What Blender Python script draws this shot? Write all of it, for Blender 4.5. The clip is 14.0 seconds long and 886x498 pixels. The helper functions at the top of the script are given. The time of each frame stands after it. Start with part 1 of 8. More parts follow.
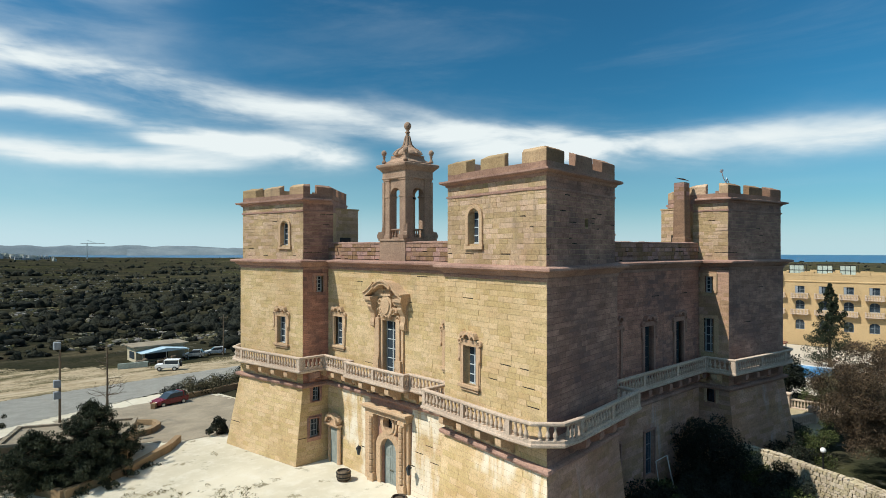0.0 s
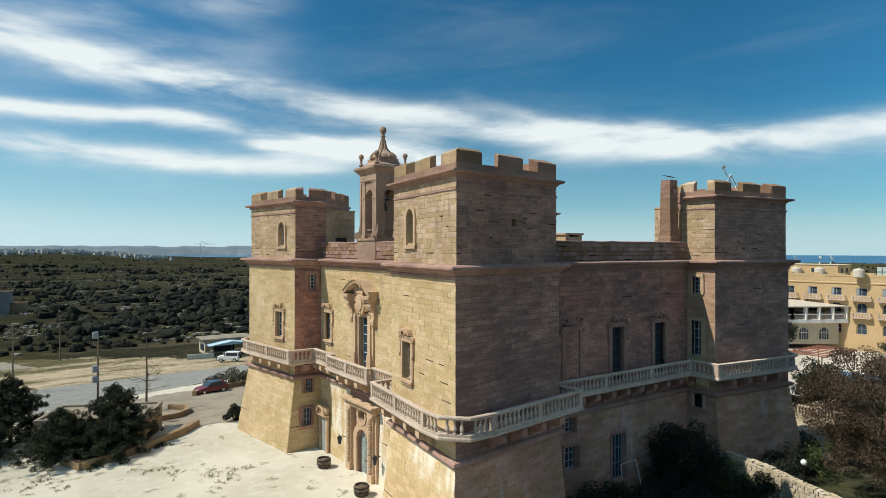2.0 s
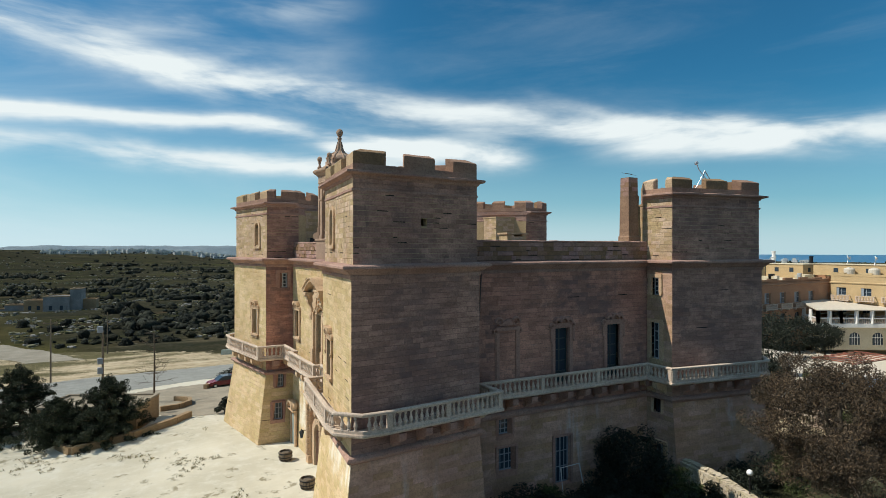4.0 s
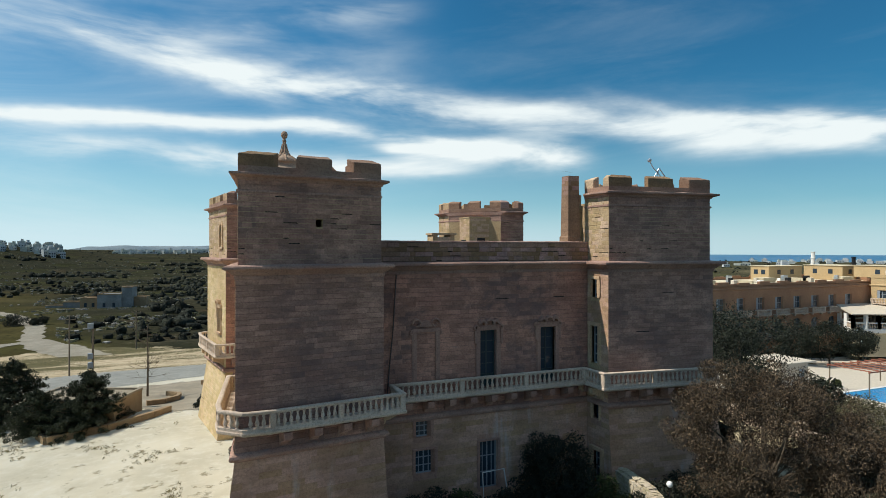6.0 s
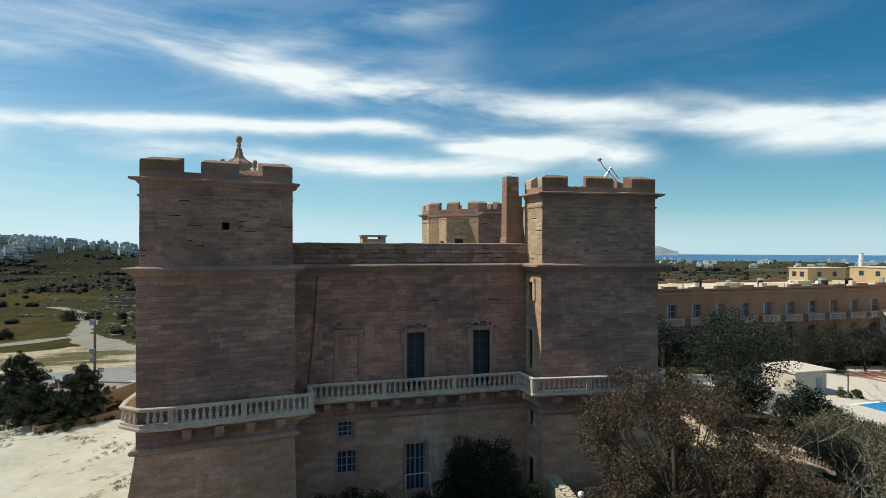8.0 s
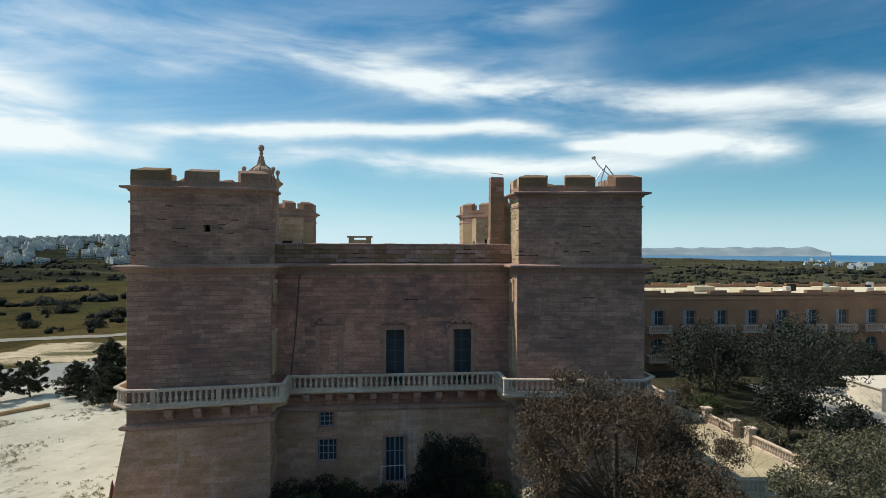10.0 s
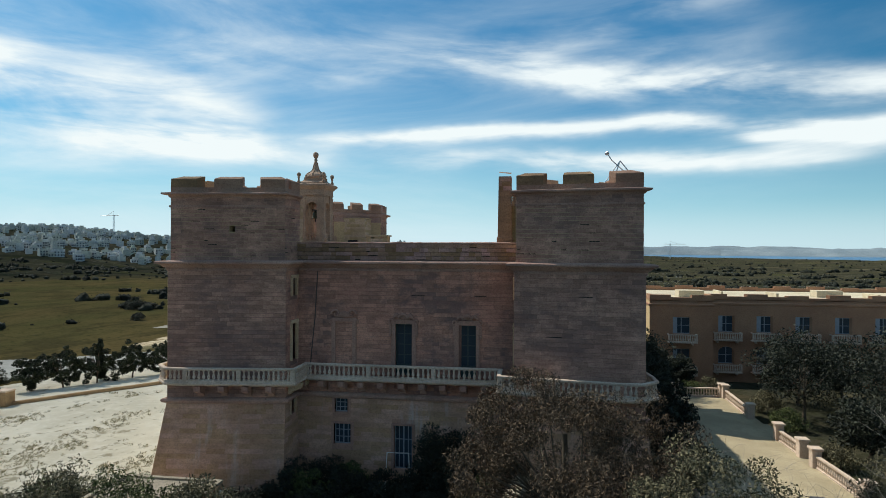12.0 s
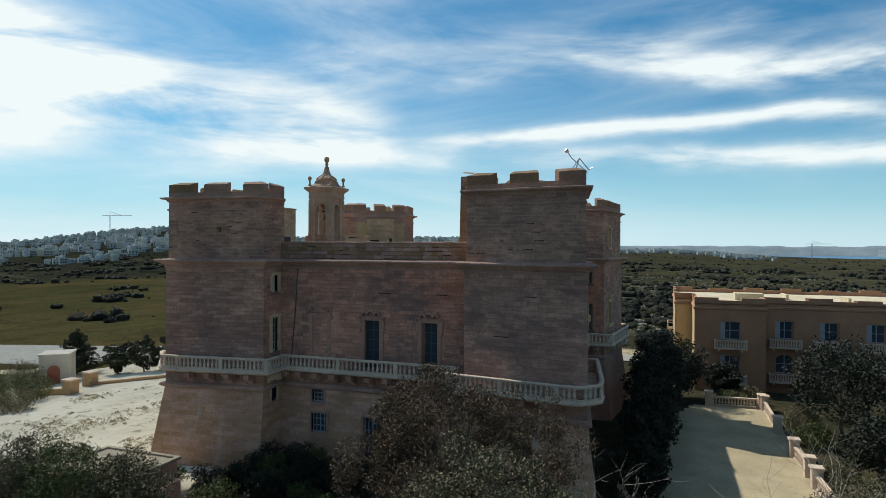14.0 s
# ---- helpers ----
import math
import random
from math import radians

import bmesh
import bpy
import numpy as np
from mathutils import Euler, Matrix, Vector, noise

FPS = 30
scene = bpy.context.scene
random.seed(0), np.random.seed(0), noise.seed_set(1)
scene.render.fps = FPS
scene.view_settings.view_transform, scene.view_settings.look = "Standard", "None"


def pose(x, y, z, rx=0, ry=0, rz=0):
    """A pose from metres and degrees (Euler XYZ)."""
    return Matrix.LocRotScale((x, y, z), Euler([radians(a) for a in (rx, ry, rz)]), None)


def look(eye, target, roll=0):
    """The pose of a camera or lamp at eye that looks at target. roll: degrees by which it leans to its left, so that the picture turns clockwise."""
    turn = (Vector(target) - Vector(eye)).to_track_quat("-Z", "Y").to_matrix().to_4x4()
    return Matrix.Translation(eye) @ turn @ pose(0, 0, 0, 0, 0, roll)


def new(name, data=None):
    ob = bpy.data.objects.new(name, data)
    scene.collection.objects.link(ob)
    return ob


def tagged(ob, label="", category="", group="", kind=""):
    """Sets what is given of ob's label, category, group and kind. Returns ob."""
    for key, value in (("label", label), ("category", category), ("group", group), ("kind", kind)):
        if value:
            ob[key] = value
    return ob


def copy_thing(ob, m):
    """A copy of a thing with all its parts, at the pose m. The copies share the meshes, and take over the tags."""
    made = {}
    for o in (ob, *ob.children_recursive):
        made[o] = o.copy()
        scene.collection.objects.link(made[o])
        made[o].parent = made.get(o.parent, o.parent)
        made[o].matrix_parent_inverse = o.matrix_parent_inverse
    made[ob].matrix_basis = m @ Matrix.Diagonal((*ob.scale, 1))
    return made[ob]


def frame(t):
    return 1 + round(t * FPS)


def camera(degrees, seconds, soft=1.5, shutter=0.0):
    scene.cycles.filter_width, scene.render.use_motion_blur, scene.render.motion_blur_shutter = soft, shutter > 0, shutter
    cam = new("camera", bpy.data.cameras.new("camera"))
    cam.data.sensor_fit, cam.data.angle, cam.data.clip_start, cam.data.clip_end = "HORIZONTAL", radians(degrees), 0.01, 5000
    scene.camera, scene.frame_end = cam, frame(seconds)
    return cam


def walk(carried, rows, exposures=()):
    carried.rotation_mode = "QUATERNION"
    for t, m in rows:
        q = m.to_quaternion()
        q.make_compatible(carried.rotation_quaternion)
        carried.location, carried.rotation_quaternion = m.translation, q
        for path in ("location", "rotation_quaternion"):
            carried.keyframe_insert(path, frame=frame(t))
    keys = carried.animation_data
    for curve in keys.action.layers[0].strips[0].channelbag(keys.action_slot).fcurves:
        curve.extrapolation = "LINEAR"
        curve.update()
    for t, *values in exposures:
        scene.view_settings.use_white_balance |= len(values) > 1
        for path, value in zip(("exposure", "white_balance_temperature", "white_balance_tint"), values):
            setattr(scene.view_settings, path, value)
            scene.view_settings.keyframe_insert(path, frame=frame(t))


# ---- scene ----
cam = camera(71.2, 14.0, soft=0.6)
PATH = [
    (0.0, -40.71, -34.72, 17.07, 89.97, -0.02, -43.48),
    (0.5, -39.36, -36.49, 17.05, 89.98, -0.02, -41.07),
    (1.0, -37.81, -38.35, 17.03, 89.99, -0.01, -38.67),
    (1.5, -36.27, -39.90, 17.02, 90.00, -0.01, -36.51),
    (2.0, -34.52, -41.43, 17.01, 90.00, -0.04, -34.71),
    (2.5, -32.89, -42.71, 17.00, 89.99, -0.04, -33.10),
    (3.0, -31.05, -44.02, 17.00, 89.98, -0.02, -31.41),
    (5.5, -21.31, -49.10, 17.05, 89.97, -0.02, -24.51),
    (6.0, -19.11, -49.97, 17.05, 89.98, -0.02, -23.12),
    (6.5, -17.07, -50.70, 17.08, 89.99, -0.02, -21.62),
    (7.0, -14.86, -51.49, 17.10, 89.98, -0.05, -19.90),
    (7.5, -12.79, -52.22, 17.17, 89.96, -0.07, -18.86),
    (10.0, -1.19, -55.99, 17.26, 89.92, -0.15, -5.98),
    (10.5, 1.30, -56.50, 17.21, 89.92, -0.17, -2.39),
    (11.0, 4.08, -56.89, 17.17, 89.91, -0.19, 1.34),
    (11.5, 6.67, -57.10, 17.17, 89.91, -0.22, 4.59),
    (12.0, 9.51, -57.16, 17.16, 89.90, -0.23, 8.53),
    (12.5, 12.21, -57.06, 17.17, 89.87, -0.24, 12.07),
    (13.0, 15.21, -56.71, 17.18, 89.86, -0.24, 14.99),
    (13.5, 17.93, -56.19, 17.17, 89.86, -0.24, 17.29),
    (14.0, 20.79, -55.44, 17.16, 89.86, -0.25, 19.56),
]
walk(cam, [(t, pose(*row)) for t, *row in PATH], exposures=((0.0, 0.06), (3.0, 0.06), (7.0, 0.14), (11.0, 0.16), (14.0, 0.15)))

# ---- light: a high spring sun from the north-west side of the palace, thin cirrus in a blue sky ----
SUN_AZ, SUN_EL = radians(158.5), radians(51.0)
SUN_STRENGTH, SKY_STRENGTH = 5.0, 0.088
to_sun = Vector((math.cos(SUN_AZ) * math.cos(SUN_EL), math.sin(SUN_AZ) * math.cos(SUN_EL), math.sin(SUN_EL)))
sun = new("sun", bpy.data.lights.new("sun", "SUN"))
sun.data.energy, sun.data.angle, sun.data.color = SUN_STRENGTH, radians(0.53), (1.0, 0.96, 0.86)
sun.matrix_world = look(to_sun * 300, (0, 0, 0))


class Nodes:
    """Short hand for building a node tree."""

    def __init__(self, tree):
        self.tree = tree
        tree.nodes.clear()

    def add(self, kind, at=(), **props):
        node = self.tree.nodes.new(kind)
        for key, value in props.items():
            setattr(node, key, value)
        for index, value in at:
            self.put(node.inputs[index], value)
        return node

    def put(self, socket, value):
        if isinstance(value, bpy.types.NodeSocket):
            self.tree.links.new(value, socket)
        else:
            socket.default_value = value

    def math(self, op, a, b=0.0, c=0.0, clamp=False):
        return self.add("ShaderNodeMath", ((0, a), (1, b), (2, c)), operation=op, use_clamp=clamp).outputs[0]

    def ramp(self, x, a, b, lo=0.0, hi=1.0):
        """Smooth step of x from a to b, as lo to hi."""
        node = self.add("ShaderNodeMapRange", (("Value", x), ("From Min", a), ("From Max", b), ("To Min", lo), ("To Max", hi)), interpolation_type="SMOOTHSTEP")
        return node.outputs["Result"]

    def noise(self, vector, scale, detail=4.0, rough=0.55, kind="FBM", distort=0.0):
        node = self.add("ShaderNodeTexNoise", (("Vector", vector), ("Scale", scale), ("Detail", detail), ("Roughness", rough), ("Distortion", distort)))
        node.noise_type = kind
        return node.outputs["Fac"]

    def mix(self, fac, a, b, blend="MIX"):
        node = self.add("ShaderNodeMix", data_type="RGBA", blend_type=blend)
        self.put(node.inputs[0], fac)
        self.put(node.inputs[6], a if isinstance(a, bpy.types.NodeSocket) else (*a, 1))
        self.put(node.inputs[7], b if isinstance(b, bpy.types.NodeSocket) else (*b, 1))
        return node.outputs[2]

    def scaled(self, vector, scale, rotate=(0, 0, 0), shift=(0, 0, 0)):
        return self.add("ShaderNodeMapping", (("Vector", vector), ("Scale", scale), ("Rotation", rotate), ("Location", shift))).outputs[0]


def make_world():
    world = bpy.data.worlds.new("sky")
    world.use_nodes = True
    scene.world = world
    n = Nodes(world.node_tree)
    way = n.add("ShaderNodeTexCoord").outputs["Generated"]
    part_of = n.add("ShaderNodeSeparateXYZ", ((0, way),)).outputs
    height = n.math("MAXIMUM", part_of[2], 0.012)
    upward = n.add("ShaderNodeCombineXYZ", ((0, part_of[0]), (1, part_of[1]), (2, height))).outputs[0]
    sky = n.add("ShaderNodeTexSky", ((0, upward),), sky_type="NISHITA", sun_disc=False, sun_elevation=SUN_EL, sun_rotation=radians(90) - SUN_AZ,
                air_density=1.0, dust_density=0.6, ozone_density=3.5)
    deep = n.mix(1.0, sky.outputs[0], (0.20, 0.80, 0.98), "MULTIPLY")
    # a deeper blue band round azimuth 45, shaped to fit the camera's view
    # azimuth and elevation in degrees
    azimuth = n.math("DEGREES", n.math("ARCTAN2", part_of[1], part_of[0]))
    flat = n.math("SQRT", n.math("ADD", n.math("MULTIPLY", part_of[0], part_of[0]), n.math("MULTIPLY", part_of[1], part_of[1])))
    elevation = n.math("DEGREES", n.math("ARCTAN2", part_of[2], flat))
    turn = n.ramp(n.math("ABSOLUTE", n.math("SUBTRACT", azimuth, 45.0)), 12.0, 34.0, 0.84, 1.0)
    deep = n.mix(1.0, deep, n.add("ShaderNodeCombineColor", ((0, turn), (1, turn), (2, turn))).outputs[0], "MULTIPLY")
    dome = n.add("ShaderNodeCombineXYZ", ((0, azimuth), (1, elevation), (2, 0.0))).outputs[0]
    wisps = n.noise(n.scaled(dome, (0.035, 0.16, 1), (0, 0, radians(8))), 1.0, 7.0, 0.62, distort=0.6)
    grain = n.noise(n.scaled(dome, (0.07, 0.34, 1), (0, 0, radians(-7))), 1.0, 5.0, 0.55, distort=0.4)
    bend = n.math("MULTIPLY", n.math("SUBTRACT", n.noise(n.scaled(dome, (0.05, 0.12, 1)), 1.0, 5.0, 0.6), 0.5), 2.6)
    lifted = n.math("ADD", elevation, bend)
    total = None
    for az0, az1, el0, el1, wide, dense in STREAKS:
        along = n.math("DIVIDE", n.math("SUBTRACT", azimuth, az0), az1 - az0)
        middle = n.math("MULTIPLY_ADD", along, el1 - el0, el0)
        off = n.math("DIVIDE", n.math("SUBTRACT", lifted, middle), wide)
        body = n.math("POWER", 2.718, n.math("MULTIPLY", n.math("MULTIPLY", off, off), -1.0))
        ends = n.math("MULTIPLY", n.ramp(along, -0.12, 0.14), n.ramp(along, 1.12, 0.86))
        halo = n.math("MULTIPLY", n.math("POWER", 2.718, n.math("MULTIPLY", n.math("MULTIPLY", off, off), -0.16)), 0.09)
        streak = n.math("MULTIPLY", n.math("MULTIPLY", n.math("ADD", body, halo), ends), dense)
        total = streak if total is None else n.math("ADD", total, streak)
    torn = n.ramp(n.math("MULTIPLY", total, n.math("ADD", n.ramp(grain, 0.25, 0.72, 0.30, 1.2), n.ramp(wisps, 0.3, 0.7, -0.2, 0.25))), -0.05, 1.2)
    veil = n.math("MULTIPLY", n.ramp(wisps, 0.45, 0.85), n.math("MULTIPLY", n.ramp(elevation, 0.0, 6.0), 0.10))
    milk = n.math("MULTIPLY", n.ramp(azimuth, 62.0, 140.0), n.ramp(wisps, 0.3, 0.75, 0.05, 0.42))
    # unseen white cloud to the south and overhead, added to whiten shaded walls
    south = n.math("MULTIPLY", n.ramp(n.math("ABSOLUTE", n.math("ADD", azimuth, 90.0)), 105.0, 60.0), n.ramp(wisps, 0.25, 0.75, 0.06, 0.24))
    crown = n.math("MULTIPLY", n.ramp(elevation, 32.0, 60.0), 0.12)
    cover = n.math("ADD", torn, n.math("ADD", n.math("ADD", veil, milk), n.math("MAXIMUM", south, crown)), clamp=True)
    haze = n.math("MULTIPLY", n.ramp(elevation, 13.0, 0.0), n.ramp(azimuth, 25.0, 115.0, 0.46, 0.9))
    pale = n.mix(haze, deep, CLOUD_HAZE)
    pale = n.mix(n.ramp(elevation, 4.5, 0.0, 0.0, 0.5), pale, (7.6, 9.1, 9.6))
    lit = n.mix(cover, pale, CLOUD_WHITE)
    out = n.add("ShaderNodeBackground", (("Color", lit), ("Strength", SKY_STRENGTH)))
    end = n.add("ShaderNodeOutputWorld")
    world.node_tree.links.new(out.outputs[0], end.inputs[0])


# each streak of cirrus: azimuth from, to; elevation from, to; half width; density
STREAKS = (
    (93, 28, 15.9, 8.4, 1.27, 1),
    (110, 79, 9.8, 10.8, 0.66, 0.8),
    (80, 54, 10.8, 8.2, 0.77, 0.85),
    (103, 65, 8.1, 7.3, 0.87, 0.9),
    (47, 4, 9.4, 8.8, 1.4, 0.85),
    (152, 116, 13.0, 11.5, 3.8, 0.85),
    (97, 69, 19, 17, 6.0, 0.2),
    (114, 70, 14.2, 21, 1.1, 0.4),
    (72, 54, 9.2, 8.4, 1.22, 0.7),
    (53, 33, 13.2, 9.6, 0.7, 0.3),
    (130, 108, 9.2, 8.2, 1.33, 0.5),
    (178, 142, 18, 12, 6.12, 0.8),
    (122, 96, 16.5, 18.5, 2.2, 0.3),
    (160, 136, 17.5, 14.5, 3.0, 0.3),
)
CLOUD_WHITE, CLOUD_HAZE = (9.0, 9.8, 9.9), (5.3, 8.0, 9.1)
make_world()

# ---- materials ----


def material(name):
    m = bpy.data.materials.new(name)
    m.use_nodes = True
    n = Nodes(m.node_tree)
    bsdf = n.add("ShaderNodeBsdfPrincipled")
    end = n.add("ShaderNodeOutputMaterial")
    n.tree.links.new(bsdf.outputs[0], end.inputs[0])
    return m, n, bsdf


def place(n):
    return n.add("ShaderNodeNewGeometry").outputs["Position"]


def bump(n, bsdf, height, strength, distance):
    node = n.add("ShaderNodeBump", (("Height", height), ("Strength", strength), ("Distance", distance)))
    n.tree.links.new(node.outputs[0], bsdf.inputs["Normal"])


def stone(name, light, dark, rough=0.88, pieces=None, stain=(0.10, 0.085, 0.07), stains=0.35, scale=1.0, crust=0.0, pitted=0.35, wide=False, tones=(0.90, 1.06), rows=0.0):
    """Weathered limestone: grain, blotches and dark rain stains; crust: how much grey growth sits on its blocks. pieces: 'island' or 'object' varies it block by block."""
    m, n, bsdf = material(name)
    at = place(n)
    blot = n.noise(at, 0.35 * scale, 5, 0.6)
    fine = n.noise(at, 9.0 * scale, 6, 0.7)
    colour = n.mix(n.ramp(blot, 0.3, 0.72), dark, light)
    colour = n.mix(n.ramp(fine, 0.42, 0.68, 0.0, 0.55), colour, [c * 0.58 for c in dark])
    worn = n.noise(n.scaled(at, (1, 1, 1.8)), 2.6 * scale, 8, 0.76)
    colour = n.mix(n.ramp(worn, 0.54, 0.68, 0.0, pitted), colour, [c * 0.45 for c in dark])
    colour = n.mix(n.ramp(worn, 0.42, 0.30, 0.0, pitted), colour, [min(0.8, c * 1.22) for c in light])
    if pieces:
        one = n.add("ShaderNodeNewGeometry").outputs["Random Per Island"] if pieces == "island" else n.add("ShaderNodeObjectInfo").outputs["Random"]
        tone = n.ramp(one, 0.0, 1.0, *tones)
        colour = n.mix(1.0, colour, n.add("ShaderNodeCombineColor", ((0, tone), (1, tone), (2, tone if crust else n.math("MULTIPLY", tone, tone)))).outputs[0], "MULTIPLY")
        warm = n.ramp(n.math("FRACT", n.math("MULTIPLY", one, 7.31)), 0.75, 0.97, 0.0, 0.14)
        colour = n.mix(warm, colour, (dark[0] * 0.95, dark[1] * 0.72, dark[2] * (0.75 if crust else 0.6)))
    if rows:
        course = n.noise(n.scaled(at, (0.75, 0.75, 2.9)), 1.0, 4, 0.65)
        colour = n.mix(n.ramp(course, 0.40, 0.66, 0.0, rows), colour, [c * 0.42 for c in dark])
        colour = n.mix(n.ramp(course, 0.42, 0.28, 0.0, rows * 0.5), colour, light)
    if crust:
        bands = n.noise(n.scaled(at, (0.8, 0.8, 1.6)), 0.6, 7, 0.72, distort=0.5)
        grey = n.math("MULTIPLY", n.ramp(n.math("ADD", n.math("MULTIPLY", n.noise(at, 0.2, 4, 0.6), 0.6), n.math("MULTIPLY", bands, 0.4)), 0.47, 0.56), n.ramp(n.math("FRACT", n.math("MULTIPLY", one, 3.7)), 0.1, 0.75, 0.35, 1.0))
        colour = n.mix(n.math("MULTIPLY", grey, crust), colour, (0.145, 0.102, 0.100))
        pale = n.ramp(n.noise(n.scaled(at, (0.8, 0.8, 3.5)), 0.8, 6, 0.7), 0.62, 0.72, 0.0, 0.32)
        colour = n.mix(pale, colour, (0.52, 0.36, 0.30))
    streaks = n.noise(n.scaled(at, (0.9, 0.9, 0.13)), 1.3, 5, 0.65)
    patch = n.noise(at, 0.18, 4, 0.6)
    dirt = n.math("MULTIPLY", n.ramp(streaks, 0.36 if wide else 0.50, 0.52 if wide else 0.75), n.ramp(patch, 0.46 if wide else 0.42, 0.56 if wide else 0.7))
    colour = n.mix(n.math("MULTIPLY", dirt, stains), colour, stain)
    n.put(bsdf.inputs["Base Color"], colour)
    bsdf.inputs["Roughness"].default_value = rough
    bsdf.inputs["Diffuse Roughness"].default_value = 0.6
    bsdf.inputs["Specular IOR Level"].default_value = 0.2
    pits = n.noise(at, 26.0 * scale, 5, 0.75)
    lumps = n.noise(n.scaled(at, (1, 1, 1.6)), 2.6 * scale, 6, 0.7)
    bump(n, bsdf, n.math("ADD", n.math("MULTIPLY", lumps, 1.4), n.math("ADD", n.math("MULTIPLY", pits, 0.5), fine)), 0.5 + 0.5 * pitted, 0.035)
    return m


def plain(name, colour, rough=0.6, metal=0.0, vary=0.25, scale=3.0, relief=0.25):
    m, n, bsdf = material(name)
    at = place(n)
    big, small = n.noise(at, scale, 5, 0.6), n.noise(at, scale * 9, 4, 0.6)
    both = n.math("ADD", n.math("MULTIPLY", big, 0.6), n.math("MULTIPLY", small, 0.4))
    colours = n.mix(n.ramp(both, 0.3, 0.7), [c * (1 - vary) for c in colour], [min(1, c * (1 + vary)) for c in colour])
    n.put(bsdf.inputs["Base Color"], colours)
    bsdf.inputs["Metallic"].default_value = metal
    n.put(bsdf.inputs["Roughness"], n.ramp(small, 0.2, 0.8, max(0.05, rough - 0.1), min(1, rough + 0.1)))
    if relief:
        bump(n, bsdf, small, relief, 0.01)
    return m


def leaf(name, dark, light, gloss=0.72):
    """Leaves, each with its own green."""
    m, n, bsdf = material(name)
    one = n.add("ShaderNodeNewGeometry").outputs["Random Per Island"]
    clump = n.noise(place(n), 0.8, 3, 0.6)
    mixed = n.math("ADD", n.math("MULTIPLY", one, 0.6), n.math("MULTIPLY", clump, 0.5))
    n.put(bsdf.inputs["Base Color"], n.mix(n.ramp(mixed, 0.25, 0.85), dark, light))
    bsdf.inputs["Roughness"].default_value = gloss
    bsdf.inputs["Specular IOR Level"].default_value = 0.25
    return m


LIME, LIME_DARK = (0.74, 0.58, 0.345), (0.60, 0.435, 0.235)
M_STONE = stone("limestone", LIME, LIME_DARK)
M_BLOCK = stone("limestone_blocks", LIME, LIME_DARK, pieces="island", rows=0.16)
# red of the shaded fronts is put into these stones; grey crust is weathering
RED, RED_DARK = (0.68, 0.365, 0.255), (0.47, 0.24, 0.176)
M_SHADE_BLOCK = stone("limestone_red_shade", RED, RED_DARK, pieces="island", stains=0.6, stain=(0.115, 0.092, 0.092), crust=0.70, pitted=0.6, tones=(0.80, 1.10), rows=0.30)
M_BLOCK_ONE = stone("red_shade_block", (0.625, 0.374, 0.272), (0.425, 0.242, 0.182), pieces="object", stains=0.6, stain=(0.115, 0.092, 0.092), crust=0.55, pitted=0.6, tones=(0.80, 1.10), rows=0.38)
M_BASTION = stone("grey_brown_shade_blocks", (0.625, 0.374, 0.272), (0.425, 0.242, 0.182), pieces="island", stains=0.6, stain=(0.115, 0.090, 0.084), crust=0.50, pitted=0.65, tones=(0.80, 1.10), rows=0.42)
# darker, redder copy of the joints for the shaded fronts
M_JOINT_SHADE = stone("shaded_front_joints", (0.37, 0.212, 0.165), (0.22, 0.130, 0.105))
# near-black stone that paints the shade inside eroded joints
M_SLIT = stone("slit_shade", (0.060, 0.044, 0.034), (0.035, 0.027, 0.022))
# tone between lit and shaded stone, for the flank lying half in shade
M_FLANK = stone("half_shade_blocks", (0.70, 0.475, 0.325), (0.50, 0.315, 0.225), pieces="island", stains=0.5, rows=0.3, tones=(0.85, 1.08))
M_JOINT_DARK = stone("open_joints", (0.27, 0.18, 0.135), (0.17, 0.115, 0.09))
M_JOINT = stone("dirty_joints", (0.60, 0.45, 0.265), (0.44, 0.315, 0.18))
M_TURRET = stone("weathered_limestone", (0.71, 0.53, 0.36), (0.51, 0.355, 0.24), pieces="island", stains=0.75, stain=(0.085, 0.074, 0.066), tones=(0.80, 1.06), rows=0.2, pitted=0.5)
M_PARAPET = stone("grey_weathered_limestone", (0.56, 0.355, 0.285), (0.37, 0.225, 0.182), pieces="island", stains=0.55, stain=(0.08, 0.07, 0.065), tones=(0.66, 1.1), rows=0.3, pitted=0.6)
M_BELFRY = stone("brown_weathered_limestone", (0.56, 0.39, 0.275), (0.35, 0.235, 0.17), stains=0.7, stain=(0.09, 0.075, 0.066), pitted=0.5)
M_CORNICE = stone("lichened_limestone", (0.51, 0.325, 0.252), (0.33, 0.20, 0.16), stains=0.55, stain=(0.075, 0.066, 0.062), pitted=0.55)
M_BALUSTER = stone("pale_limestone", (0.68, 0.55, 0.435), (0.52, 0.405, 0.315), stains=0.45)
M_RENDER = stone("worn_lime_render", (0.56, 0.325, 0.23), (0.40, 0.225, 0.165), stains=0.5, stain=(0.55, 0.53, 0.50), scale=0.7)
M_SCARP = stone("worn_scarp_blocks", (0.70, 0.435, 0.305), (0.50, 0.30, 0.21), pieces="island", stains=0.8, stain=(0.60, 0.57, 0.54), scale=0.8, tones=(0.82, 1.06), rows=0.3)
M_LIMEWASH = stone("limewashed_blocks", LIME, LIME_DARK, pieces="island", stains=0.95, stain=(0.78, 0.71, 0.58), wide=True)
M_FRAME = stone("carved_limestone", (0.69, 0.505, 0.325), (0.55, 0.375, 0.235), stains=0.5)
# shade-toned copy of the carved limestone, darker and redder
M_FRAME_RED = stone("carving_shade_red", (0.50, 0.30, 0.225), (0.36, 0.205, 0.16), stains=0.6)
M_RUBBLE = stone("rubble_stone", (0.60, 0.52, 0.39), (0.42, 0.35, 0.25), pieces="island")
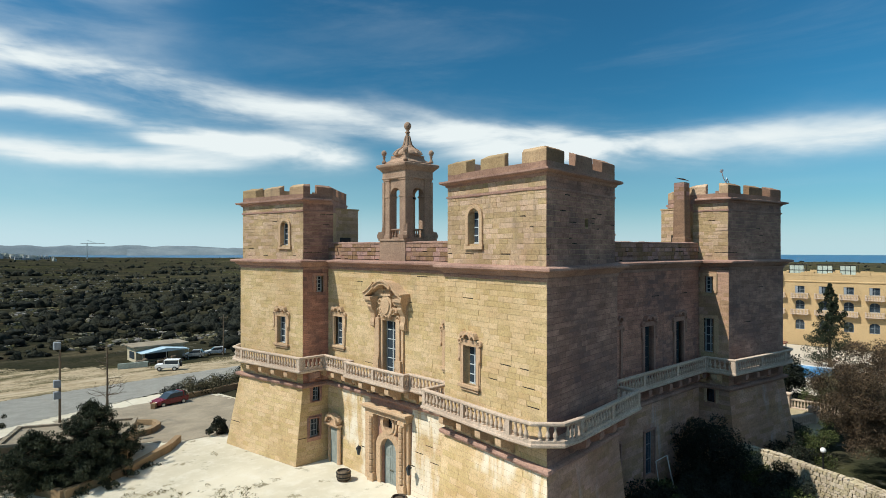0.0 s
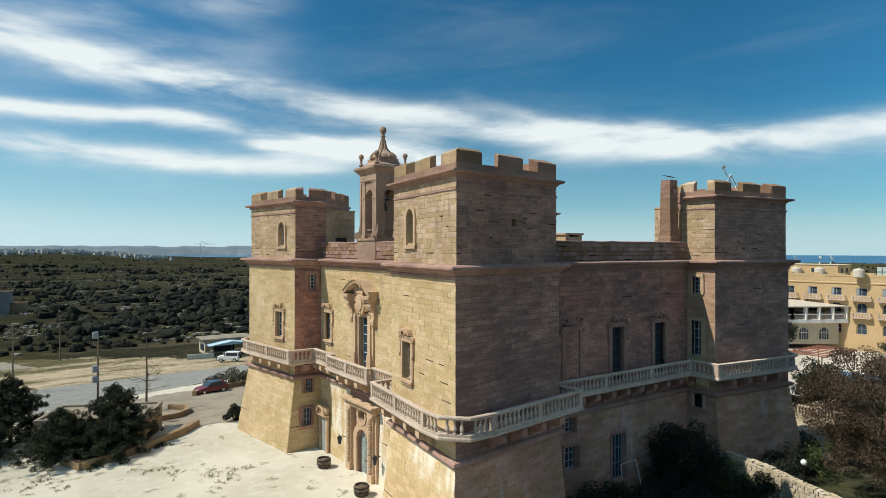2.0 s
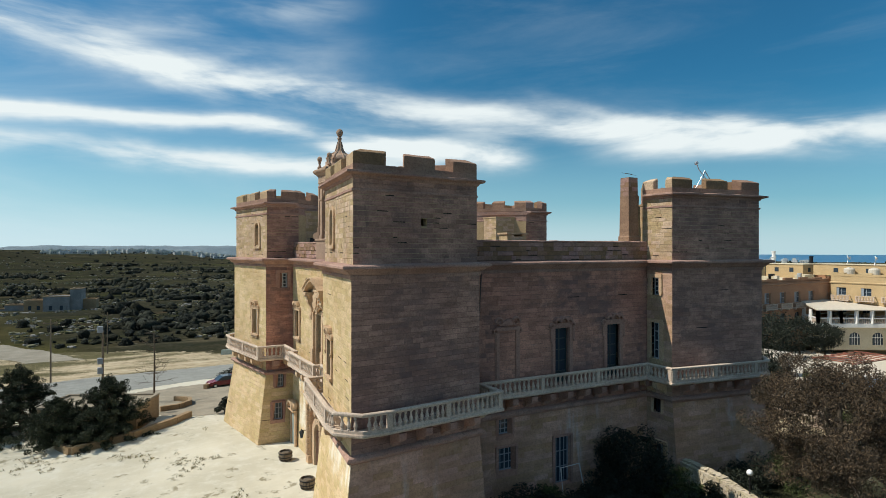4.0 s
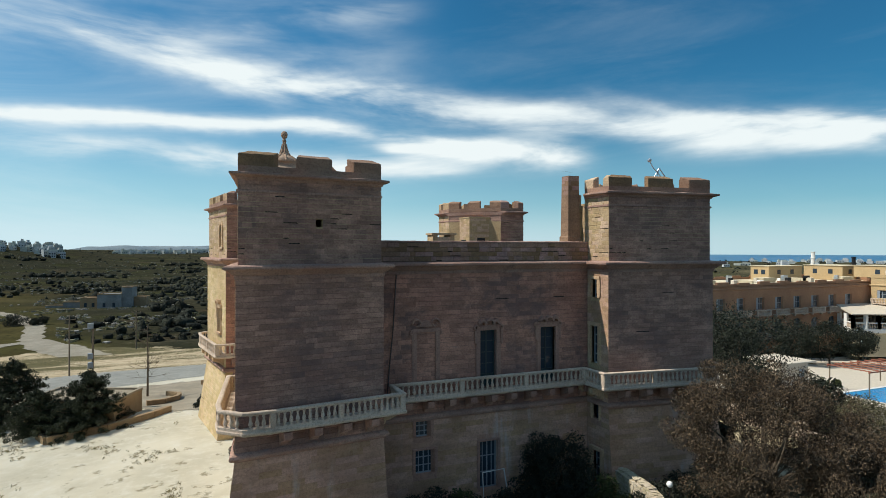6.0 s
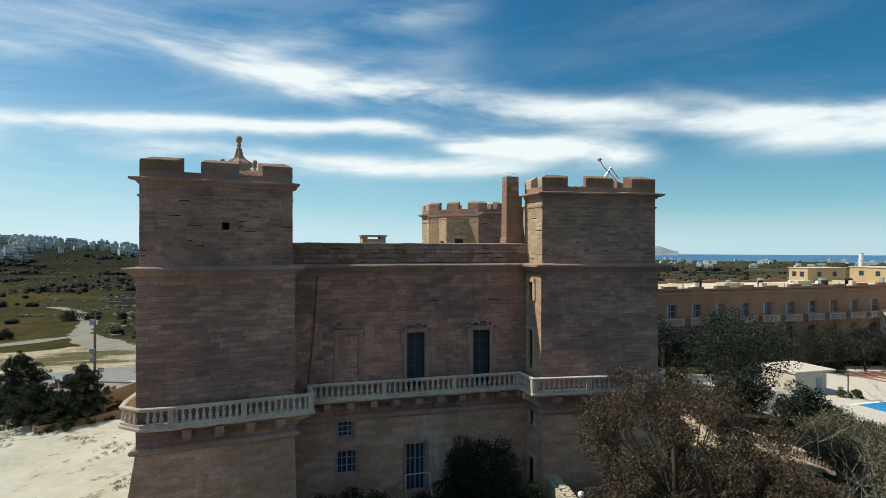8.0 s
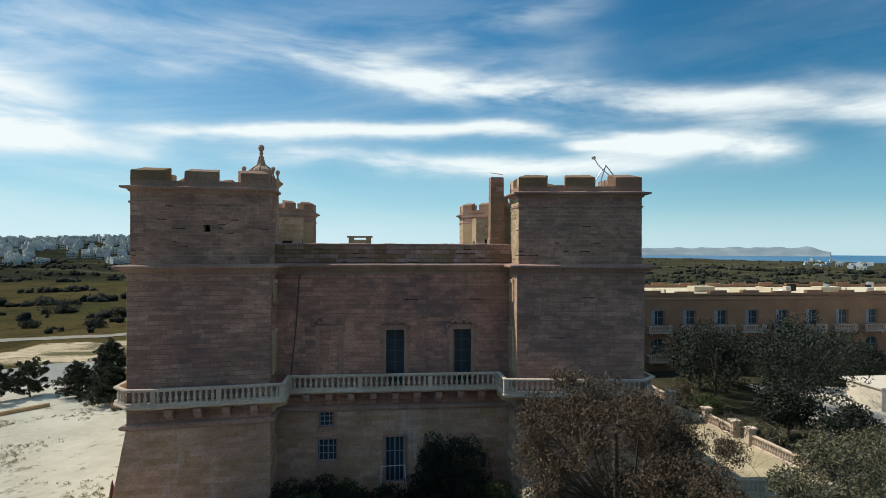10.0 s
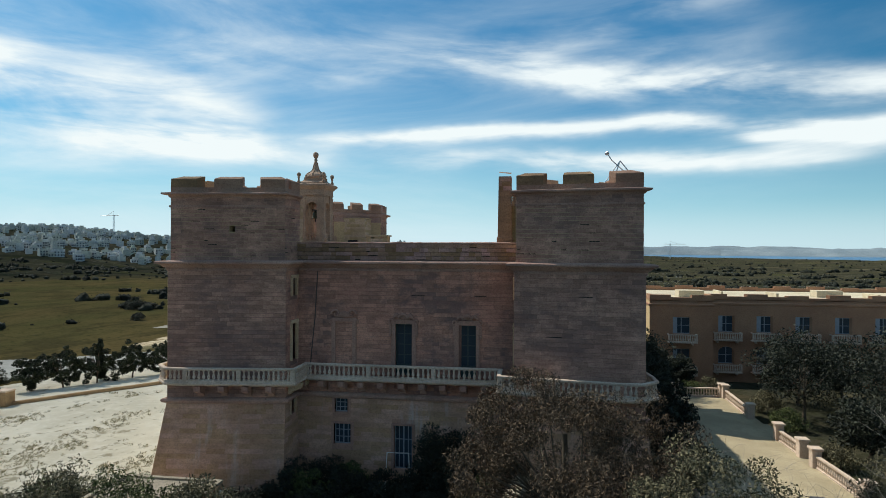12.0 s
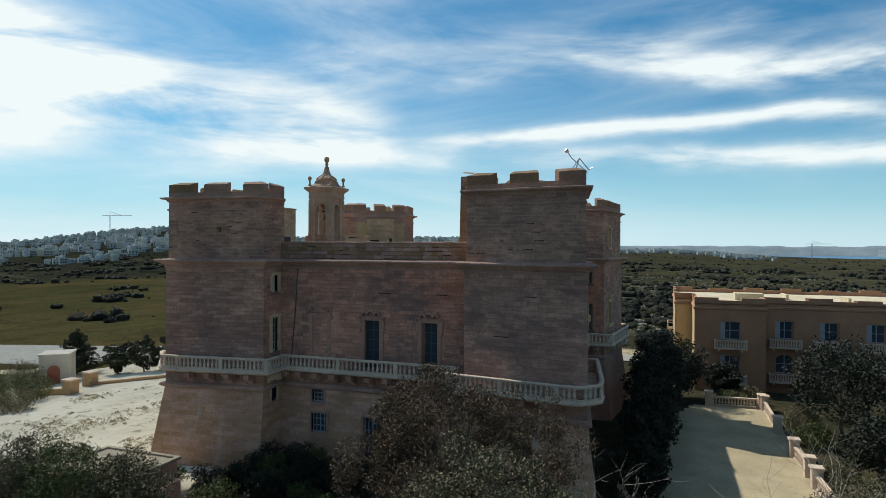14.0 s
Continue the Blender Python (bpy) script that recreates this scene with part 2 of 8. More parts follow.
M_FIELD_STONE = stone("field_stone", (0.40, 0.37, 0.31), (0.22, 0.205, 0.175), pieces="island", tones=(0.5, 1.1))
M_ROOF = stone("roof_screed", (0.27, 0.225, 0.17), (0.19, 0.155, 0.12))
M_WOOD_BLUE = plain("blue_grey_paint", (0.42, 0.46, 0.48), 0.55)
M_WOOD_DARK = plain("dark_green_paint", (0.028, 0.045, 0.045), 0.5)
M_DOOR = plain("faded_blue_door", (0.24, 0.27, 0.25), 0.6)
M_IRON = plain("black_iron", (0.02, 0.02, 0.022), 0.5, 0.6)
M_BRONZE = plain("bronze", (0.10, 0.085, 0.05), 0.45, 0.9)
M_STEEL = plain("galvanised_steel", (0.55, 0.56, 0.57), 0.4, 0.9)
M_PIPE = plain("brown_pipe_paint", (0.11, 0.075, 0.065), 0.7)
M_BARK = plain("bark", (0.10, 0.075, 0.05), 0.9, scale=6)
M_BARREL = plain("barrel_oak", (0.16, 0.12, 0.08), 0.75)
M_HOTEL = stone("hotel_render", (0.62, 0.455, 0.25), (0.56, 0.40, 0.215), stains=0.15)
# hotel render again, with the shade of the long wing put into its colour
M_HOTEL_SOUTH = stone("hotel_render_shade", (0.45, 0.255, 0.15), (0.36, 0.195, 0.118), stains=0.4, stain=(0.22, 0.15, 0.12))
M_HOTEL_ROOF = stone("hotel_roof", (0.66, 0.58, 0.42), (0.54, 0.46, 0.32), stains=0.4)
M_GATE = stone("grey_white_render", (0.58, 0.55, 0.48), (0.44, 0.41, 0.35), stains=0.5, stain=(0.2, 0.17, 0.13))
M_GREY_PAINT = plain("grey_blue_shutter_paint", (0.24, 0.27, 0.30), 0.6, vary=0.15)
M_CREAM = plain("cream_paint", (0.52, 0.46, 0.37), 0.7, vary=0.15)
M_WHITE = plain("white_paint", (0.72, 0.70, 0.66), 0.6, vary=0.1)
M_ASPHALT = stone("grey_asphalt", (0.33, 0.325, 0.29), (0.26, 0.255, 0.225), stains=0.4, scale=2)
M_KERB = stone("garden_wall", (0.42, 0.30, 0.17), (0.31, 0.21, 0.12), stains=0.3)


def glass():
    m, n, bsdf = material("window_glass")
    bsdf.inputs["Base Color"].default_value = (0.035, 0.05, 0.065, 1)
    bsdf.inputs["Roughness"].default_value = 0.06
    bsdf.inputs["Specular IOR Level"].default_value = 0.3
    wave = n.noise(place(n), 1.5, 2, 0.5)
    bump(n, bsdf, wave, 0.08, 0.05)
    return m


M_GLASS = glass()

# ---- building blocks ----


def thing(name, label, category, at=(0, 0, 0), group="", kind=""):
    ob = new(name)
    ob.empty_display_size = 0.3
    ob.location = at
    return tagged(ob, label, category, group, kind)


def mesh_object(name, data, mat, parent=None, label="", kind=""):
    ob = new(name, data)
    if mat is not None and not data.materials:
        data.materials.append(mat)
    if parent is not None:
        ob.parent = parent
    return tagged(ob, label, kind=kind)


def part(name, bm, mat, parent=None, label="", smooth=False, kind=""):
    """One bmesh as one mesh object under its thing or part."""
    data = bpy.data.meshes.new(name)
    bmesh.ops.recalc_face_normals(bm, faces=bm.faces[:])
    bm.to_mesh(data)
    bm.free()
    if smooth:
        for p in data.polygons:
            p.use_smooth = True
    return mesh_object(name, data, mat, parent, label, kind)


def raw(name, verts, faces, mat, parent=None, label="", kind="", smooth=False):
    data = bpy.data.meshes.new(name)
    data.from_pydata([tuple(v) for v in verts], [], [tuple(f) for f in faces])
    if smooth:
        for p in data.polygons:
            p.use_smooth = True
    return mesh_object(name, data, mat, parent, label, kind)


def box(bm, x0, x1, y0, y1, z0, z1, m=None, bevel=0.0):
    v = [bm.verts.new(p) for p in ((x0, y0, z0), (x1, y0, z0), (x1, y1, z0), (x0, y1, z0), (x0, y0, z1), (x1, y0, z1), (x1, y1, z1), (x0, y1, z1))]
    f = [bm.faces.new([v[i] for i in q]) for q in ((0, 3, 2, 1), (4, 5, 6, 7), (0, 1, 5, 4), (1, 2, 6, 5), (2, 3, 7, 6), (3, 0, 4, 7))]
    if bevel:
        edges = list({e for q in f for e in q.edges})
        made = bmesh.ops.bevel(bm, geom=edges, offset=bevel, segments=1, affect="EDGES")
        v = list({w for q in made["faces"] for w in q.verts} | {w for w in v if w.is_valid})
    if m is not None:
        for w in v:
            w.co = m @ w.co
    return v


def lathe(bm, profile, m=None, steps=12, turn=0.0):
    """A turned form: profile is a list of (radius, height)."""
    rings = []
    for r, z in profile:
        ring = [bm.verts.new((r * math.cos(turn + 2 * math.pi * i / steps), r * math.sin(turn + 2 * math.pi * i / steps), z)) for i in range(steps)]
        rings.append(ring)
    for a, b in zip(rings, rings[1:]):
        for i in range(steps):
            bm.faces.new((a[i], a[(i + 1) % steps], b[(i + 1) % steps], b[i]))
    bm.faces.new(rings[0][::-1])
    bm.faces.new(rings[-1])
    if m is not None:
        for ring in rings:
            for v in ring:
                v.co = m @ v.co


def extrude(bm, outline, y0, y1, m=None):
    """An outline in x and z, drawn out from y0 to y1."""
    a = [bm.verts.new((x, y0, z)) for x, z in outline]
    b = [bm.verts.new((x, y1, z)) for x, z in outline]
    k = len(outline)
    bm.faces.new(a)
    bm.faces.new(b[::-1])
    for i in range(k):
        bm.faces.new((a[i], b[i], b[(i + 1) % k], a[(i + 1) % k]))
    if m is not None:
        for v in a + b:
            v.co = m @ v.co


def tube(bm, pts, r0, r1=None, steps=6):
    """A tapering pipe through the points."""
    r1 = r0 if r1 is None else r1
    rings = []
    pts = [Vector(p) for p in pts]
    for i, p in enumerate(pts):
        ahead = (pts[min(i + 1, len(pts) - 1)] - pts[max(i - 1, 0)]).normalized()
        side = ahead.cross(Vector((0.31, 0.17, 0.93)) if abs(ahead.z) < 0.9 else Vector((1, 0.2, 0))).normalized()
        up = ahead.cross(side)
        r = r0 + (r1 - r0) * i / max(1, len(pts) - 1)
        rings.append([bm.verts.new(p + side * r * math.cos(2 * math.pi * k / steps) + up * r * math.sin(2 * math.pi * k / steps)) for k in range(steps)])
    for a, b in zip(rings, rings[1:]):
        for k in range(steps):
            bm.faces.new((a[k], a[(k + 1) % steps], b[(k + 1) % steps], b[k]))
    bm.faces.new(rings[0][::-1])
    bm.faces.new(rings[-1])


def smooth(a, b, x):
    t = min(1, max(0, (x - a) / (b - a)))
    return t * t * (3 - 2 * t)


# ---- the ground ----


def height(x, y):
    """The lie of the land."""
    out = max(0.0, abs(x) - 19 if x < 0 else abs(x) - 34, y - 18)
    away = math.hypot(x, y)
    z = -0.066 * min(out, 62) - 0.012 * max(0, min(out, 500) - 62)
    if y < -20:
        z *= smooth(-70, -20, y) if x > -20 else 1
    az = math.degrees(math.atan2(y, x)) % 360
    hill = 0.0
    for az0, spread, near, far, tall in HILLS:
        off = (az - az0 + 180) % 360 - 180
        hill += tall * math.exp(-((off / spread) ** 2)) * smooth(near, far, away)
    z += hill
    if away > 70:
        z += smooth(70, 250, away) * (2.2 * noise.noise((x / 90, y / 90, 0)) + 1.0 * noise.noise((x / 28, y / 28, 3)))
    shore = 1650 + 600 * smooth(45, 75, az) + 3000 * smooth(82, 100, az) if az < 200 else 1900 + 3000 * smooth(330, 250, az)
    z -= 40 * smooth(shore - 250, shore + 60, away + 130 * noise.noise((x / 300, y / 300, 7)))
    return z


# azimuth, spread, near foot, crest distance, height above the plain
HILLS = (
    (134, 11.5, 500, 1180, 50),
    (110, 14, 560, 1100, 38),
    (88, 7, 700, 1350, 15),
    (185, 30, 500, 1400, 60),
    (215, 30, 700, 1500, 30),
)


def ring_grid():
    """One sheet from the palace to the horizon: rings that widen outwards."""
    radii = [0, 6]
    while radii[-1] < 4900:
        r = radii[-1]
        radii.append(r + max(2.2, r * 0.035) if r < 2200 else r * 1.12)
    steps = 420
    verts, faces = [(0, 0, height(0, 0))], []
    for r in radii[1:]:
        for i in range(steps):
            a = 2 * math.pi * i / steps
            x, y = r * math.cos(a), r * math.sin(a)
            verts.append((x, y, height(x, y)))
    for i in range(steps):
        faces.append((0, 1 + i, 1 + (i + 1) % steps))
    for k in range(len(radii) - 2):
        a, b = 1 + k * steps, 1 + (k + 1) * steps
        for i in range(steps):
            j = (i + 1) % steps
            faces.append((a + i, b + i, b + j, a + j))
    return verts, faces


def ground_material():
    m, n, bsdf = material("scrubland")
    at = place(n)
    wide, mid, fine = n.noise(at, 0.012, 6, 0.6), n.noise(at, 0.09, 6, 0.65), n.noise(at, 1.6, 6, 0.7)
    grass = n.mix(n.ramp(mid, 0.35, 0.65), (0.068, 0.060, 0.038), (0.036, 0.037, 0.026))
    bare = n.mix(n.ramp(fine, 0.3, 0.7), (0.072, 0.063, 0.046), (0.125, 0.110, 0.085))
    cover = n.math("ADD", n.math("MULTIPLY", wide, 0.5), n.math("MULTIPLY", mid, 0.6))
    colour = n.mix(n.ramp(cover, 0.58, 0.76, 0.0, 0.7), grass, bare)
    rust = n.ramp(n.noise(at, 0.035, 5, 0.65), 0.55, 0.66, 0.0, 0.7)
    colour = n.mix(n.math("MULTIPLY", rust, 0.6), colour, (0.100, 0.064, 0.038))
    lush = n.ramp(n.noise(at, 0.022, 5, 0.6), 0.52, 0.62, 0.0, 0.75)
    colour = n.mix(lush, colour, (0.074, 0.072, 0.030))
    tufts = n.math("MULTIPLY", n.ramp(n.noise(at, 0.55, 7, 0.75), 0.42, 0.56), n.ramp(fine, 0.42, 0.62, 0.25, 0.95))
    colour = n.mix(tufts, colour, (0.028, 0.030, 0.016))
    rock = n.ramp(n.noise(at, 0.35, 7, 0.75), 0.57, 0.66, 0.0, 0.75)
    colour = n.mix(n.math("MULTIPLY", rock, n.ramp(wide, 0.44, 0.56)), colour, (0.24, 0.22, 0.18))
    strips = n.noise(n.scaled(at, (0.25, 1.0, 1), (0, 0, radians(12))), 0.03, 5, 0.6)
    colour = n.mix(n.ramp(strips, 0.56, 0.64, 0.0, 0.7), colour, (0.016, 0.021, 0.014))
    colour = n.mix(n.math("MULTIPLY", n.ramp(strips, 0.40, 0.35, 0.0, 0.55), n.ramp(fine, 0.3, 0.6)), colour, (0.19, 0.155, 0.095))
    # the meadows north-west of the road: strips of yellow-green grass, ploughed earth and dark hedges
    xyz = n.add("ShaderNodeSeparateXYZ", ((0, at),)).outputs
    bearing = n.math("ADD", n.math("DEGREES", n.math("ARCTAN2", xyz[1], xyz[0])), n.math("MULTIPLY", n.math("SUBTRACT", wide, 0.5), 30.0))
    away = n.math("SQRT", n.math("ADD", n.math("MULTIPLY", xyz[0], xyz[0]), n.math("MULTIPLY", xyz[1], xyz[1])))
    meadow = n.math("MULTIPLY", n.ramp(bearing, 101.0, 112.0), n.ramp(away, 560.0, 430.0))
    plots = n.noise(n.scaled(at, (0.9, 0.35, 1), (0, 0, radians(35))), 0.02, 3, 0.5)
    turf = n.mix(n.ramp(plots, 0.36, 0.62), (0.152, 0.110, 0.044), (0.100, 0.090, 0.034))
    turf = n.mix(n.ramp(plots, 0.66, 0.70), turf, (0.105, 0.060, 0.038))
    turf = n.mix(n.ramp(n.noise(n.scaled(at, (1, 0.5, 1)), 0.10, 6, 0.68), 0.44, 0.62, 0.0, 0.75), turf, (0.070, 0.058, 0.026))
    turf = n.mix(n.ramp(n.noise(at, 0.8, 6, 0.7), 0.50, 0.66, 0.0, 0.7), turf, (0.040, 0.041, 0.018))
    colour = n.mix(n.math("MULTIPLY", meadow, 0.88), colour, turf)
    n.put(bsdf.inputs["Base Color"], colour)
    bsdf.inputs["Roughness"].default_value = 1.0
    bsdf.inputs["Diffuse Roughness"].default_value = 1.0
    bsdf.inputs["Specular IOR Level"].default_value = 0.0
    bump(n, bsdf, n.math("ADD", fine, n.math("MULTIPLY", mid, 2.0)), 0.7, 0.25)
    return m


verts, faces = ring_grid()
ground = raw("ground", verts, faces, ground_material(), smooth=True)
tagged(ground, "rolling garigue scrubland of dry grass, soil and pale rock", "ground", kind="structure")


def sheet(name, outline, mat, lift, step, label, category, wobble=0.0):
    """A patch of ground cover that follows the land: the part of a fine grid inside the outline."""
    xs, ys = [p[0] for p in outline], [p[1] for p in outline]
    nx, ny = int((max(xs) - min(xs)) / step) + 1, int((max(ys) - min(ys)) / step) + 1

    def inside(x, y):
        if wobble:
            x += wobble * noise.noise((x / 5, y / 5, 11)) + 0.4 * wobble * noise.noise((x, y, 5))
            y += wobble * noise.noise((x / 5, y / 5, 23)) + 0.4 * wobble * noise.noise((x, y, 9))
        odd = False
        for (ax, ay), (bx, by) in zip(outline, outline[1:] + outline[:1]):
            if (ay > y) != (by > y) and x < (bx - ax) * (y - ay) / (by - ay) + ax:
                odd = not odd
        return odd

    index, verts, faces = {}, [], []

    def corner(i, j):
        if (i, j) not in index:
            x, y = min(xs) + i * step, min(ys) + j * step
            index[i, j] = len(verts)
            verts.append((x, y, height(x, y) + lift))
        return index[i, j]

    for i in range(nx):
        for j in range(ny):
            if inside(min(xs) + (i + 0.5) * step, min(ys) + (j + 0.5) * step):
                faces.append((corner(i, j), corner(i + 1, j), corner(i + 1, j + 1), corner(i, j + 1)))
    ob = raw(name, verts, faces, mat, smooth=True)
    return tagged(ob, label, category, kind="structure")


def pale_ground():
    m, n, bsdf = material("worn_pale_concrete")
    at = place(n)
    wide, mid, fine = n.noise(at, 0.12, 5, 0.6), n.noise(at, 0.9, 6, 0.7), n.noise(at, 7.0, 5, 0.7)
    colour = n.mix(n.ramp(wide, 0.35, 0.65), (0.69, 0.635, 0.505), (0.57, 0.52, 0.40))
    colour = n.mix(n.ramp(mid, 0.45, 0.7, 0.0, 0.6), colour, (0.73, 0.69, 0.59))
    colour = n.mix(n.ramp(n.noise(at, 0.55, 7, 0.72), 0.57, 0.65, 0.0, 0.7), colour, (0.20, 0.165, 0.085))
    colour = n.mix(n.ramp(fine, 0.55, 0.8, 0.0, 0.35), colour, (0.33, 0.27, 0.18))
    n.put(bsdf.inputs["Base Color"], colour)
    bsdf.inputs["Roughness"].default_value = 0.95
    bsdf.inputs["Diffuse Roughness"].default_value = 1.0
    bsdf.inputs["Specular IOR Level"].default_value = 0.1
    bump(n, bsdf, n.math("ADD", fine, mid), 0.5, 0.04)
    return m


def verge_material():
    m, n, bsdf = material("sandy_earth")
    at = place(n)
    mid, fine = n.noise(at, 0.5, 6, 0.7), n.noise(at, 4.0, 6, 0.7)
    colour = n.mix(n.ramp(mid, 0.35, 0.65), (0.40, 0.33, 0.225), (0.27, 0.215, 0.135))
    ruts = n.noise(n.scaled(at, (0.12, 1.4, 1), (0, 0, radians(-14))), 0.5, 5, 0.6)
    colour = n.mix(n.ramp(ruts, 0.52, 0.66, 0.0, 0.6), colour, (0.46, 0.40, 0.30))
    grass = n.ramp(n.math("ADD", n.math("MULTIPLY", n.noise(n.scaled(at, (0.4, 1, 1), (0, 0, radians(-14))), 0.09, 5, 0.6), 0.75), n.math("MULTIPLY", fine, 0.25)), 0.475, 0.55, 0.0, 0.9)
    colour = n.mix(grass, colour, n.mix(n.ramp(fine, 0.4, 0.65), (0.075, 0.068, 0.026), (0.030, 0.032, 0.014)))
    n.put(bsdf.inputs["Base Color"], colour)
    bsdf.inputs["Roughness"].default_value = 1.0
    bsdf.inputs["Specular IOR Level"].default_value = 0.05
    bump(n, bsdf, n.math("ADD", fine, mid), 0.6, 0.08)
    return m


M_PALE = pale_ground()
M_SAND = verge_material()
M_PATH = stone("path_gravel", (0.46, 0.385, 0.25), (0.345, 0.285, 0.18), stains=0.5, stain=(0.10, 0.09, 0.055))
sheet("verge", [(-75, 58), (-40, 50), (6, 62), (40, 66), (60, 74), (30, 82), (0, 80), (-12, 90), (-28, 100), (-42, 102), (-54, 94), (-75, 88)], M_SAND, 0.05, 0.3,
      "sandy bare earth verge beside the road", "verge", 5.0)
TRACK = [(-36, 90), (-44, 106), (-51, 122), (-53.5, 138), (-56.5, 156), (-62, 174), (-70, 196), (-84, 222)]
M_TRACK = stone("pale_track_dust", (0.36, 0.32, 0.25), (0.27, 0.235, 0.175), stains=0.4, stain=(0.15, 0.12, 0.07))
sheet("dirt_track", [(x - (5 if i < 2 else 2.4), y) for i, (x, y) in enumerate(TRACK)] + [(x + (5 if i < 2 else 2.4), y) for i, (x, y) in reversed(list(enumerate(TRACK)))], M_TRACK, 0.10, 0.3, "pale dirt track between the fields", "track", 1.0)
sheet("side_track", [(-90, 92), (-66, 98), (-56, 108), (-50, 116), (-50, 121), (-57, 115), (-67, 104), (-90, 98)], M_TRACK, 0.12, 0.3, "pale dirt track joining from the fields", "track", 1.0)
sheet("road", [(-120, 18), (-70, 26), (-40, 38), (-22, 46), (-8, 52), (30, 60), (90, 66), (90, 74), (30, 68.5), (-2, 66), (-30, 63), (-60, 52), (-120, 36)],
      M_ASPHALT, 0.15, 0.4, "worn grey asphalt road bending past the forecourt", "road")
sheet("forecourt", [(-70, -30), (-45, -42), (-12, -42), (-9, -24), (-12.6, -13), (-12.6, 13), (-12.6, 24), (-6, 30), (-8, 51), (-22, 47), (-40, 39.5), (-62, 29.5), (-72, 12)],
      M_PALE, 0.13, 0.5, "sunlit worn pale concrete forecourt with dry weeds in its cracks", "forecourt", 0.5)
M_APRON = stone("dusty_apron", (0.40, 0.34, 0.25), (0.27, 0.23, 0.17), stains=0.6, stain=(0.15, 0.135, 0.085))
sheet("apron", [(-24, 25), (-19, 21), (-12.6, 21), (-5, 30), (-9, 45), (-19, 44), (-37, 34)], M_APRON, 0.17, 0.5, "dusty stained grey apron between forecourt and road", "apron", 1.5)
sheet("garden_path", [(19, -18), (32, -16), (31.5, 17.5), (24, 17.5), (19, 5)], M_PATH, 0.13, 0.5, "pale gravel path with a stone balustrade", "path", 0.3)
sheet("pool_terrace", [(42, -16), (111, -16), (111, 31), (90, 31), (84, 24), (48, 22), (42, 4)], M_CREAM, 0.13, 1.0, "pale beige paved terrace round the hotel pool", "terrace")


def water(name, colour, rough, scale, relief):
    m, n, bsdf = material(name)
    at = place(n)
    n.put(bsdf.inputs["Base Color"], n.mix(n.ramp(n.noise(n.scaled(at, (1, 3, 1)), scale * 0.1, 4, 0.6), 0.3, 0.7), colour, [c * 1.25 for c in colour]))
    bsdf.inputs["Roughness"].default_value = rough
    bump(n, bsdf, n.noise(at, scale, 4, 0.6), relief, 1.0)
    return m


sea_bm = bmesh.new()
bmesh.ops.create_circle(sea_bm, cap_ends=True, segments=96, radius=4950)
for v in sea_bm.verts:
    v.co.z = -25
sea = part("sea", sea_bm, water("sea_water", (0.018, 0.10, 0.20), 0.35, 0.05, 0.2))
tagged(sea, "calm deep blue open sea reaching the horizon", "sea", kind="structure")


# ---- the palace ----
def turn90(p, k):
    x, y = p
    for _ in range(k % 4):
        x, y = -y, x
    return (x, y)


def offset(pts, outs):
    """The closed outline, each of its edges moved outwards by its own distance."""
    k = len(pts)
    outs = [outs] * k if isinstance(outs, (int, float)) else outs
    lines = []
    for i in range(k):
        a, b = Vector(pts[i]), Vector(pts[(i + 1) % k])
        d = (b - a).normalized()
        lines.append((a + Vector((d.y, -d.x)) * outs[i], d))
    made = []
    for i in range(k):
        (p, d), (q, e) = lines[i - 1], lines[i]
        cross = d.x * e.y - d.y * e.x
        s = ((q.x - p.x) * e.y - (q.y - p.y) * e.x) / cross if abs(cross) > 1e-6 else 0
        made.append((p.x + d.x * s, p.y + d.y * s) if abs(cross) > 1e-6 else (q.x, q.y))
    return made


# the corner bastions: flank, shoulder, salient, shoulder, flank; the walls between are the four fronts
QUARTER = [(-12.8, -8.2), (-15.17, -8.2), (-16.3, -16.3), (-8.2, -15.17), (-8.2, -12.8)]
PLAN = [turn90(p, k) for k in range(4) for p in QUARTER]
EDGE_KIND = ["flank", "face", "face", "flank", "front"]
WALL = offset(PLAN, 0.12)
INNER = offset(PLAN, -0.6)
Z_SCARP, Z_CORNICE, Z_ROOF = 6.3, 15.45, 16.2


class Side:
    """One flat side of a wall, from outline points a to b, that leans from the foot outline to the top outline."""

    def __init__(self, foot, top, i, z0, z1):
        j = (i + 1) % len(foot)
        self.a0, self.b0, self.a1, self.b1 = (Vector((*p, z)) for p, z in ((foot[i], z0), (foot[j], z0), (top[i], z1), (top[j], z1)))
        self.z0, self.z1 = z0, z1
        self.wide = (self.b1 - self.a1).length
        d = (self.b1 - self.a1).normalized()
        self.u, self.n = d, Vector((d.y, -d.x, 0))

    def at(self, u, z, out=0.0):
        s, t = u / self.wide, (z - self.z0) / (self.z1 - self.z0)
        return self.a0.lerp(self.b0, s).lerp(self.a1.lerp(self.b1, s), t) + self.n * out

    def spot(self, u, z, out=0.0):
        """The pose of a thing on the wall: x along it, -y out of it, z up."""
        p = self.at(u, z, out)
        return Matrix(((self.u.x, -self.n.x, 0, p.x), (self.u.y, -self.n.y, 0, p.y), (0, 0, 1, p.z), (0, 0, 0, 1)))


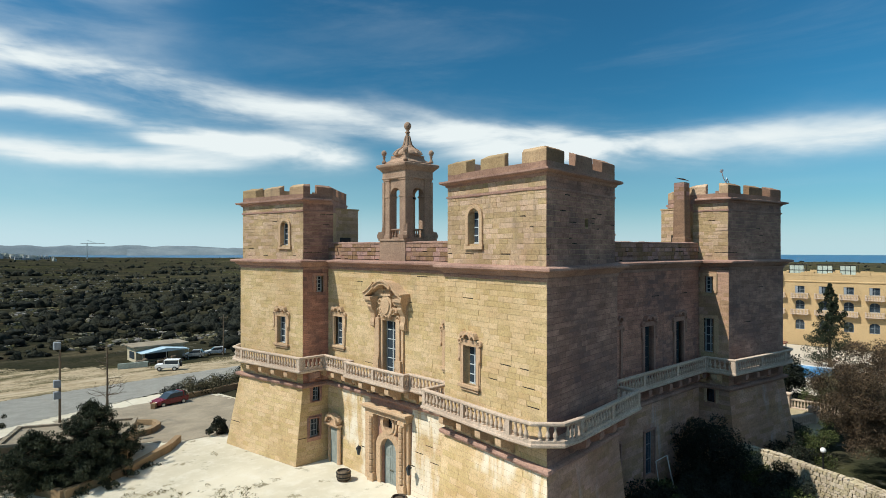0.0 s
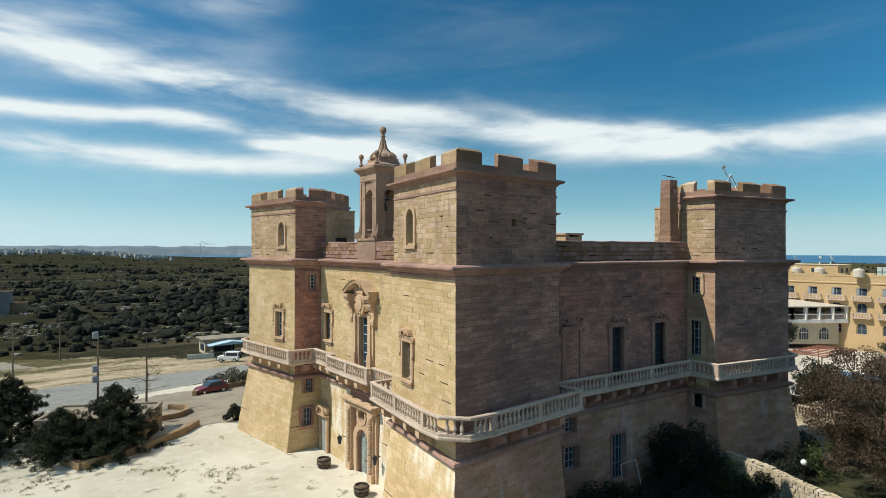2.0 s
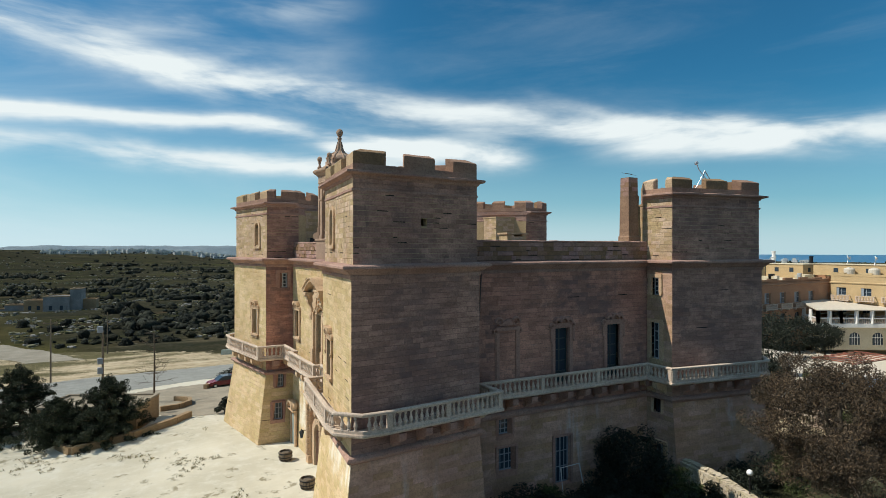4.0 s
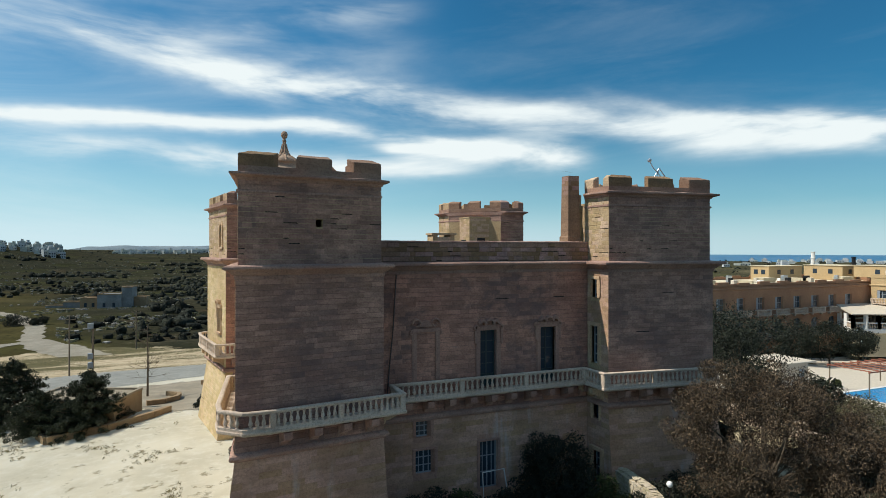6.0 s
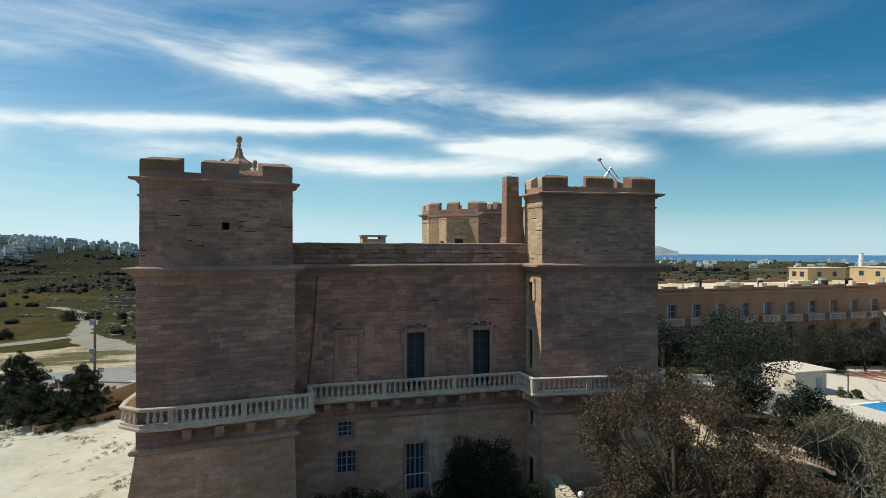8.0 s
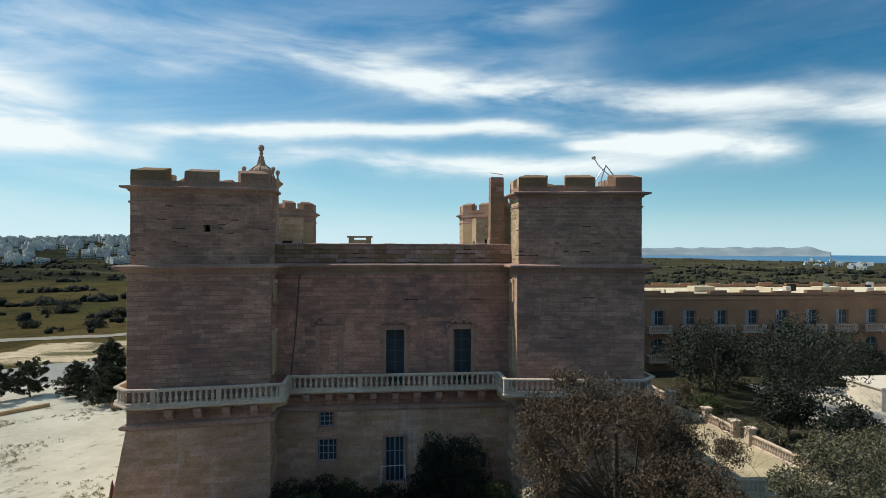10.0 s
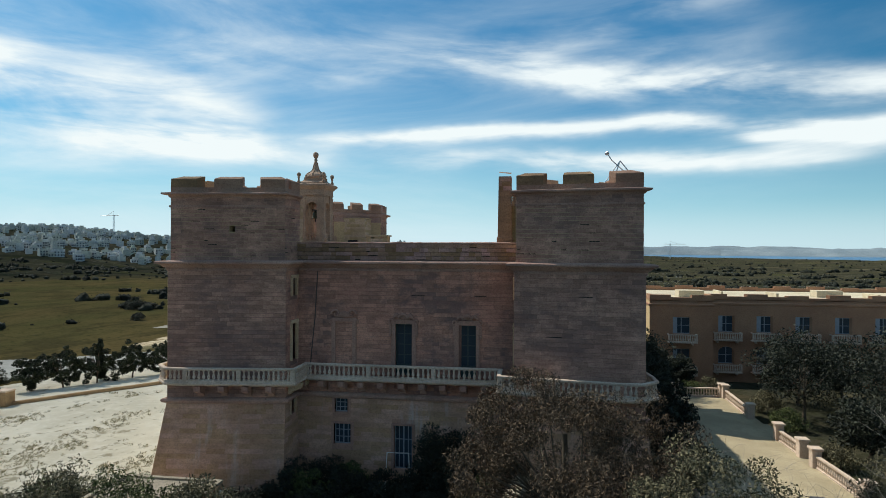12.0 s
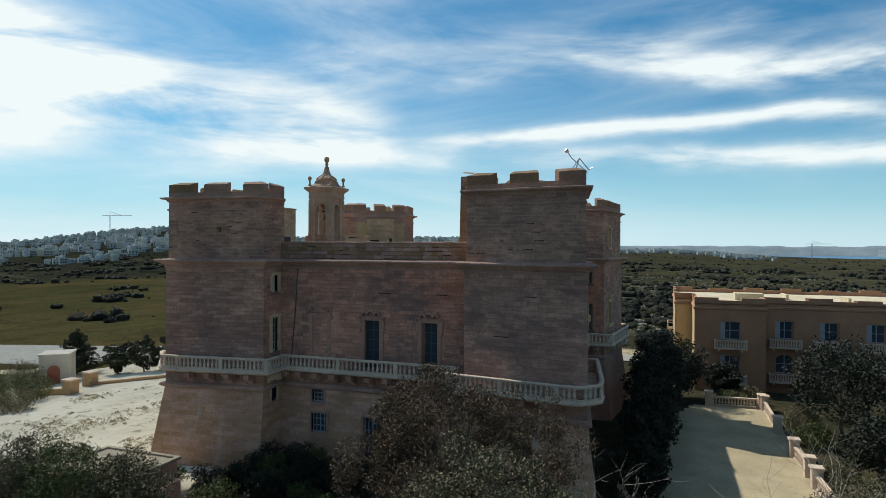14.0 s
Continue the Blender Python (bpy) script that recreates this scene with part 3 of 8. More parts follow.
def panel(bm, outer, inner, holes):
    """A wall with thickness and real openings, between an outer and an inner Side."""
    us = sorted({0.0, outer.wide, *(h[0] for h in holes), *(h[1] for h in holes)})
    zs = sorted({outer.z0, outer.z1, *(h[2] for h in holes), *(h[3] for h in holes)})
    ratio = inner.wide / outer.wide

    def solid(i, k):
        if not (0 <= i < len(us) - 1 and 0 <= k < len(zs) - 1):
            return None
        u, z = (us[i] + us[i + 1]) / 2, (zs[k] + zs[k + 1]) / 2
        return not any(h[0] < u < h[1] and h[2] < z < h[3] for h in holes)

    grid = {}

    def vert(i, k, deep):
        if (i, k, deep) not in grid:
            grid[i, k, deep] = bm.verts.new(inner.at(us[i] * ratio, zs[k]) if deep else outer.at(us[i], zs[k]))
        return grid[i, k, deep]

    for i in range(len(us) - 1):
        for k in range(len(zs) - 1):
            if not solid(i, k):
                continue
            bm.faces.new((vert(i, k, 0), vert(i + 1, k, 0), vert(i + 1, k + 1, 0), vert(i, k + 1, 0)))
            bm.faces.new((vert(i, k, 1), vert(i, k + 1, 1), vert(i + 1, k + 1, 1), vert(i + 1, k, 1)))
            for di, dk, p, q in ((-1, 0, (i, k), (i, k + 1)), (1, 0, (i + 1, k), (i + 1, k + 1)), (0, -1, (i, k), (i + 1, k)), (0, 1, (i, k + 1), (i + 1, k + 1))):
                if not solid(i + di, k + dk):
                    bm.faces.new((vert(*p, 0), vert(*q, 0), vert(*q, 1), vert(*p, 1)))


def courses(side, holes, tall=0.30, short=0.5, long=1.15, z0=None, z1=None, seed=1, ruin=0.0):
    """The blocks of a wall, course by course: (u0, u1, z0, z1, how far it stands out)."""
    rng = random.Random(seed)
    z = side.z0 if z0 is None else z0
    end = side.z1 if z1 is None else z1
    rows = max(1, round((end - z) / tall))
    made = []
    for r in range(rows):
        a, b = z + (end - z) * r / rows, z + (end - z) * (r + 1) / rows
        free = [(0.0, side.wide)]
        for h in holes:
            if h[2] < b - 0.03 and h[3] > a + 0.03:
                free = [q for p in free for q in ((p[0], min(p[1], h[0])), (max(p[0], h[1]), p[1])) if q[1] - q[0] > 0.06]
        for p, q in free:
            u = p
            while u < q - 0.01:
                w = rng.uniform(short, long) * (0.55 if u == p and r % 2 else 1)
                if q - u - w < 0.3:
                    w = q - u
                proud = 0.007 + 0.014 * rng.random()
                if rng.random() < ruin:
                    proud = 0.002
                made.append((u, u + w, a, b, proud))
                u += w
    return made


def block_mesh(name, side_blocks, mat, parent, label="", worn=0.018, gap=0.007):
    """Many blocks joined into one mesh, each with its own bevelled edges and recessed joints."""
    verts, faces, slits, slit_faces = [], [], [], []
    for side, blocks in side_blocks:
        for u0, u1, z0, z1, proud in blocks:
            g, k = gap * (0.5 + (u0 * 3.3 + z0 * 9.1) % 1.0), len(verts)
            slit = 0.045 if (u0 * 7.13 + z0 * 3.7) % 1.0 < worn else 0.0
            bev = 0.011
            e = 0.0025
            # a flat dark strip stands in for the shadow of an open joint
            if slit:
                q, w0, w1 = len(slits), z0 - 0.008, z0 + g + slit
                slits += [side.at(u0, w0 + 0.012, 0.004), side.at(u1, w0, 0.004), side.at(u1 - 0.06, w1, 0.004), side.at(u0 + 0.04, w1 - 0.01, 0.004)]
                slit_faces.append((q, q + 1, q + 2, q + 3))
            for u, z, o in ((u0 + e, z0 + g + slit, 0), (u1 - e, z0 + g + slit, 0), (u1 - e, z1 - g, 0), (u0 + e, z1 - g, 0),
                            (u0 + e + bev * 0.5, z0 + g + bev + slit, proud), (u1 - e - bev * 0.5, z0 + g + bev + slit, proud), (u1 - e - bev * 0.5, z1 - g - bev, proud), (u0 + e + bev * 0.5, z1 - g - bev, proud)):
                verts.append(side.at(u, z, o))
            faces += [(k + 4, k + 5, k + 6, k + 7), (k, k + 1, k + 5, k + 4), (k + 1, k + 2, k + 6, k + 5), (k + 2, k + 3, k + 7, k + 6), (k + 3, k, k + 4, k + 7)]
    if slits and parent is not None:
        raw("joint_shade", slits, slit_faces, M_SLIT, parent, "flat dark strips that paint the shade in eroded joints", "stuff")
    return raw(name, verts, faces, mat, parent, label, "stuff")


def moulding(bm, plan, profile, closed=True, flush=()):
    """A profile of (out, z) swept round an outline; on the flush sides it stays within the wall face."""
    k = len(plan)
    rings = [[bm.verts.new((x, y, z)) for x, y in offset(plan, [min(out, 0.01) if i in flush else out for i in range(k)])] for out, z in profile]
    for a, b in zip(rings, rings[1:] + rings[:1] if closed else rings[1:]):
        for i in range(k):
            bm.faces.new((a[i], a[(i + 1) % k], b[(i + 1) % k], b[i]))


palace = thing("palace", "square baroque limestone palace with four battlemented corner bastions", "palace")

# openings on each side of the outline: u0, u1, z0, z1
HOLES = {i: [] for i in range(20)}
A_FACE, A_FACE_2, A_FLANK, SOUTH, C_FLANK, C_FACE, C_FACE_2, EAST = 1, 2, 3, 4, 5, 6, 7, 9
B_FACE, B_FLANK, WEST = 17, 18, 19
UPPER = [Side(WALL, WALL, i, Z_SCARP, Z_CORNICE) for i in range(20)]
UPPER_IN = [Side(INNER, INNER, i, Z_SCARP, Z_CORNICE) for i in range(20)]
FOOT = offset(PLAN, [{"flank": 0.35, "face": 1.15, "front": 0.30}[EDGE_KIND[i % 5]] for i in range(20)])
Z_FOOT = -2.2
LOWER = [Side(FOOT, WALL, i, Z_FOOT, Z_SCARP) for i in range(20)]
LOWER_IN = [Side(offset(FOOT, -0.9), INNER, i, Z_FOOT, Z_SCARP) for i in range(20)]


def along(i, x, y):
    """How far the place (x, y) lies along side i."""
    s = UPPER[i]
    return (Vector((x, y, 0)) - Vector((s.a1.x, s.a1.y, 0))).dot(s.u)


# ornate windows and doors on the balcony storey: side, middle, width, foot, head, style
OPENINGS = [
    (SOUTH, along(SOUTH, 0.0, -12.8), 1.25, 7.8, 11.6, "balcony_door"),
    (SOUTH, along(SOUTH, 4.68, -12.8), 1.25, 7.8, 11.6, "balcony_door"),
    (WEST, along(WEST, -12.8, 6.55), 1.2, 9.4, 11.7, "window"),
    (WEST, along(WEST, -12.8, -6.3), 1.2, 9.4, 11.7, "window"),
    (WEST, along(WEST, -12.8, 0.1), 1.5, 7.8, 11.9, "main_door"),
    (A_FACE, along(A_FACE, -15.5, -10.55), 1.15, 9.4, 11.6, "window"),
    (B_FACE, along(B_FACE, -15.5, 10.7), 1.15, 9.4, 11.6, "window"),
    (C_FACE_2, along(C_FACE_2, 15.5, -10.55), 1.15, 9.4, 11.6, "window"),
    (12, along(12, 10.6, 15.5), 1.15, 9.4, 11.6, "window"),
    (11, along(11, 15.5, 10.6), 1.15, 9.4, 11.6, "window"),
]
for f in (A_FLANK, C_FLANK, 8, 10, B_FLANK, 0):
    mid = 0.85 if f in (C_FLANK, 10, 0) else UPPER[f].wide - 0.85
    OPENINGS.append((f, mid, 0.72, 13.6, 14.9, "small"))
    if f != B_FLANK:
        OPENINGS.append((f, mid, 0.85, 8.9, 11.6, "small"))
for x in (-5, 0, 5):
    OPENINGS.append((EAST, along(EAST, 12.8, x), 1.25, 7.8, 11.6, "balcony_door"))
LOW_OPENINGS = [
    (SOUTH, along(SOUTH, -4.70, -12.8), 1.05, 4.95, 6.0, "grille"),
    (SOUTH, along(SOUTH, -4.63, -12.8), 1.35, 2.6, 4.15, "grille"),
    (SOUTH, along(SOUTH, 0.0, -12.8), 1.35, 1.0, 4.2, "grille"),
    (C_FLANK, 0.95, 0.75, 5.0, 6.15, "grille"),
    (C_FLANK, 0.95, 0.9, 0.4, 2.9, "small"),
    (A_FLANK, UPPER[A_FLANK].wide - 0.95, 0.75, 5.0, 6.15, "grille"),
    (B_FLANK, 1.25, 0.75, 4.9, 6.1, "grille"),
    (B_FLANK, 1.25, 0.9, 2.1, 3.6, "grille"),
]
DOOR_MID, DOOR_WIDE, DOOR_SPRING = along(WEST, -12.8, 0.0), 1.75, 2.6
OCULUS_Z = 4.55


def hole(o):
    return (o[1] - o[2] / 2, o[1] + o[2] / 2, o[3], o[4])


UP_HOLES = {i: [hole(o) for o in OPENINGS if o[0] == i] for i in range(20)}
LOW_HOLES = {i: [hole(o) for o in LOW_OPENINGS if o[0] == i] for i in range(20)}
LOW_HOLES[WEST].append((DOOR_MID - DOOR_WIDE / 2, DOOR_MID + DOOR_WIDE / 2, 0.05, 3.45))
LOW_HOLES[WEST].append((DOOR_MID - 0.55, DOOR_MID + 0.55, OCULUS_Z - 0.55, OCULUS_Z + 0.55))

SEEN = (A_FACE, A_FACE_2, A_FLANK, SOUTH, C_FLANK, C_FACE, C_FACE_2, B_FACE, B_FLANK, WEST, 8, 10, 11)
# the fronts lying mostly in shade, whose shade is put into redder stone
SHADED_FRONTS = (SOUTH, C_FACE, A_FLANK, B_FLANK, C_FACE_2, 8, 10, 11)
walls = {}
for i in range(20):
    for sides, inners, holes, name in ((UPPER, UPPER_IN, UP_HOLES, "wall"), (LOWER, LOWER_IN, LOW_HOLES, "scarp_wall")):
        bm = bmesh.new()
        panel(bm, sides[i], inners[i], holes[i])
        mat = (M_JOINT_SHADE if i in SHADED_FRONTS or i == A_FACE_2 else M_JOINT if i in SEEN else M_STONE) if name == "wall" else M_RENDER
        walls[name, i] = part(name, bm, mat, palace, "battered foot of the wall in worn lime render" if name != "wall" else "")
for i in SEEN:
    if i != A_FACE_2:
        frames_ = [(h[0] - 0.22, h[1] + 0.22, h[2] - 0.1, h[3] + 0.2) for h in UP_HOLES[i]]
        block_mesh("ashlar", [(UPPER[i], courses(UPPER[i], frames_, z0=6.45, seed=i, ruin=0.02))], M_FLANK if i == C_FLANK else M_BASTION if i in (C_FACE, C_FACE_2, 11) else M_SHADE_BLOCK if i in SHADED_FRONTS else M_BLOCK, walls["wall", i], "coursed honey limestone blocks", 0.028 if i == A_FACE else 0.006, 0.010 if i in SHADED_FRONTS else 0.005)
for i in (WEST, B_FACE, B_FLANK, A_FACE):
    wide = [(h[0] - 0.1, h[1] + 0.1, h[2], h[3]) for h in LOW_HOLES[i]]
    if i == WEST:
        wide.append((DOOR_MID - 2.4, DOOR_MID + 2.4, -2, 5.9))
    block_mesh("ashlar", [(LOWER[i], courses(LOWER[i], wide, 0.33, 0.6, 1.3, z0=-1.2, z1=6.2, seed=40 + i, ruin=0.1))], M_LIMEWASH if i in (A_FACE, WEST) else M_BLOCK, walls["scarp_wall", i],
               "worn limestone blocks of the battered foot", 0.006, 0.005)

for i in (SOUTH, A_FACE_2, C_FACE, A_FLANK, C_FLANK, C_FACE_2):
    wide = [(h[0] - 0.16, h[1] + 0.16, h[2] - 0.1, h[3] + 0.16) for h in LOW_HOLES[i]]
    thin = [(u0, u1, z0, z1, 0.35 * out) for u0, u1, z0, z1, out in courses(LOWER[i], wide, 0.34, 0.7, 1.5, z0=-1.2, z1=6.0, seed=60 + i, ruin=0.1)]
    block_mesh("ashlar", [(LOWER[i], thin)], M_SCARP, walls["scarp_wall", i], "smooth pinkish blocks with patches of old limewash", 0.0, 0.006)

# ---- cornice, roof and parapets ----
def weather(bm, longest, amount, seed=0.0):
    """Breaks long straight edges up and wears them unevenly."""
    for _ in range(6):
        edges = [e for e in bm.edges if e.calc_length() > longest]
        if not edges:
            break
        bmesh.ops.subdivide_edges(bm, edges=edges, cuts=1, use_grid_fill=True)
    for v in bm.verts:
        p = v.co
        v.co = p + amount * (0.7 * noise.noise_vector((p.x * 0.9 + seed, p.y * 0.9, p.z * 2.0)) + 0.5 * noise.noise_vector((p.x * 3.1, p.y * 3.1 + seed, p.z * 3.5)))
    return bm


bm = bmesh.new()
moulding(bm, WALL, [(-0.3, 15.42), (0.0, 15.42), (0.06, 15.47), (0.08, 15.60), (0.05, 15.63), (0.18, 15.72), (0.30, 15.84), (0.34, 15.90), (0.52, 15.95), (0.56, 15.99), (0.56, 16.10), (0.48, 16.16), (-0.3, 16.23)])
part("cornice", weather(bm, 0.5, 0.035), M_CORNICE, palace, "weathered grey projecting stone cornice")
bm = bmesh.new()
bm.faces.new([bm.verts.new((x, y, 16.18)) for x, y in offset(PLAN, -0.2)])
bm.faces.new([bm.verts.new((x, y, 15.9)) for x, y in offset(PLAN, -0.25)][::-1])
part("roof", bm, M_ROOF, palace, "flat screeded roof")
bm = bmesh.new()
bm.faces.new([bm.verts.new((x, y, 7.4)) for x, y in offset(PLAN, -0.3)])
part("floor_slab", bm, M_ROOF, palace)
PAR_TOP = 17.45
for k in range(4):
    a, b = turn90((-8.2, -12.8), k), turn90((8.2, -12.8), k)
    quad_out = [a, b, turn90((8.2, -12.3), k), turn90((-8.2, -12.3), k)]
    bm = bmesh.new()
    moulding(bm, quad_out, [(0, 16.2), (0, PAR_TOP)], False)
    top = [bm.verts.new((x, y, PAR_TOP)) for x, y in quad_out]
    bm.faces.new(top)
    wall = part("parapet", bm, M_JOINT_DARK, palace, "weathered limestone roof parapet")
    bm = bmesh.new()
    moulding(bm, quad_out, [(-0.1, PAR_TOP), (0.07, PAR_TOP), (0.07, PAR_TOP + 0.09), (-0.1, PAR_TOP + 0.12)], True)
    bm.faces.new([bm.verts.new((x, y, PAR_TOP + 0.11)) for x, y in offset(quad_out, -0.09)])
    part("coping", weather(bm, 0.5, 0.045, k), M_CORNICE, wall)
    s = Side(quad_out, quad_out, 0, 16.25, PAR_TOP)
    block_mesh("ashlar", [(s, [(u0, u1, z0, z1, 3 * out) for u0, u1, z0, z1, out in courses(s, [], 0.3, 0.35, 0.9, seed=70 + k, ruin=0.05)])], M_PARAPET, wall, "", 0.06, 0.012)

# ---- the battlemented turrets over the bastions ----
TURRET = [(-12.4, -8.2), (-15.17, -8.2), (-16.3, -16.3), (-8.2, -15.17), (-8.2, -12.4)]
Z_T0, Z_T1, Z_SLAB, Z_CREN, Z_MERLON = 16.2, 20.1, 21.1, 21.42, 22.1
TURRET_WINDOW = {0: 1, 3: 2, 1: 2, 2: 1}


def away_from_sun(side):
    """Sides away from the sun; their shade is put into the stone colour."""
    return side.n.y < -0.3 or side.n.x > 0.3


def merlon_mesh(outer, inner, u0, u1, seed):
    """One merlon with a worn top that slopes outwards."""
    rng = random.Random(seed)
    bm = bmesh.new()
    ratio = inner.wide / outer.wide
    low, high = Z_CREN - 0.02, Z_MERLON
    foot = [outer.at(u0, 0), outer.at(u1, 0), inner.at(u1 * ratio, 0), inner.at(u0 * ratio, 0)]
    rings = []
    mid = sum(foot, Vector()) / 4
    tilt = [rng.uniform(-0.03, 0.03) - 0.07, rng.uniform(-0.03, 0.03) - 0.07, rng.uniform(-0.02, 0.03) + 0.13, rng.uniform(-0.02, 0.03) + 0.13]
    for z, grow, slope in ((low, 0, 0), (high - 0.05, 0, 1), (high, -0.04, 1)):
        ring = []
        for q, p in enumerate(foot):
            d = p - mid
            d.z = 0
            w = p + d.normalized() * grow
            ring.append(bm.verts.new((w.x, w.y, z + slope * tilt[q])))
        rings.append(ring)
    for a, b in zip(rings, rings[1:]):
        for q in range(4):
            bm.faces.new((a[q], a[(q + 1) % 4], b[(q + 1) % 4], b[q]))
    bm.faces.new(rings[-1])
    return bm


for k in range(4):
    plan = [turn90(p, k) for p in TURRET]
    inner = offset(plan, -0.5)
    hole_side = TURRET_WINDOW[k]
    walls_bm = bmesh.new()
    outs = [Side(plan, plan, i, Z_T0, Z_T1) for i in range(5)]
    frieze = [Side(plan, plan, i, 20.14, 20.68) for i in range(4)]
    ins = [Side(inner, inner, i, Z_T0, Z_T1) for i in range(5)]
    mid = outs[hole_side].wide * 0.5
    mid = outs[1].wide - 5.6 if hole_side == 1 else 5.9
    win = [(mid - 0.5, mid + 0.5, 17.35, 19.2)]
    small = [(4.2, 4.6, 18.25, 18.68)] if k == 0 else []
    skins = []
    for i in range(5):
        holes = (win if i == hole_side else []) + (small if i == 2 and k == 0 else [])
        panel(walls_bm, outs[i], ins[i], holes)
        wide = [(h[0] - 0.2, h[1] + 0.2, h[2] - 0.15, h[3] + 0.2) for h in (win if i == hole_side else [])] + (small if i == 2 and k == 0 else [])
        if i < 4:
            skins.append((outs[i], courses(outs[i], wide, 0.27, 0.3, 0.85, seed=100 + 10 * k + i, ruin=0.08)))
    turret = part("turret", walls_bm, M_JOINT, palace, "battlemented limestone turret over the corner bastion")
    # sides away from the sun get their shade as the redder bastion stone
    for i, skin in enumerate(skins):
        block_mesh("ashlar", [skin], M_BASTION if away_from_sun(skin[0]) else M_TURRET, turret, "weathered limestone blocks with eroded joints", 0.035, 0.010)
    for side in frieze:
        block_mesh("ashlar", [(side, courses(side, [], 0.27, 0.4, 0.9, seed=int(side.wide * 100) + k, ruin=0.03))], M_BASTION if away_from_sun(side) else M_TURRET, turret, "", 0.0, 0.008)
    bm = bmesh.new()
    moulding(bm, plan, [(-0.2, 19.98), (0.0, 19.98), (0.07, 20.02), (0.07, 20.12), (-0.05, 20.16), (-0.05, 20.62), (0.08, 20.68), (0.13, 20.80), (0.34, 20.86), (0.41, 20.92), (0.41, 21.02), (-0.2, 21.12)], True, (4,))
    part("cornice", weather(bm, 0.4, 0.04, k), M_CORNICE, turret, "coved stone cornice with a string course below")
    bm = bmesh.new()
    moulding(bm, plan, [(0.0, 21.08), (0.0, Z_CREN), (-0.5, Z_CREN), (-0.5, 20.9)])
    bm.faces.new([bm.verts.new((x, y, 20.95)) for x, y in offset(plan, -0.3)])
    part("parapet", bm, M_PARAPET, turret)
    mo, mi = [Side(plan, plan, i, Z_T0, Z_T1) for i in range(5)], [Side(inner, inner, i, Z_T0, Z_T1) for i in range(5)]
    flank = mo[0].wide
    spans = [(0, 0, flank - 1.75), (0, flank - 0.62, flank), (1, 0, 1.8), (1, 3.1, 5.1), (1, 6.45, mo[1].wide), (2, 0, 1.85), (2, 3.1, 5.15), (2, 6.45, mo[2].wide),
             (3, 0, 0.62), (3, 1.2, flank), (4, 0, 1.2), (4, 2.2, 3.6), (4, 4.7, mo[4].wide)]
    # merlons turned from the sun take the darker parapet stone as their shade
    for q, (i, u0, u1) in enumerate(spans):
        part("merlon", weather(merlon_mesh(mo[i], mi[i], u0, u1, 7 * k + q), 0.22, 0.022, q), M_PARAPET if away_from_sun(mo[i]) else M_TURRET, turret)
    # the stair block in the gorge of the turret
    corner = 9.2
    block_plan = [turn90(p, k) for p in ((-corner, -corner), (-12.3, -corner + 0.1), (-12.2, -12.2), (-corner + 0.1, -12.3))]
    bm = bmesh.new()
    moulding(bm, block_plan, [(0, 16.2), (0, 20.3), (0.06, 20.32), (0.06, 20.45)], False)
    bm.faces.new([bm.verts.new((x, y, 20.44)) for x, y in offset(block_plan, 0.05)])
    gorge = part("stair_block", bm, M_TURRET, turret, "plain limestone stair block behind the turret")
    bs = [Side(block_plan, block_plan, i, 16.3, 20.3) for i in range(4)]
    doors = {0: [(0.9, 1.8, 16.3, 18.2)], 3: [(1.2, 2.3, 17.3, 18.0)]}
    block_mesh("ashlar", [(bs[i], courses(bs[i], doors.get(i, []), 0.28, 0.4, 0.9, seed=150 + k * 4 + i)) for i in range(4)], M_TURRET, gorge)
    # black panels on the solid block paint the darkness of door and vent
    bm = bmesh.new()
    box(bm, -0.45, 0.45, -0.012, 0.05, 0, 1.9, bs[0].spot(1.35, 16.3))
    part("doorway", bm, M_IRON, gorge, "flat black panel painting the dark of an open stair doorway")
    bm = bmesh.new()
    box(bm, -0.55, 0.55, -0.012, 0.05, 0, 0.7, bs[3].spot(1.75, 17.3))
    part("vent_dark_panel", bm, M_IRON, gorge, "flat black panel painting the dark of a square vent")


# ---- windows and doors ----
def arc(cx, cz, r, a0, a1, steps):
    return [(cx + r * math.cos(radians(a0 + (a1 - a0) * i / steps)), cz + r * math.sin(radians(a0 + (a1 - a0) * i / steps))) for i in range(steps + 1)]


def scroll(bm, cx, cz, r, m, deep=0.16, flip=1):
    """A carved volute: a spiral band."""
    pts_out = [(cx + flip * r * (1 - i / 22) * math.cos(i * 0.42), cz + r * (1 - i / 22) * math.sin(i * 0.42)) for i in range(17)]
    rings = []
    for q, (px, pz) in enumerate(pts_out):
        d = Vector((px - cx, pz - cz)).normalized() * (0.075 - 0.0025 * q)
        rings.append([bm.verts.new(m @ Vector((px + s * d.x, y, pz + s * d.y))) for s, y in ((-1, 0.03), (1, 0.03), (1, -deep * 0.8), (0.4, -deep), (-0.4, -deep), (-1, -deep * 0.8))])
    for a, b in zip(rings, rings[1:]):
        for k in range(6):
            bm.faces.new((a[k], a[(k + 1) % 6], b[(k + 1) % 6], b[k]))
    bm.faces.new(rings[0])
    bm.faces.new(rings[-1][::-1])


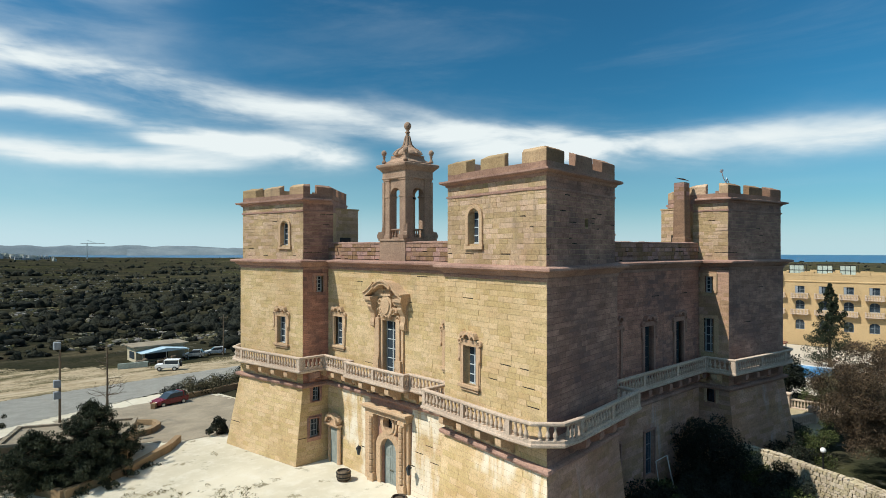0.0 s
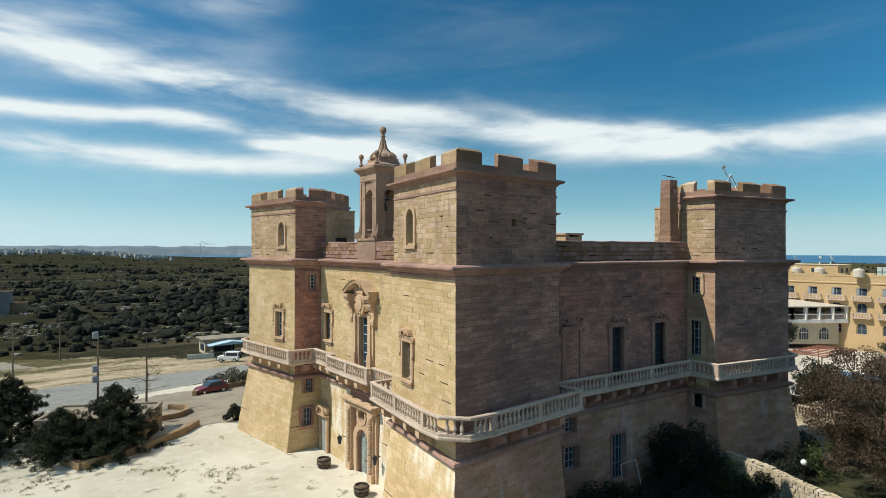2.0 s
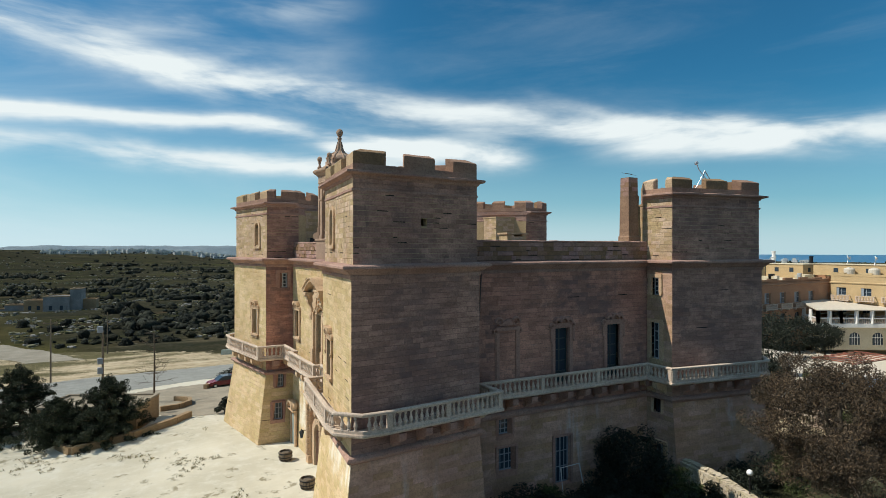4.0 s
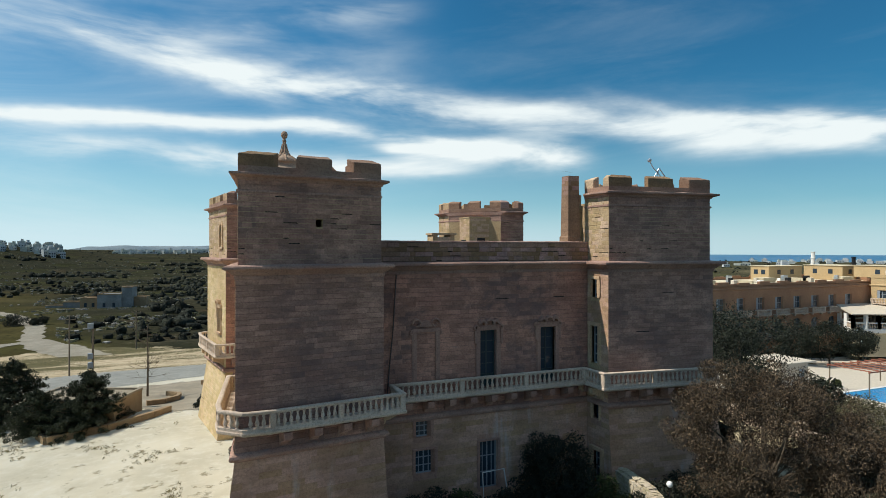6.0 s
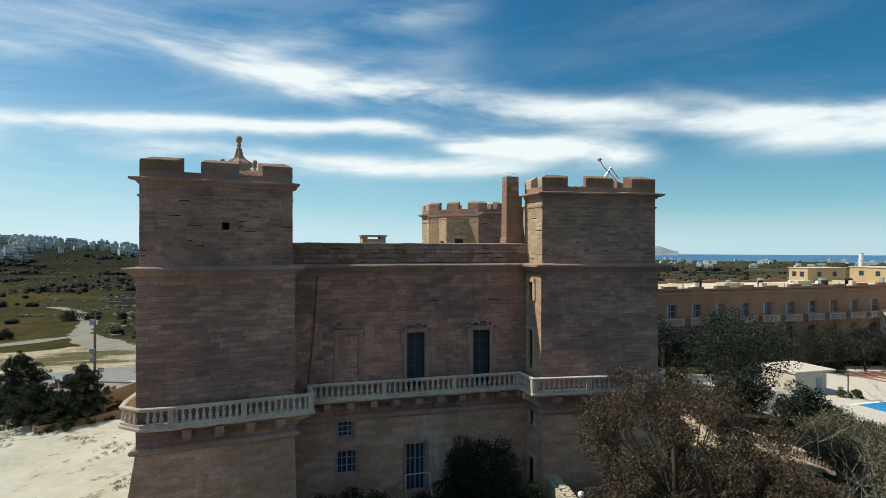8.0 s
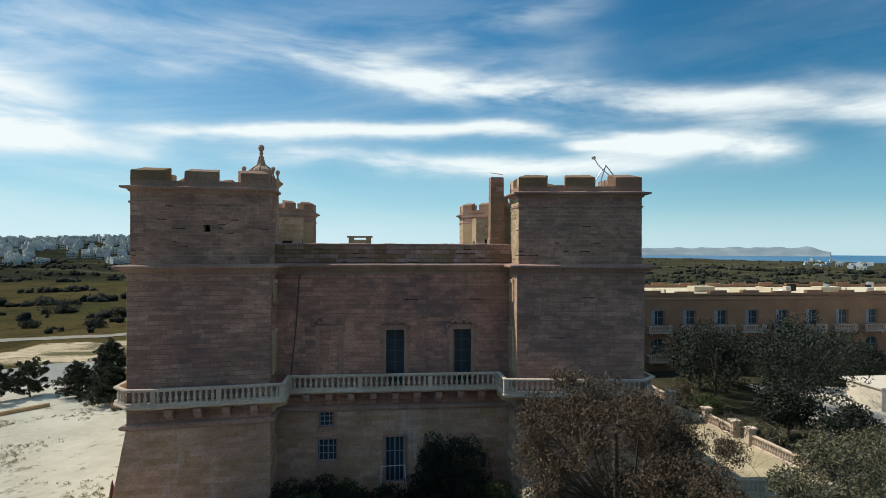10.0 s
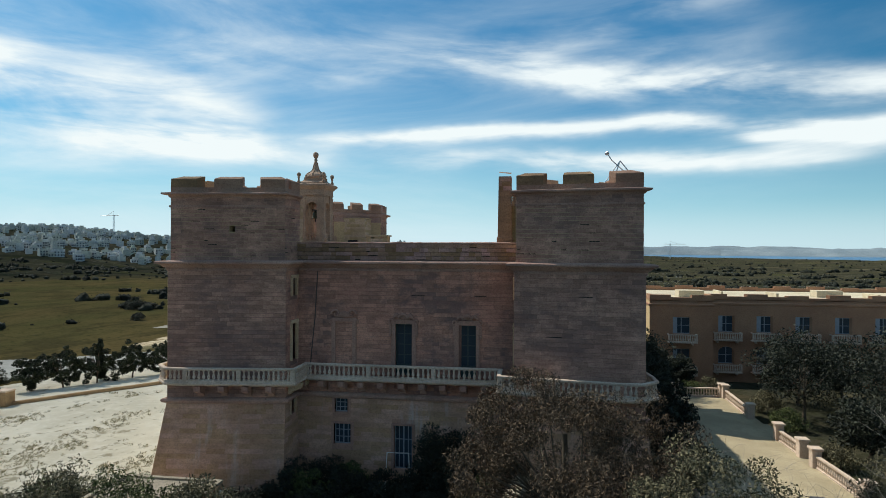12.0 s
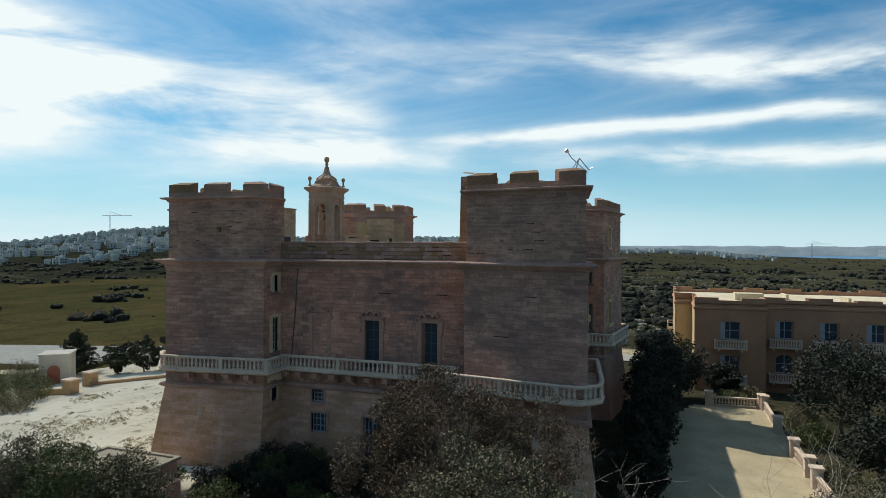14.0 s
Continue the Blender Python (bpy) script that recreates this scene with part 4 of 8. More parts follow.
def sash(w, h, cols, rows, deep, m, bar=0.06, edge=0.09):
    bm = bmesh.new()
    box(bm, -w / 2, -w / 2 + edge, deep, deep + 0.07, 0, h, m)
    box(bm, w / 2 - edge, w / 2, deep, deep + 0.07, 0, h, m)
    box(bm, -w / 2 + edge, w / 2 - edge, deep + 0.002, deep + 0.068, 0, edge, m)
    box(bm, -w / 2 + edge, w / 2 - edge, deep + 0.002, deep + 0.068, h - edge, h, m)
    for c in range(1, cols):
        x = -w / 2 + w * c / cols
        t = bar * (1.6 if cols % 2 == 0 and c == cols // 2 else 1)
        box(bm, x - t / 2, x + t / 2, deep + 0.01, deep + 0.06, edge, h - edge, m)
    for r in range(1, rows):
        z = h * r / rows
        box(bm, -w / 2 + edge, w / 2 - edge, deep + 0.014, deep + 0.056, z - bar / 2, z + bar / 2, m)
    return bm


def surround(w, h, m, edge=0.24, proud=0.09, foot=True):
    bm = bmesh.new()
    box(bm, -w / 2 - edge, -w / 2, -proud, 0.10, 0, h, m)
    box(bm, w / 2, w / 2 + edge, -proud, 0.10, 0, h, m)
    box(bm, -w / 2 - edge - 0.03, w / 2 + edge + 0.03, -proud - 0.02, 0.10, h, h + edge, m)
    box(bm, -w / 2 - edge - 0.07, -w / 2 - edge, -proud * 0.6, 0.06, 0.1, h + 0.1, m)
    box(bm, w / 2 + edge, w / 2 + edge + 0.07, -proud * 0.6, 0.06, 0.1, h + 0.1, m)
    return bm


def opening(side, mid, w, z0, z1, style, group, cols=None, rows=None):
    """A window or door in its opening, with its stone surround."""
    m = side.spot(mid, z0, 0.02)
    h = z1 - z0
    deep = 0.30
    # south openings take the carving with shade put into its colour
    ob = part("door" if "door" in style else "window", surround(w, h, m, 0.24 if style != "grille" else 0.12, 0.09 if style != "grille" else 0.05), M_FRAME_RED if side.n.y < -0.5 else M_FRAME, palace)
    if style == "window":
        bm = bmesh.new()
        box(bm, -w / 2 - 0.35, w / 2 + 0.35, -0.20, 0.12, -0.16, 0.0, m)
        box(bm, -w / 2 - 0.22, w / 2 + 0.22, -0.10, 0.12, -0.34, -0.162, m)
        part("sill", bm, M_FRAME_RED if side.n.y < -0.5 else M_FRAME, ob)
    if style in ("window", "balcony_door", "main_door"):
        bm = bmesh.new()
        big = 1.0 if style != "main_door" else 1.35
        for sgn in (-1, 1):
            horn = [(0.30, 0.46), (0.42, 0.70), (0.60, 0.80), (0.78, 0.76), (0.92, 0.60), (1.0, 0.44), (0.86, 0.40), (0.76, 0.52), (0.62, 0.58), (0.50, 0.52), (0.40, 0.36)]
            extrude(bm, [(sgn * x * (w / 2 + 0.16), h + z * big) for x, z in horn], -0.30, 0.05, m)
            scroll(bm, sgn * (w / 2 + 0.30), h + 0.16, 0.2 * big, m, 0.16, -sgn)
            box(bm, sgn * (w / 2 + 0.34) - 0.08, sgn * (w / 2 + 0.34) + 0.08, -0.13, 0.05, h - 0.72, h - 0.02, m)
            lathe(bm, [(0.02, -0.16), (0.09, -0.06), (0.10, 0.05), (0.03, 0.14)], m @ Matrix.Translation((sgn * (w / 2 + 0.34), -0.10, h - 0.82)), 8)
        extrude(bm, arc(0, h + 0.40 * big, 0.40 * big, 8, 172, 12) + arc(0, h + 0.40 * big, 0.27 * big, 172, 8, 12), -0.34, 0.05, m)
        extrude(bm, arc(0, h + 0.40 * big, 0.27 * big, 0, 180, 10), -0.08, 0.05, m)
        for q in range(5):
            a = radians(18 + 36 * q)
            tube(bm, [m @ Vector((0.05 * math.cos(a), -0.09, h + 0.40 * big + 0.05 * math.sin(a))), m @ Vector((0.25 * big * math.cos(a), -0.14, h + 0.40 * big + 0.25 * big * math.sin(a)))], 0.03, 0.05, 5)
        box(bm, -w / 2 - 0.1, w / 2 + 0.1, -0.12, 0.05, h + 0.24, h + 0.34, m)
        part("pediment", bm, M_FRAME_RED if side.n.y < -0.5 else M_FRAME, ob, "carved scroll and shell pediment")
    if "door" in style:
        cols, rows = 2, 5
        frame_mat = M_WOOD_DARK
    elif style == "grille":
        cols, rows = 3 if w < 1.2 else 4, 3
        frame_mat = M_GREY_PAINT if side.n.y < -0.9 else M_IRON
    else:
        cols, rows, frame_mat = 2 if w < 1 else 2, 4, M_WOOD_BLUE
    if style == "main_door":
        frame_mat, rows = M_WOOD_BLUE, 6
    part("sash", sash(w, h, cols, rows, deep, m), frame_mat, ob, "painted glazing bars")
    bm = bmesh.new()
    box(bm, -w / 2 + 0.01, w / 2 - 0.01, deep + 0.03, deep + 0.04, 0.01, h - 0.01, m)
    part("pane", bm, M_GLASS, ob)
    if style == "balcony_door":
        bm = bmesh.new()
        for sgn in (-1, 1):
            box(bm, sgn * w / 4 - w / 4 + 0.03, sgn * w / 4 + w / 4 - 0.03, deep - 0.03, deep + 0.02, 0.05, h * 0.22, m)
        part("door_panel", bm, M_WOOD_DARK, ob)
    return ob


for o in OPENINGS:
    opening(UPPER[o[0]], *o[1:], "")
for o in LOW_OPENINGS:
    opening(LOWER[o[0]], *o[1:], "")

# the blind window on the south front, with its bricked-up door
m = UPPER[SOUTH].spot(along(SOUTH, -4.5, -12.8), 7.75, 0.02)
blind = part("blind_window", surround(1.3, 3.95, m), M_FRAME_RED, palace, "walled-up window with worn carved surround")
bm = bmesh.new()
for sgn in (-1, 1):
    scroll(bm, sgn * 0.62, 4.5, 0.34, m, 0.16, sgn)
    scroll(bm, sgn * 0.95, 3.9, 0.2, m, 0.12, -sgn)
extrude(bm, arc(0, 4.3, 0.4, 0, 180, 10), -0.12, 0.05, m)
part("pediment", bm, M_FRAME_RED, blind)

# arched turret windows
for k in range(4):
    plan = [turn90(p, k) for p in TURRET]
    i = TURRET_WINDOW[k]
    side = Side(plan, plan, i, Z_T0, Z_T1)
    mid = side.wide - 5.6 if i == 1 else 5.9
    m = side.spot(mid, 17.35, 0.02)
    bm = bmesh.new()
    w, h = 1.0, 1.85
    ring = arc(0, h - 0.36, 0.5, 0, 180, 10)
    outer = [(x * 1.5, (z - h + 0.36) * 1.42 + h - 0.36) for x, z in ring]
    for p in range(10):
        extrude(bm, [ring[p], ring[p + 1], outer[p + 1], outer[p]], -0.10, 0.3, m)
    for sgn in (-1, 1):
        box(bm, min(sgn * 0.5, sgn * 0.75), max(sgn * 0.5, sgn * 0.75), -0.10, 0.3, -0.1, h - 0.36, m)
        box(bm, min(sgn * 0.6, sgn * 0.82), max(sgn * 0.6, sgn * 0.82), -0.12, 0.05, -0.3, 0.0, m)
        spandrel = [(sgn * 0.5, h - 0.36), (sgn * 0.5, h + 0.02)] + [(x, z) for x, z in (arc(0, h - 0.36, 0.5, 90, 180, 5) if sgn < 0 else arc(0, h - 0.36, 0.5, 90, 0, 5))]
        extrude(bm, spandrel, 0.02, 0.28, m)
    box(bm, -0.82, 0.82, -0.14, 0.1, -0.32, -0.12, m)
    ob = part("window", bm, M_FRAME, palace, "arched turret window with a moulded stone frame")
    part("sash", sash(w, h, 2, 4, 0.30, m), M_WOOD_BLUE, ob, "pale blue glazing bars")
    bm = bmesh.new()
    box(bm, -0.49, 0.49, 0.33, 0.34, 0.01, h - 0.01, m)
    part("pane", bm, M_GLASS, ob)

# ---- the balcony round all sides ----
BALCONY = []
for k in range(4):
    q = [turn90(p, k) for p in QUARTER]
    s, a, b = Vector(q[2]), Vector(q[1]), Vector(q[3])
    to_a, to_b = (a - s).normalized(), (b - s).normalized()
    bow = [s + to_a * 1.5, s + to_a * 0.62 + to_b * 0.12, s + to_a * 0.12 + to_b * 0.62, s + to_b * 1.5]
    BALCONY += [q[0], q[1], *(tuple(p) for p in bow), q[3], q[4]]
# the west front's balcony stands forward over the portal
BALCONY += [(-12.8, 2.45), (-13.3, 2.45), (-13.3, -2.1), (-12.8, -2.1)]
Z_BAL = 7.72
bm = bmesh.new()
moulding(bm, BALCONY, [(-0.2, 7.40), (0.85, 7.40), (0.95, 7.46), (1.18, 7.52), (1.24, 7.58), (1.24, 7.68), (1.20, 7.72), (-0.2, 7.74)])
balcony = part("balcony", bm, M_BALUSTER, palace, "continuous stone balcony on corbels with a turned balustrade")
bm = bmesh.new()
moulding(bm, WALL, [(-0.05, 6.02), (0.10, 6.06), (0.24, 6.14), (0.30, 6.26), (0.24, 6.38), (0.10, 6.44), (-0.05, 6.46)], True)
part("cordon", bm, M_CORNICE, balcony, "rounded string course below the corbels")
bm = bmesh.new()
moulding(bm, BALCONY, [(0.98, 7.722), (1.18, 7.722), (1.18, 7.86), (0.98, 7.86)])
part("plinth_rail", bm, M_BALUSTER, balcony)
bm = bmesh.new()
moulding(bm, BALCONY, [(0.99, 8.56), (1.17, 8.56), (1.22, 8.62), (1.22, 8.70), (1.16, 8.74), (1.0, 8.74), (0.94, 8.70), (0.94, 8.62)])
part("top_rail", bm, M_BALUSTER, balcony)
bm = bmesh.new()
lathe(bm, [(0.10, 0.0), (0.10, 0.06), (0.06, 0.08), (0.085, 0.14), (0.118, 0.23), (0.10, 0.32), (0.06, 0.45), (0.052, 0.56), (0.085, 0.60), (0.06, 0.63), (0.10, 0.65), (0.10, 0.70)], None, 8)
baluster_mesh = bpy.data.meshes.new("baluster")
bmesh.ops.recalc_face_normals(bm, faces=bm.faces[:])
bm.to_mesh(baluster_mesh)
bm.free()
bm = bmesh.new()
box(bm, -0.15, 0.15, -0.11, 0.11, 0, 0.72, None, 0.012)
post_mesh = bpy.data.meshes.new("post")
bmesh.ops.recalc_face_normals(bm, faces=bm.faces[:])
bm.to_mesh(post_mesh)
bm.free()
bm = bmesh.new()
extrude(bm, [(0, 0), (0.30, 0.0), (0.40, 0.10), (0.44, 0.24), (0.72, 0.28), (0.86, 0.36), (1.06, 0.42), (1.10, 0.54), (1.10, 0.82), (0, 0.82)], -0.22, 0.22)
corbel_mesh = bpy.data.meshes.new("corbel")
bmesh.ops.recalc_face_normals(bm, faces=bm.faces[:])
bm.to_mesh(corbel_mesh)
bm.free()
# corbels on the south side use the shade-toned carving too
corbel_mesh_red = corbel_mesh.copy()
corbel_mesh_red.materials.append(M_FRAME_RED)
rail_line = offset(BALCONY, 1.08)
corbel_line = offset(BALCONY, 0.0)
count = len(BALCONY)
for i in range(count):
    a, b = Vector((*rail_line[i], Z_BAL + 0.14)), Vector((*rail_line[(i + 1) % count], Z_BAL + 0.14))
    d = b - a
    length = d.length
    if length < 0.35:
        continue
    d.normalize()
    turned = math.degrees(math.atan2(d.y, d.x))
    bays = max(1, round(length / 4.4))
    for p in range(bays + 1 if length > 2 else 0):
        u = min(length - 0.1, max(0.1, length * p / bays))
        ob = mesh_object("post", post_mesh, M_BALUSTER, balcony)
        ob.matrix_basis = pose(*(a + d * u), 0, 0, turned)
    for p in range(bays):
        u0, u1 = length * p / bays + 0.2, length * (p + 1) / bays - 0.2
        k = max(1, round((u1 - u0) / 0.35))
        for q in range(k):
            ob = mesh_object("baluster", baluster_mesh, M_BALUSTER, balcony)
            ob.matrix_basis = pose(*(a + d * (u0 + (u1 - u0) * (q + 0.5) / k)), 0, 0, turned)
    # corbels under the slab
    a, b = Vector((*corbel_line[i], 6.60)), Vector((*corbel_line[(i + 1) % count], 6.60))
    d = b - a
    length = d.length
    if length < 1.2:
        continue
    d.normalize()
    turned = math.degrees(math.atan2(-d.x, d.y))
    k = max(1, round(length / 1.5))
    for p in range(k):
        ob = mesh_object("corbel", corbel_mesh if d.x < 0.6 else corbel_mesh_red, M_FRAME, balcony)
        ob.matrix_basis = pose(*(a + d * length * (p + 0.5) / k), 0, 0, turned)

# the blocks nearest to the camera, each an object of its own
bm = bmesh.new()
for x, z, y in ((-0.497, -0.45, 0), (0.497, -0.45, 0), (0.497, 0.45, 0), (-0.497, 0.45, 0), (-0.490, -0.42, -1), (0.490, -0.42, -1), (0.490, 0.42, -1), (-0.490, 0.42, -1)):
    bm.verts.new((x, y, z))
bm.verts.ensure_lookup_table()
for f in ((4, 5, 6, 7), (0, 1, 5, 4), (1, 2, 6, 5), (2, 3, 7, 6), (3, 0, 4, 7)):
    bm.faces.new([bm.verts[q] for q in f])
stone_mesh = bpy.data.meshes.new("stone_block")
bm.to_mesh(stone_mesh)
bm.free()
side = UPPER[A_FACE_2]
for u0, u1, z0, z1, proud in courses(side, [], 0.30, 0.55, 1.3, z0=6.45, seed=2, ruin=0.02):
    ob = mesh_object("stone_block", stone_mesh, M_BLOCK_ONE, walls["wall", A_FACE_2])
    ob.matrix_basis = side.spot((u0 + u1) / 2, (z0 + z1) / 2) @ Matrix.Diagonal((u1 - u0, proud, z1 - z0, 1))

# ---- the belfry on the west parapet ----
BX, BY, BZ = -11.45, -0.1, 16.2
belfry = thing("belfry", "open limestone bell tower with ogee dome and ball finials", "belfry", (BX, BY, BZ))


def bpart(name, bm, mat=None, label="", parent=None, smooth_=False):
    return part(name, bm, mat or M_BELFRY, parent or belfry, label, smooth_)


bm = bmesh.new()
box(bm, -1.45, 1.45, -1.45, 1.45, 0, 1.55, None, 0.02)
box(bm, -1.53, 1.53, -1.53, 1.53, 1.42, 1.58, None, 0.02)
base = bpart("base", bm)
for sx in (-1, 1):
    for sy in (-1, 1):
        bm = bmesh.new()
        cx, cy = sx * 0.90, sy * 0.90
        box(bm, cx - 0.34, cx + 0.34, cy - 0.34, cy + 0.34, 1.58, 5.9, None, 0.02)
        box(bm, cx - 0.40, cx + 0.40, cy - 0.40, cy + 0.40, 1.582, 1.9, None, 0.02)
        box(bm, cx - 0.39, cx + 0.39, cy - 0.39, cy + 0.39, 4.55, 4.68, None, 0.02)
        box(bm, cx - 0.38, cx + 0.38, cy - 0.38, cy + 0.38, 5.75, 5.9, None, 0.02)
        box(bm, cx - 0.12 + sx * 0.29, cx + 0.12 + sx * 0.29, cy - 0.12 + sy * 0.29, cy + 0.12 + sy * 0.29, 1.9, 5.7)
        bpart("pier", bm)
        # scroll buttress at each corner
        bm = bmesh.new()
        outline = [(0.25, 1.58), (1.30, 1.58), (1.36, 1.8), (1.26, 2.05), (1.02, 2.1), (0.98, 2.3), (0.94, 2.6), (0.82, 2.95), (0.62, 3.12), (0.25, 3.12)]
        extrude(bm, outline, -0.14, 0.14, Matrix.Translation((sx * 0.62, sy * 0.62, 0)) @ Matrix.Rotation(math.atan2(sy, sx), 4, "Z"))
        bpart("scroll_buttress", bm)
        bm = bmesh.new()
        lathe(bm, [(0.17, 7.1), (0.17, 7.2), (0.09, 7.3), (0.08, 7.5), (0.14, 7.56), (0.08, 7.62), (0.16, 7.7), (0.2, 7.84), (0.16, 7.98), (0.03, 8.06)], Matrix.Translation((sx * 1.22, sy * 1.22, 0)), 12)
        bpart("ball_finial", bm, smooth_=True)
for k in range(4):
    m = Matrix.Rotation(k * math.pi / 2, 4, "Z")
    bm = bmesh.new()
    ring = arc(0, 4.68, 0.57, 0, 180, 12)
    extrude(bm, ring + [(-0.57, 5.88), (0.57, 5.88)], -1.16, -0.80, m)
    bpart("arch", bm)
    bm = bmesh.new()
    box(bm, -0.7, 0.7, -1.08, -0.9, 1.6, 1.68, m)
    box(bm, -0.7, 0.7, -1.09, -0.89, 2.2, 2.3, m)
    rail = bpart("rail", bm)
    for p in range(4):
        bm = bmesh.new()
        lathe(bm, [(0.06, 1.68), (0.085, 1.82), (0.045, 2.02), (0.045, 2.12), (0.07, 2.2)], m @ Matrix.Translation((-0.51 + 0.34 * p, -0.99, 0)), 8)
        bpart("baluster", bm, parent=rail)
square = [(-1.28, -1.28), (1.28, -1.28), (1.28, 1.28), (-1.28, 1.28)]
bm = bmesh.new()
moulding(bm, square, [(-0.4, 5.88), (0.02, 5.88), (0.05, 5.95), (0.02, 6.02), (0.02, 6.42), (0.10, 6.5), (0.20, 6.62), (0.33, 6.74), (0.36, 6.82), (0.36, 6.92), (0.28, 6.98), (-0.4, 7.06)])
bpart("cornice", bm)
bm = bmesh.new()
moulding(bm, square, [(-0.05, 7.0), (-0.05, 7.1), (-0.35, 7.3), (-0.42, 7.42), (-0.42, 7.62)], False)
bm.faces.new([bm.verts.new((x, y, 7.62)) for x, y in offset(square, -0.42)])
bpart("attic", bm)
bm = bmesh.new()
dome = [(1.0, 7.6), (1.02, 7.72), (0.92, 7.9), (0.72, 8.06), (0.46, 8.22), (0.30, 8.45), (0.22, 8.75), (0.15, 9.1), (0.13, 9.3), (0.20, 9.36), (0.14, 9.42), (0.12, 9.52), (0.2, 9.62), (0.265, 9.8), (0.25, 9.95), (0.16, 10.08), (0.03, 10.14)]
lathe(bm, dome, None, 24)
bpart("dome", bm, smooth_=True, label="ribbed ogee dome with a stone ball on top")
for k in range(8):
    bm = bmesh.new()
    a = math.pi / 4 * k
    tube(bm, [((r + 0.02) * math.cos(a), (r + 0.02) * math.sin(a), z) for r, z in dome[1:8]], 0.09, 0.03, 6)
    bpart("rib", bm)
bm = bmesh.new()
lathe(bm, [(0.40, 3.72), (0.38, 3.78), (0.30, 3.95), (0.26, 4.2), (0.22, 4.36), (0.10, 4.44), (0.03, 4.46)], None, 16)
bell = bpart("bell", bm, M_BRONZE, "dark bronze bell", smooth_=True)
bm = bmesh.new()
box(bm, -0.06, 0.06, -0.85, 0.85, 4.46, 4.58)
tube(bm, [(0, 0, 3.4), (0, 0, 3.8)], 0.05)
bpart("yoke", bm, M_IRON, parent=bell)

# ---- things on the roof ----
bm = bmesh.new()
prof = [(0.04, 16.2), (0.04, 17.9), (-0.02, 18.0), (-0.08, 22.35)]
stack = [(6.76, -12.40), (7.82, -12.40), (7.82, -11.40), (6.76, -11.40)]
moulding(bm, stack, prof, False)
bm.faces.new([bm.verts.new((x, y, z)) for (x, y), z in zip(offset(stack, -0.08), (22.62, 22.5, 22.7, 22.78))])
chim = part("chimney", bm, M_PARAPET, None)
tagged(chim, "tall weathered limestone chimney stack beside the turret", "chimney")
bm = bmesh.new()
for z0, z1, x1 in ((16.2, 18.6, 8.3), (18.6, 20.2, 8.25), (20.2, 21.0, 8.1)):
    box(bm, 7.80, x1, -12.1, -11.3, z0, z1)
part("buttress", weather(bm, 0.4, 0.05), M_TURRET, chim, "stepped broken masonry tying the stack to the turret")
block_mesh("ashlar", [(Side(offset(stack, -0.08), offset(stack, -0.08), i, 18.0, 22.3), courses(Side(offset(stack, -0.08), offset(stack, -0.08), i, 18.0, 22.3), [], 0.32, 0.3, 0.8, seed=300 + i)) for i in range(4)], M_PARAPET, chim)
bm = bmesh.new()
for x0, x1, y0, y1, z0, z1 in ((-3.3, -2.95, -11.2, -10.2, 16.2, 18.0), (-2.05, -1.7, -11.2, -10.2, 16.2, 18.0), (-2.95, -2.05, -11.2, -10.2, 16.2, 17.85), (-3.4, -1.6, -11.3, -10.1, 18.0, 18.12)):
    box(bm, x0, x1, y0, y1, z0, z1)
tagged(part("roof_vent", bm, M_TURRET), "small stone roof vent box with a flat cap", "vent")

antenna = thing("antenna_dish", "bent grey metal satellite antenna frame on the turret", "antenna", (15.0, -12.2, 21.05))
bm = bmesh.new()
tube(bm, [(0, 0, 0), (0.0, 0.0, 1.2), (0.35, 0, 2.3)], 0.045)
tube(bm, [(-1.0, 0.1, 0.3), (0.35, 0, 2.3)], 0.035)
tube(bm, [(0.35, 0, 2.3), (1.0, -0.1, 1.45), (1.25, -0.1, 1.6)], 0.04)
part("mast", bm, M_STEEL, antenna)
bm = bmesh.new()
tube(bm, [(0.9, 0, 1.3), (-0.2, 0.1, 2.35), (-0.45, 0.1, 2.75)], 0.035)
part("arm", bm, M_STEEL, antenna)
bm = bmesh.new()
lathe(bm, [(0.06, -0.12), (0.13, -0.07), (0.14, 0.12), (0.10, 0.14)], pose(-0.55, 0.1, 2.85, 0, 55, 0), 12)
part("receiver", bm, M_STEEL, antenna)
bm = bmesh.new()
lathe(bm, [(0.02, -0.09), (0.2, -0.04), (0.32, 0.05), (0.31, 0.07), (0.18, -0.01), (0.02, -0.06)], pose(0.5, -0.5, 1.0, 60, 20, 0), 16)
part("dish", bm, M_WHITE, antenna)
antenna.scale = (1.0, 1.0, 1.0)

# ---- the portal and the balcony door of the west front ----
pm = UPPER[WEST].spot(DOOR_MID, 0.0, 0.0)
portal = thing("portal", "carved limestone entrance portal with columns and a round window", "portal")
FRONT = -0.16
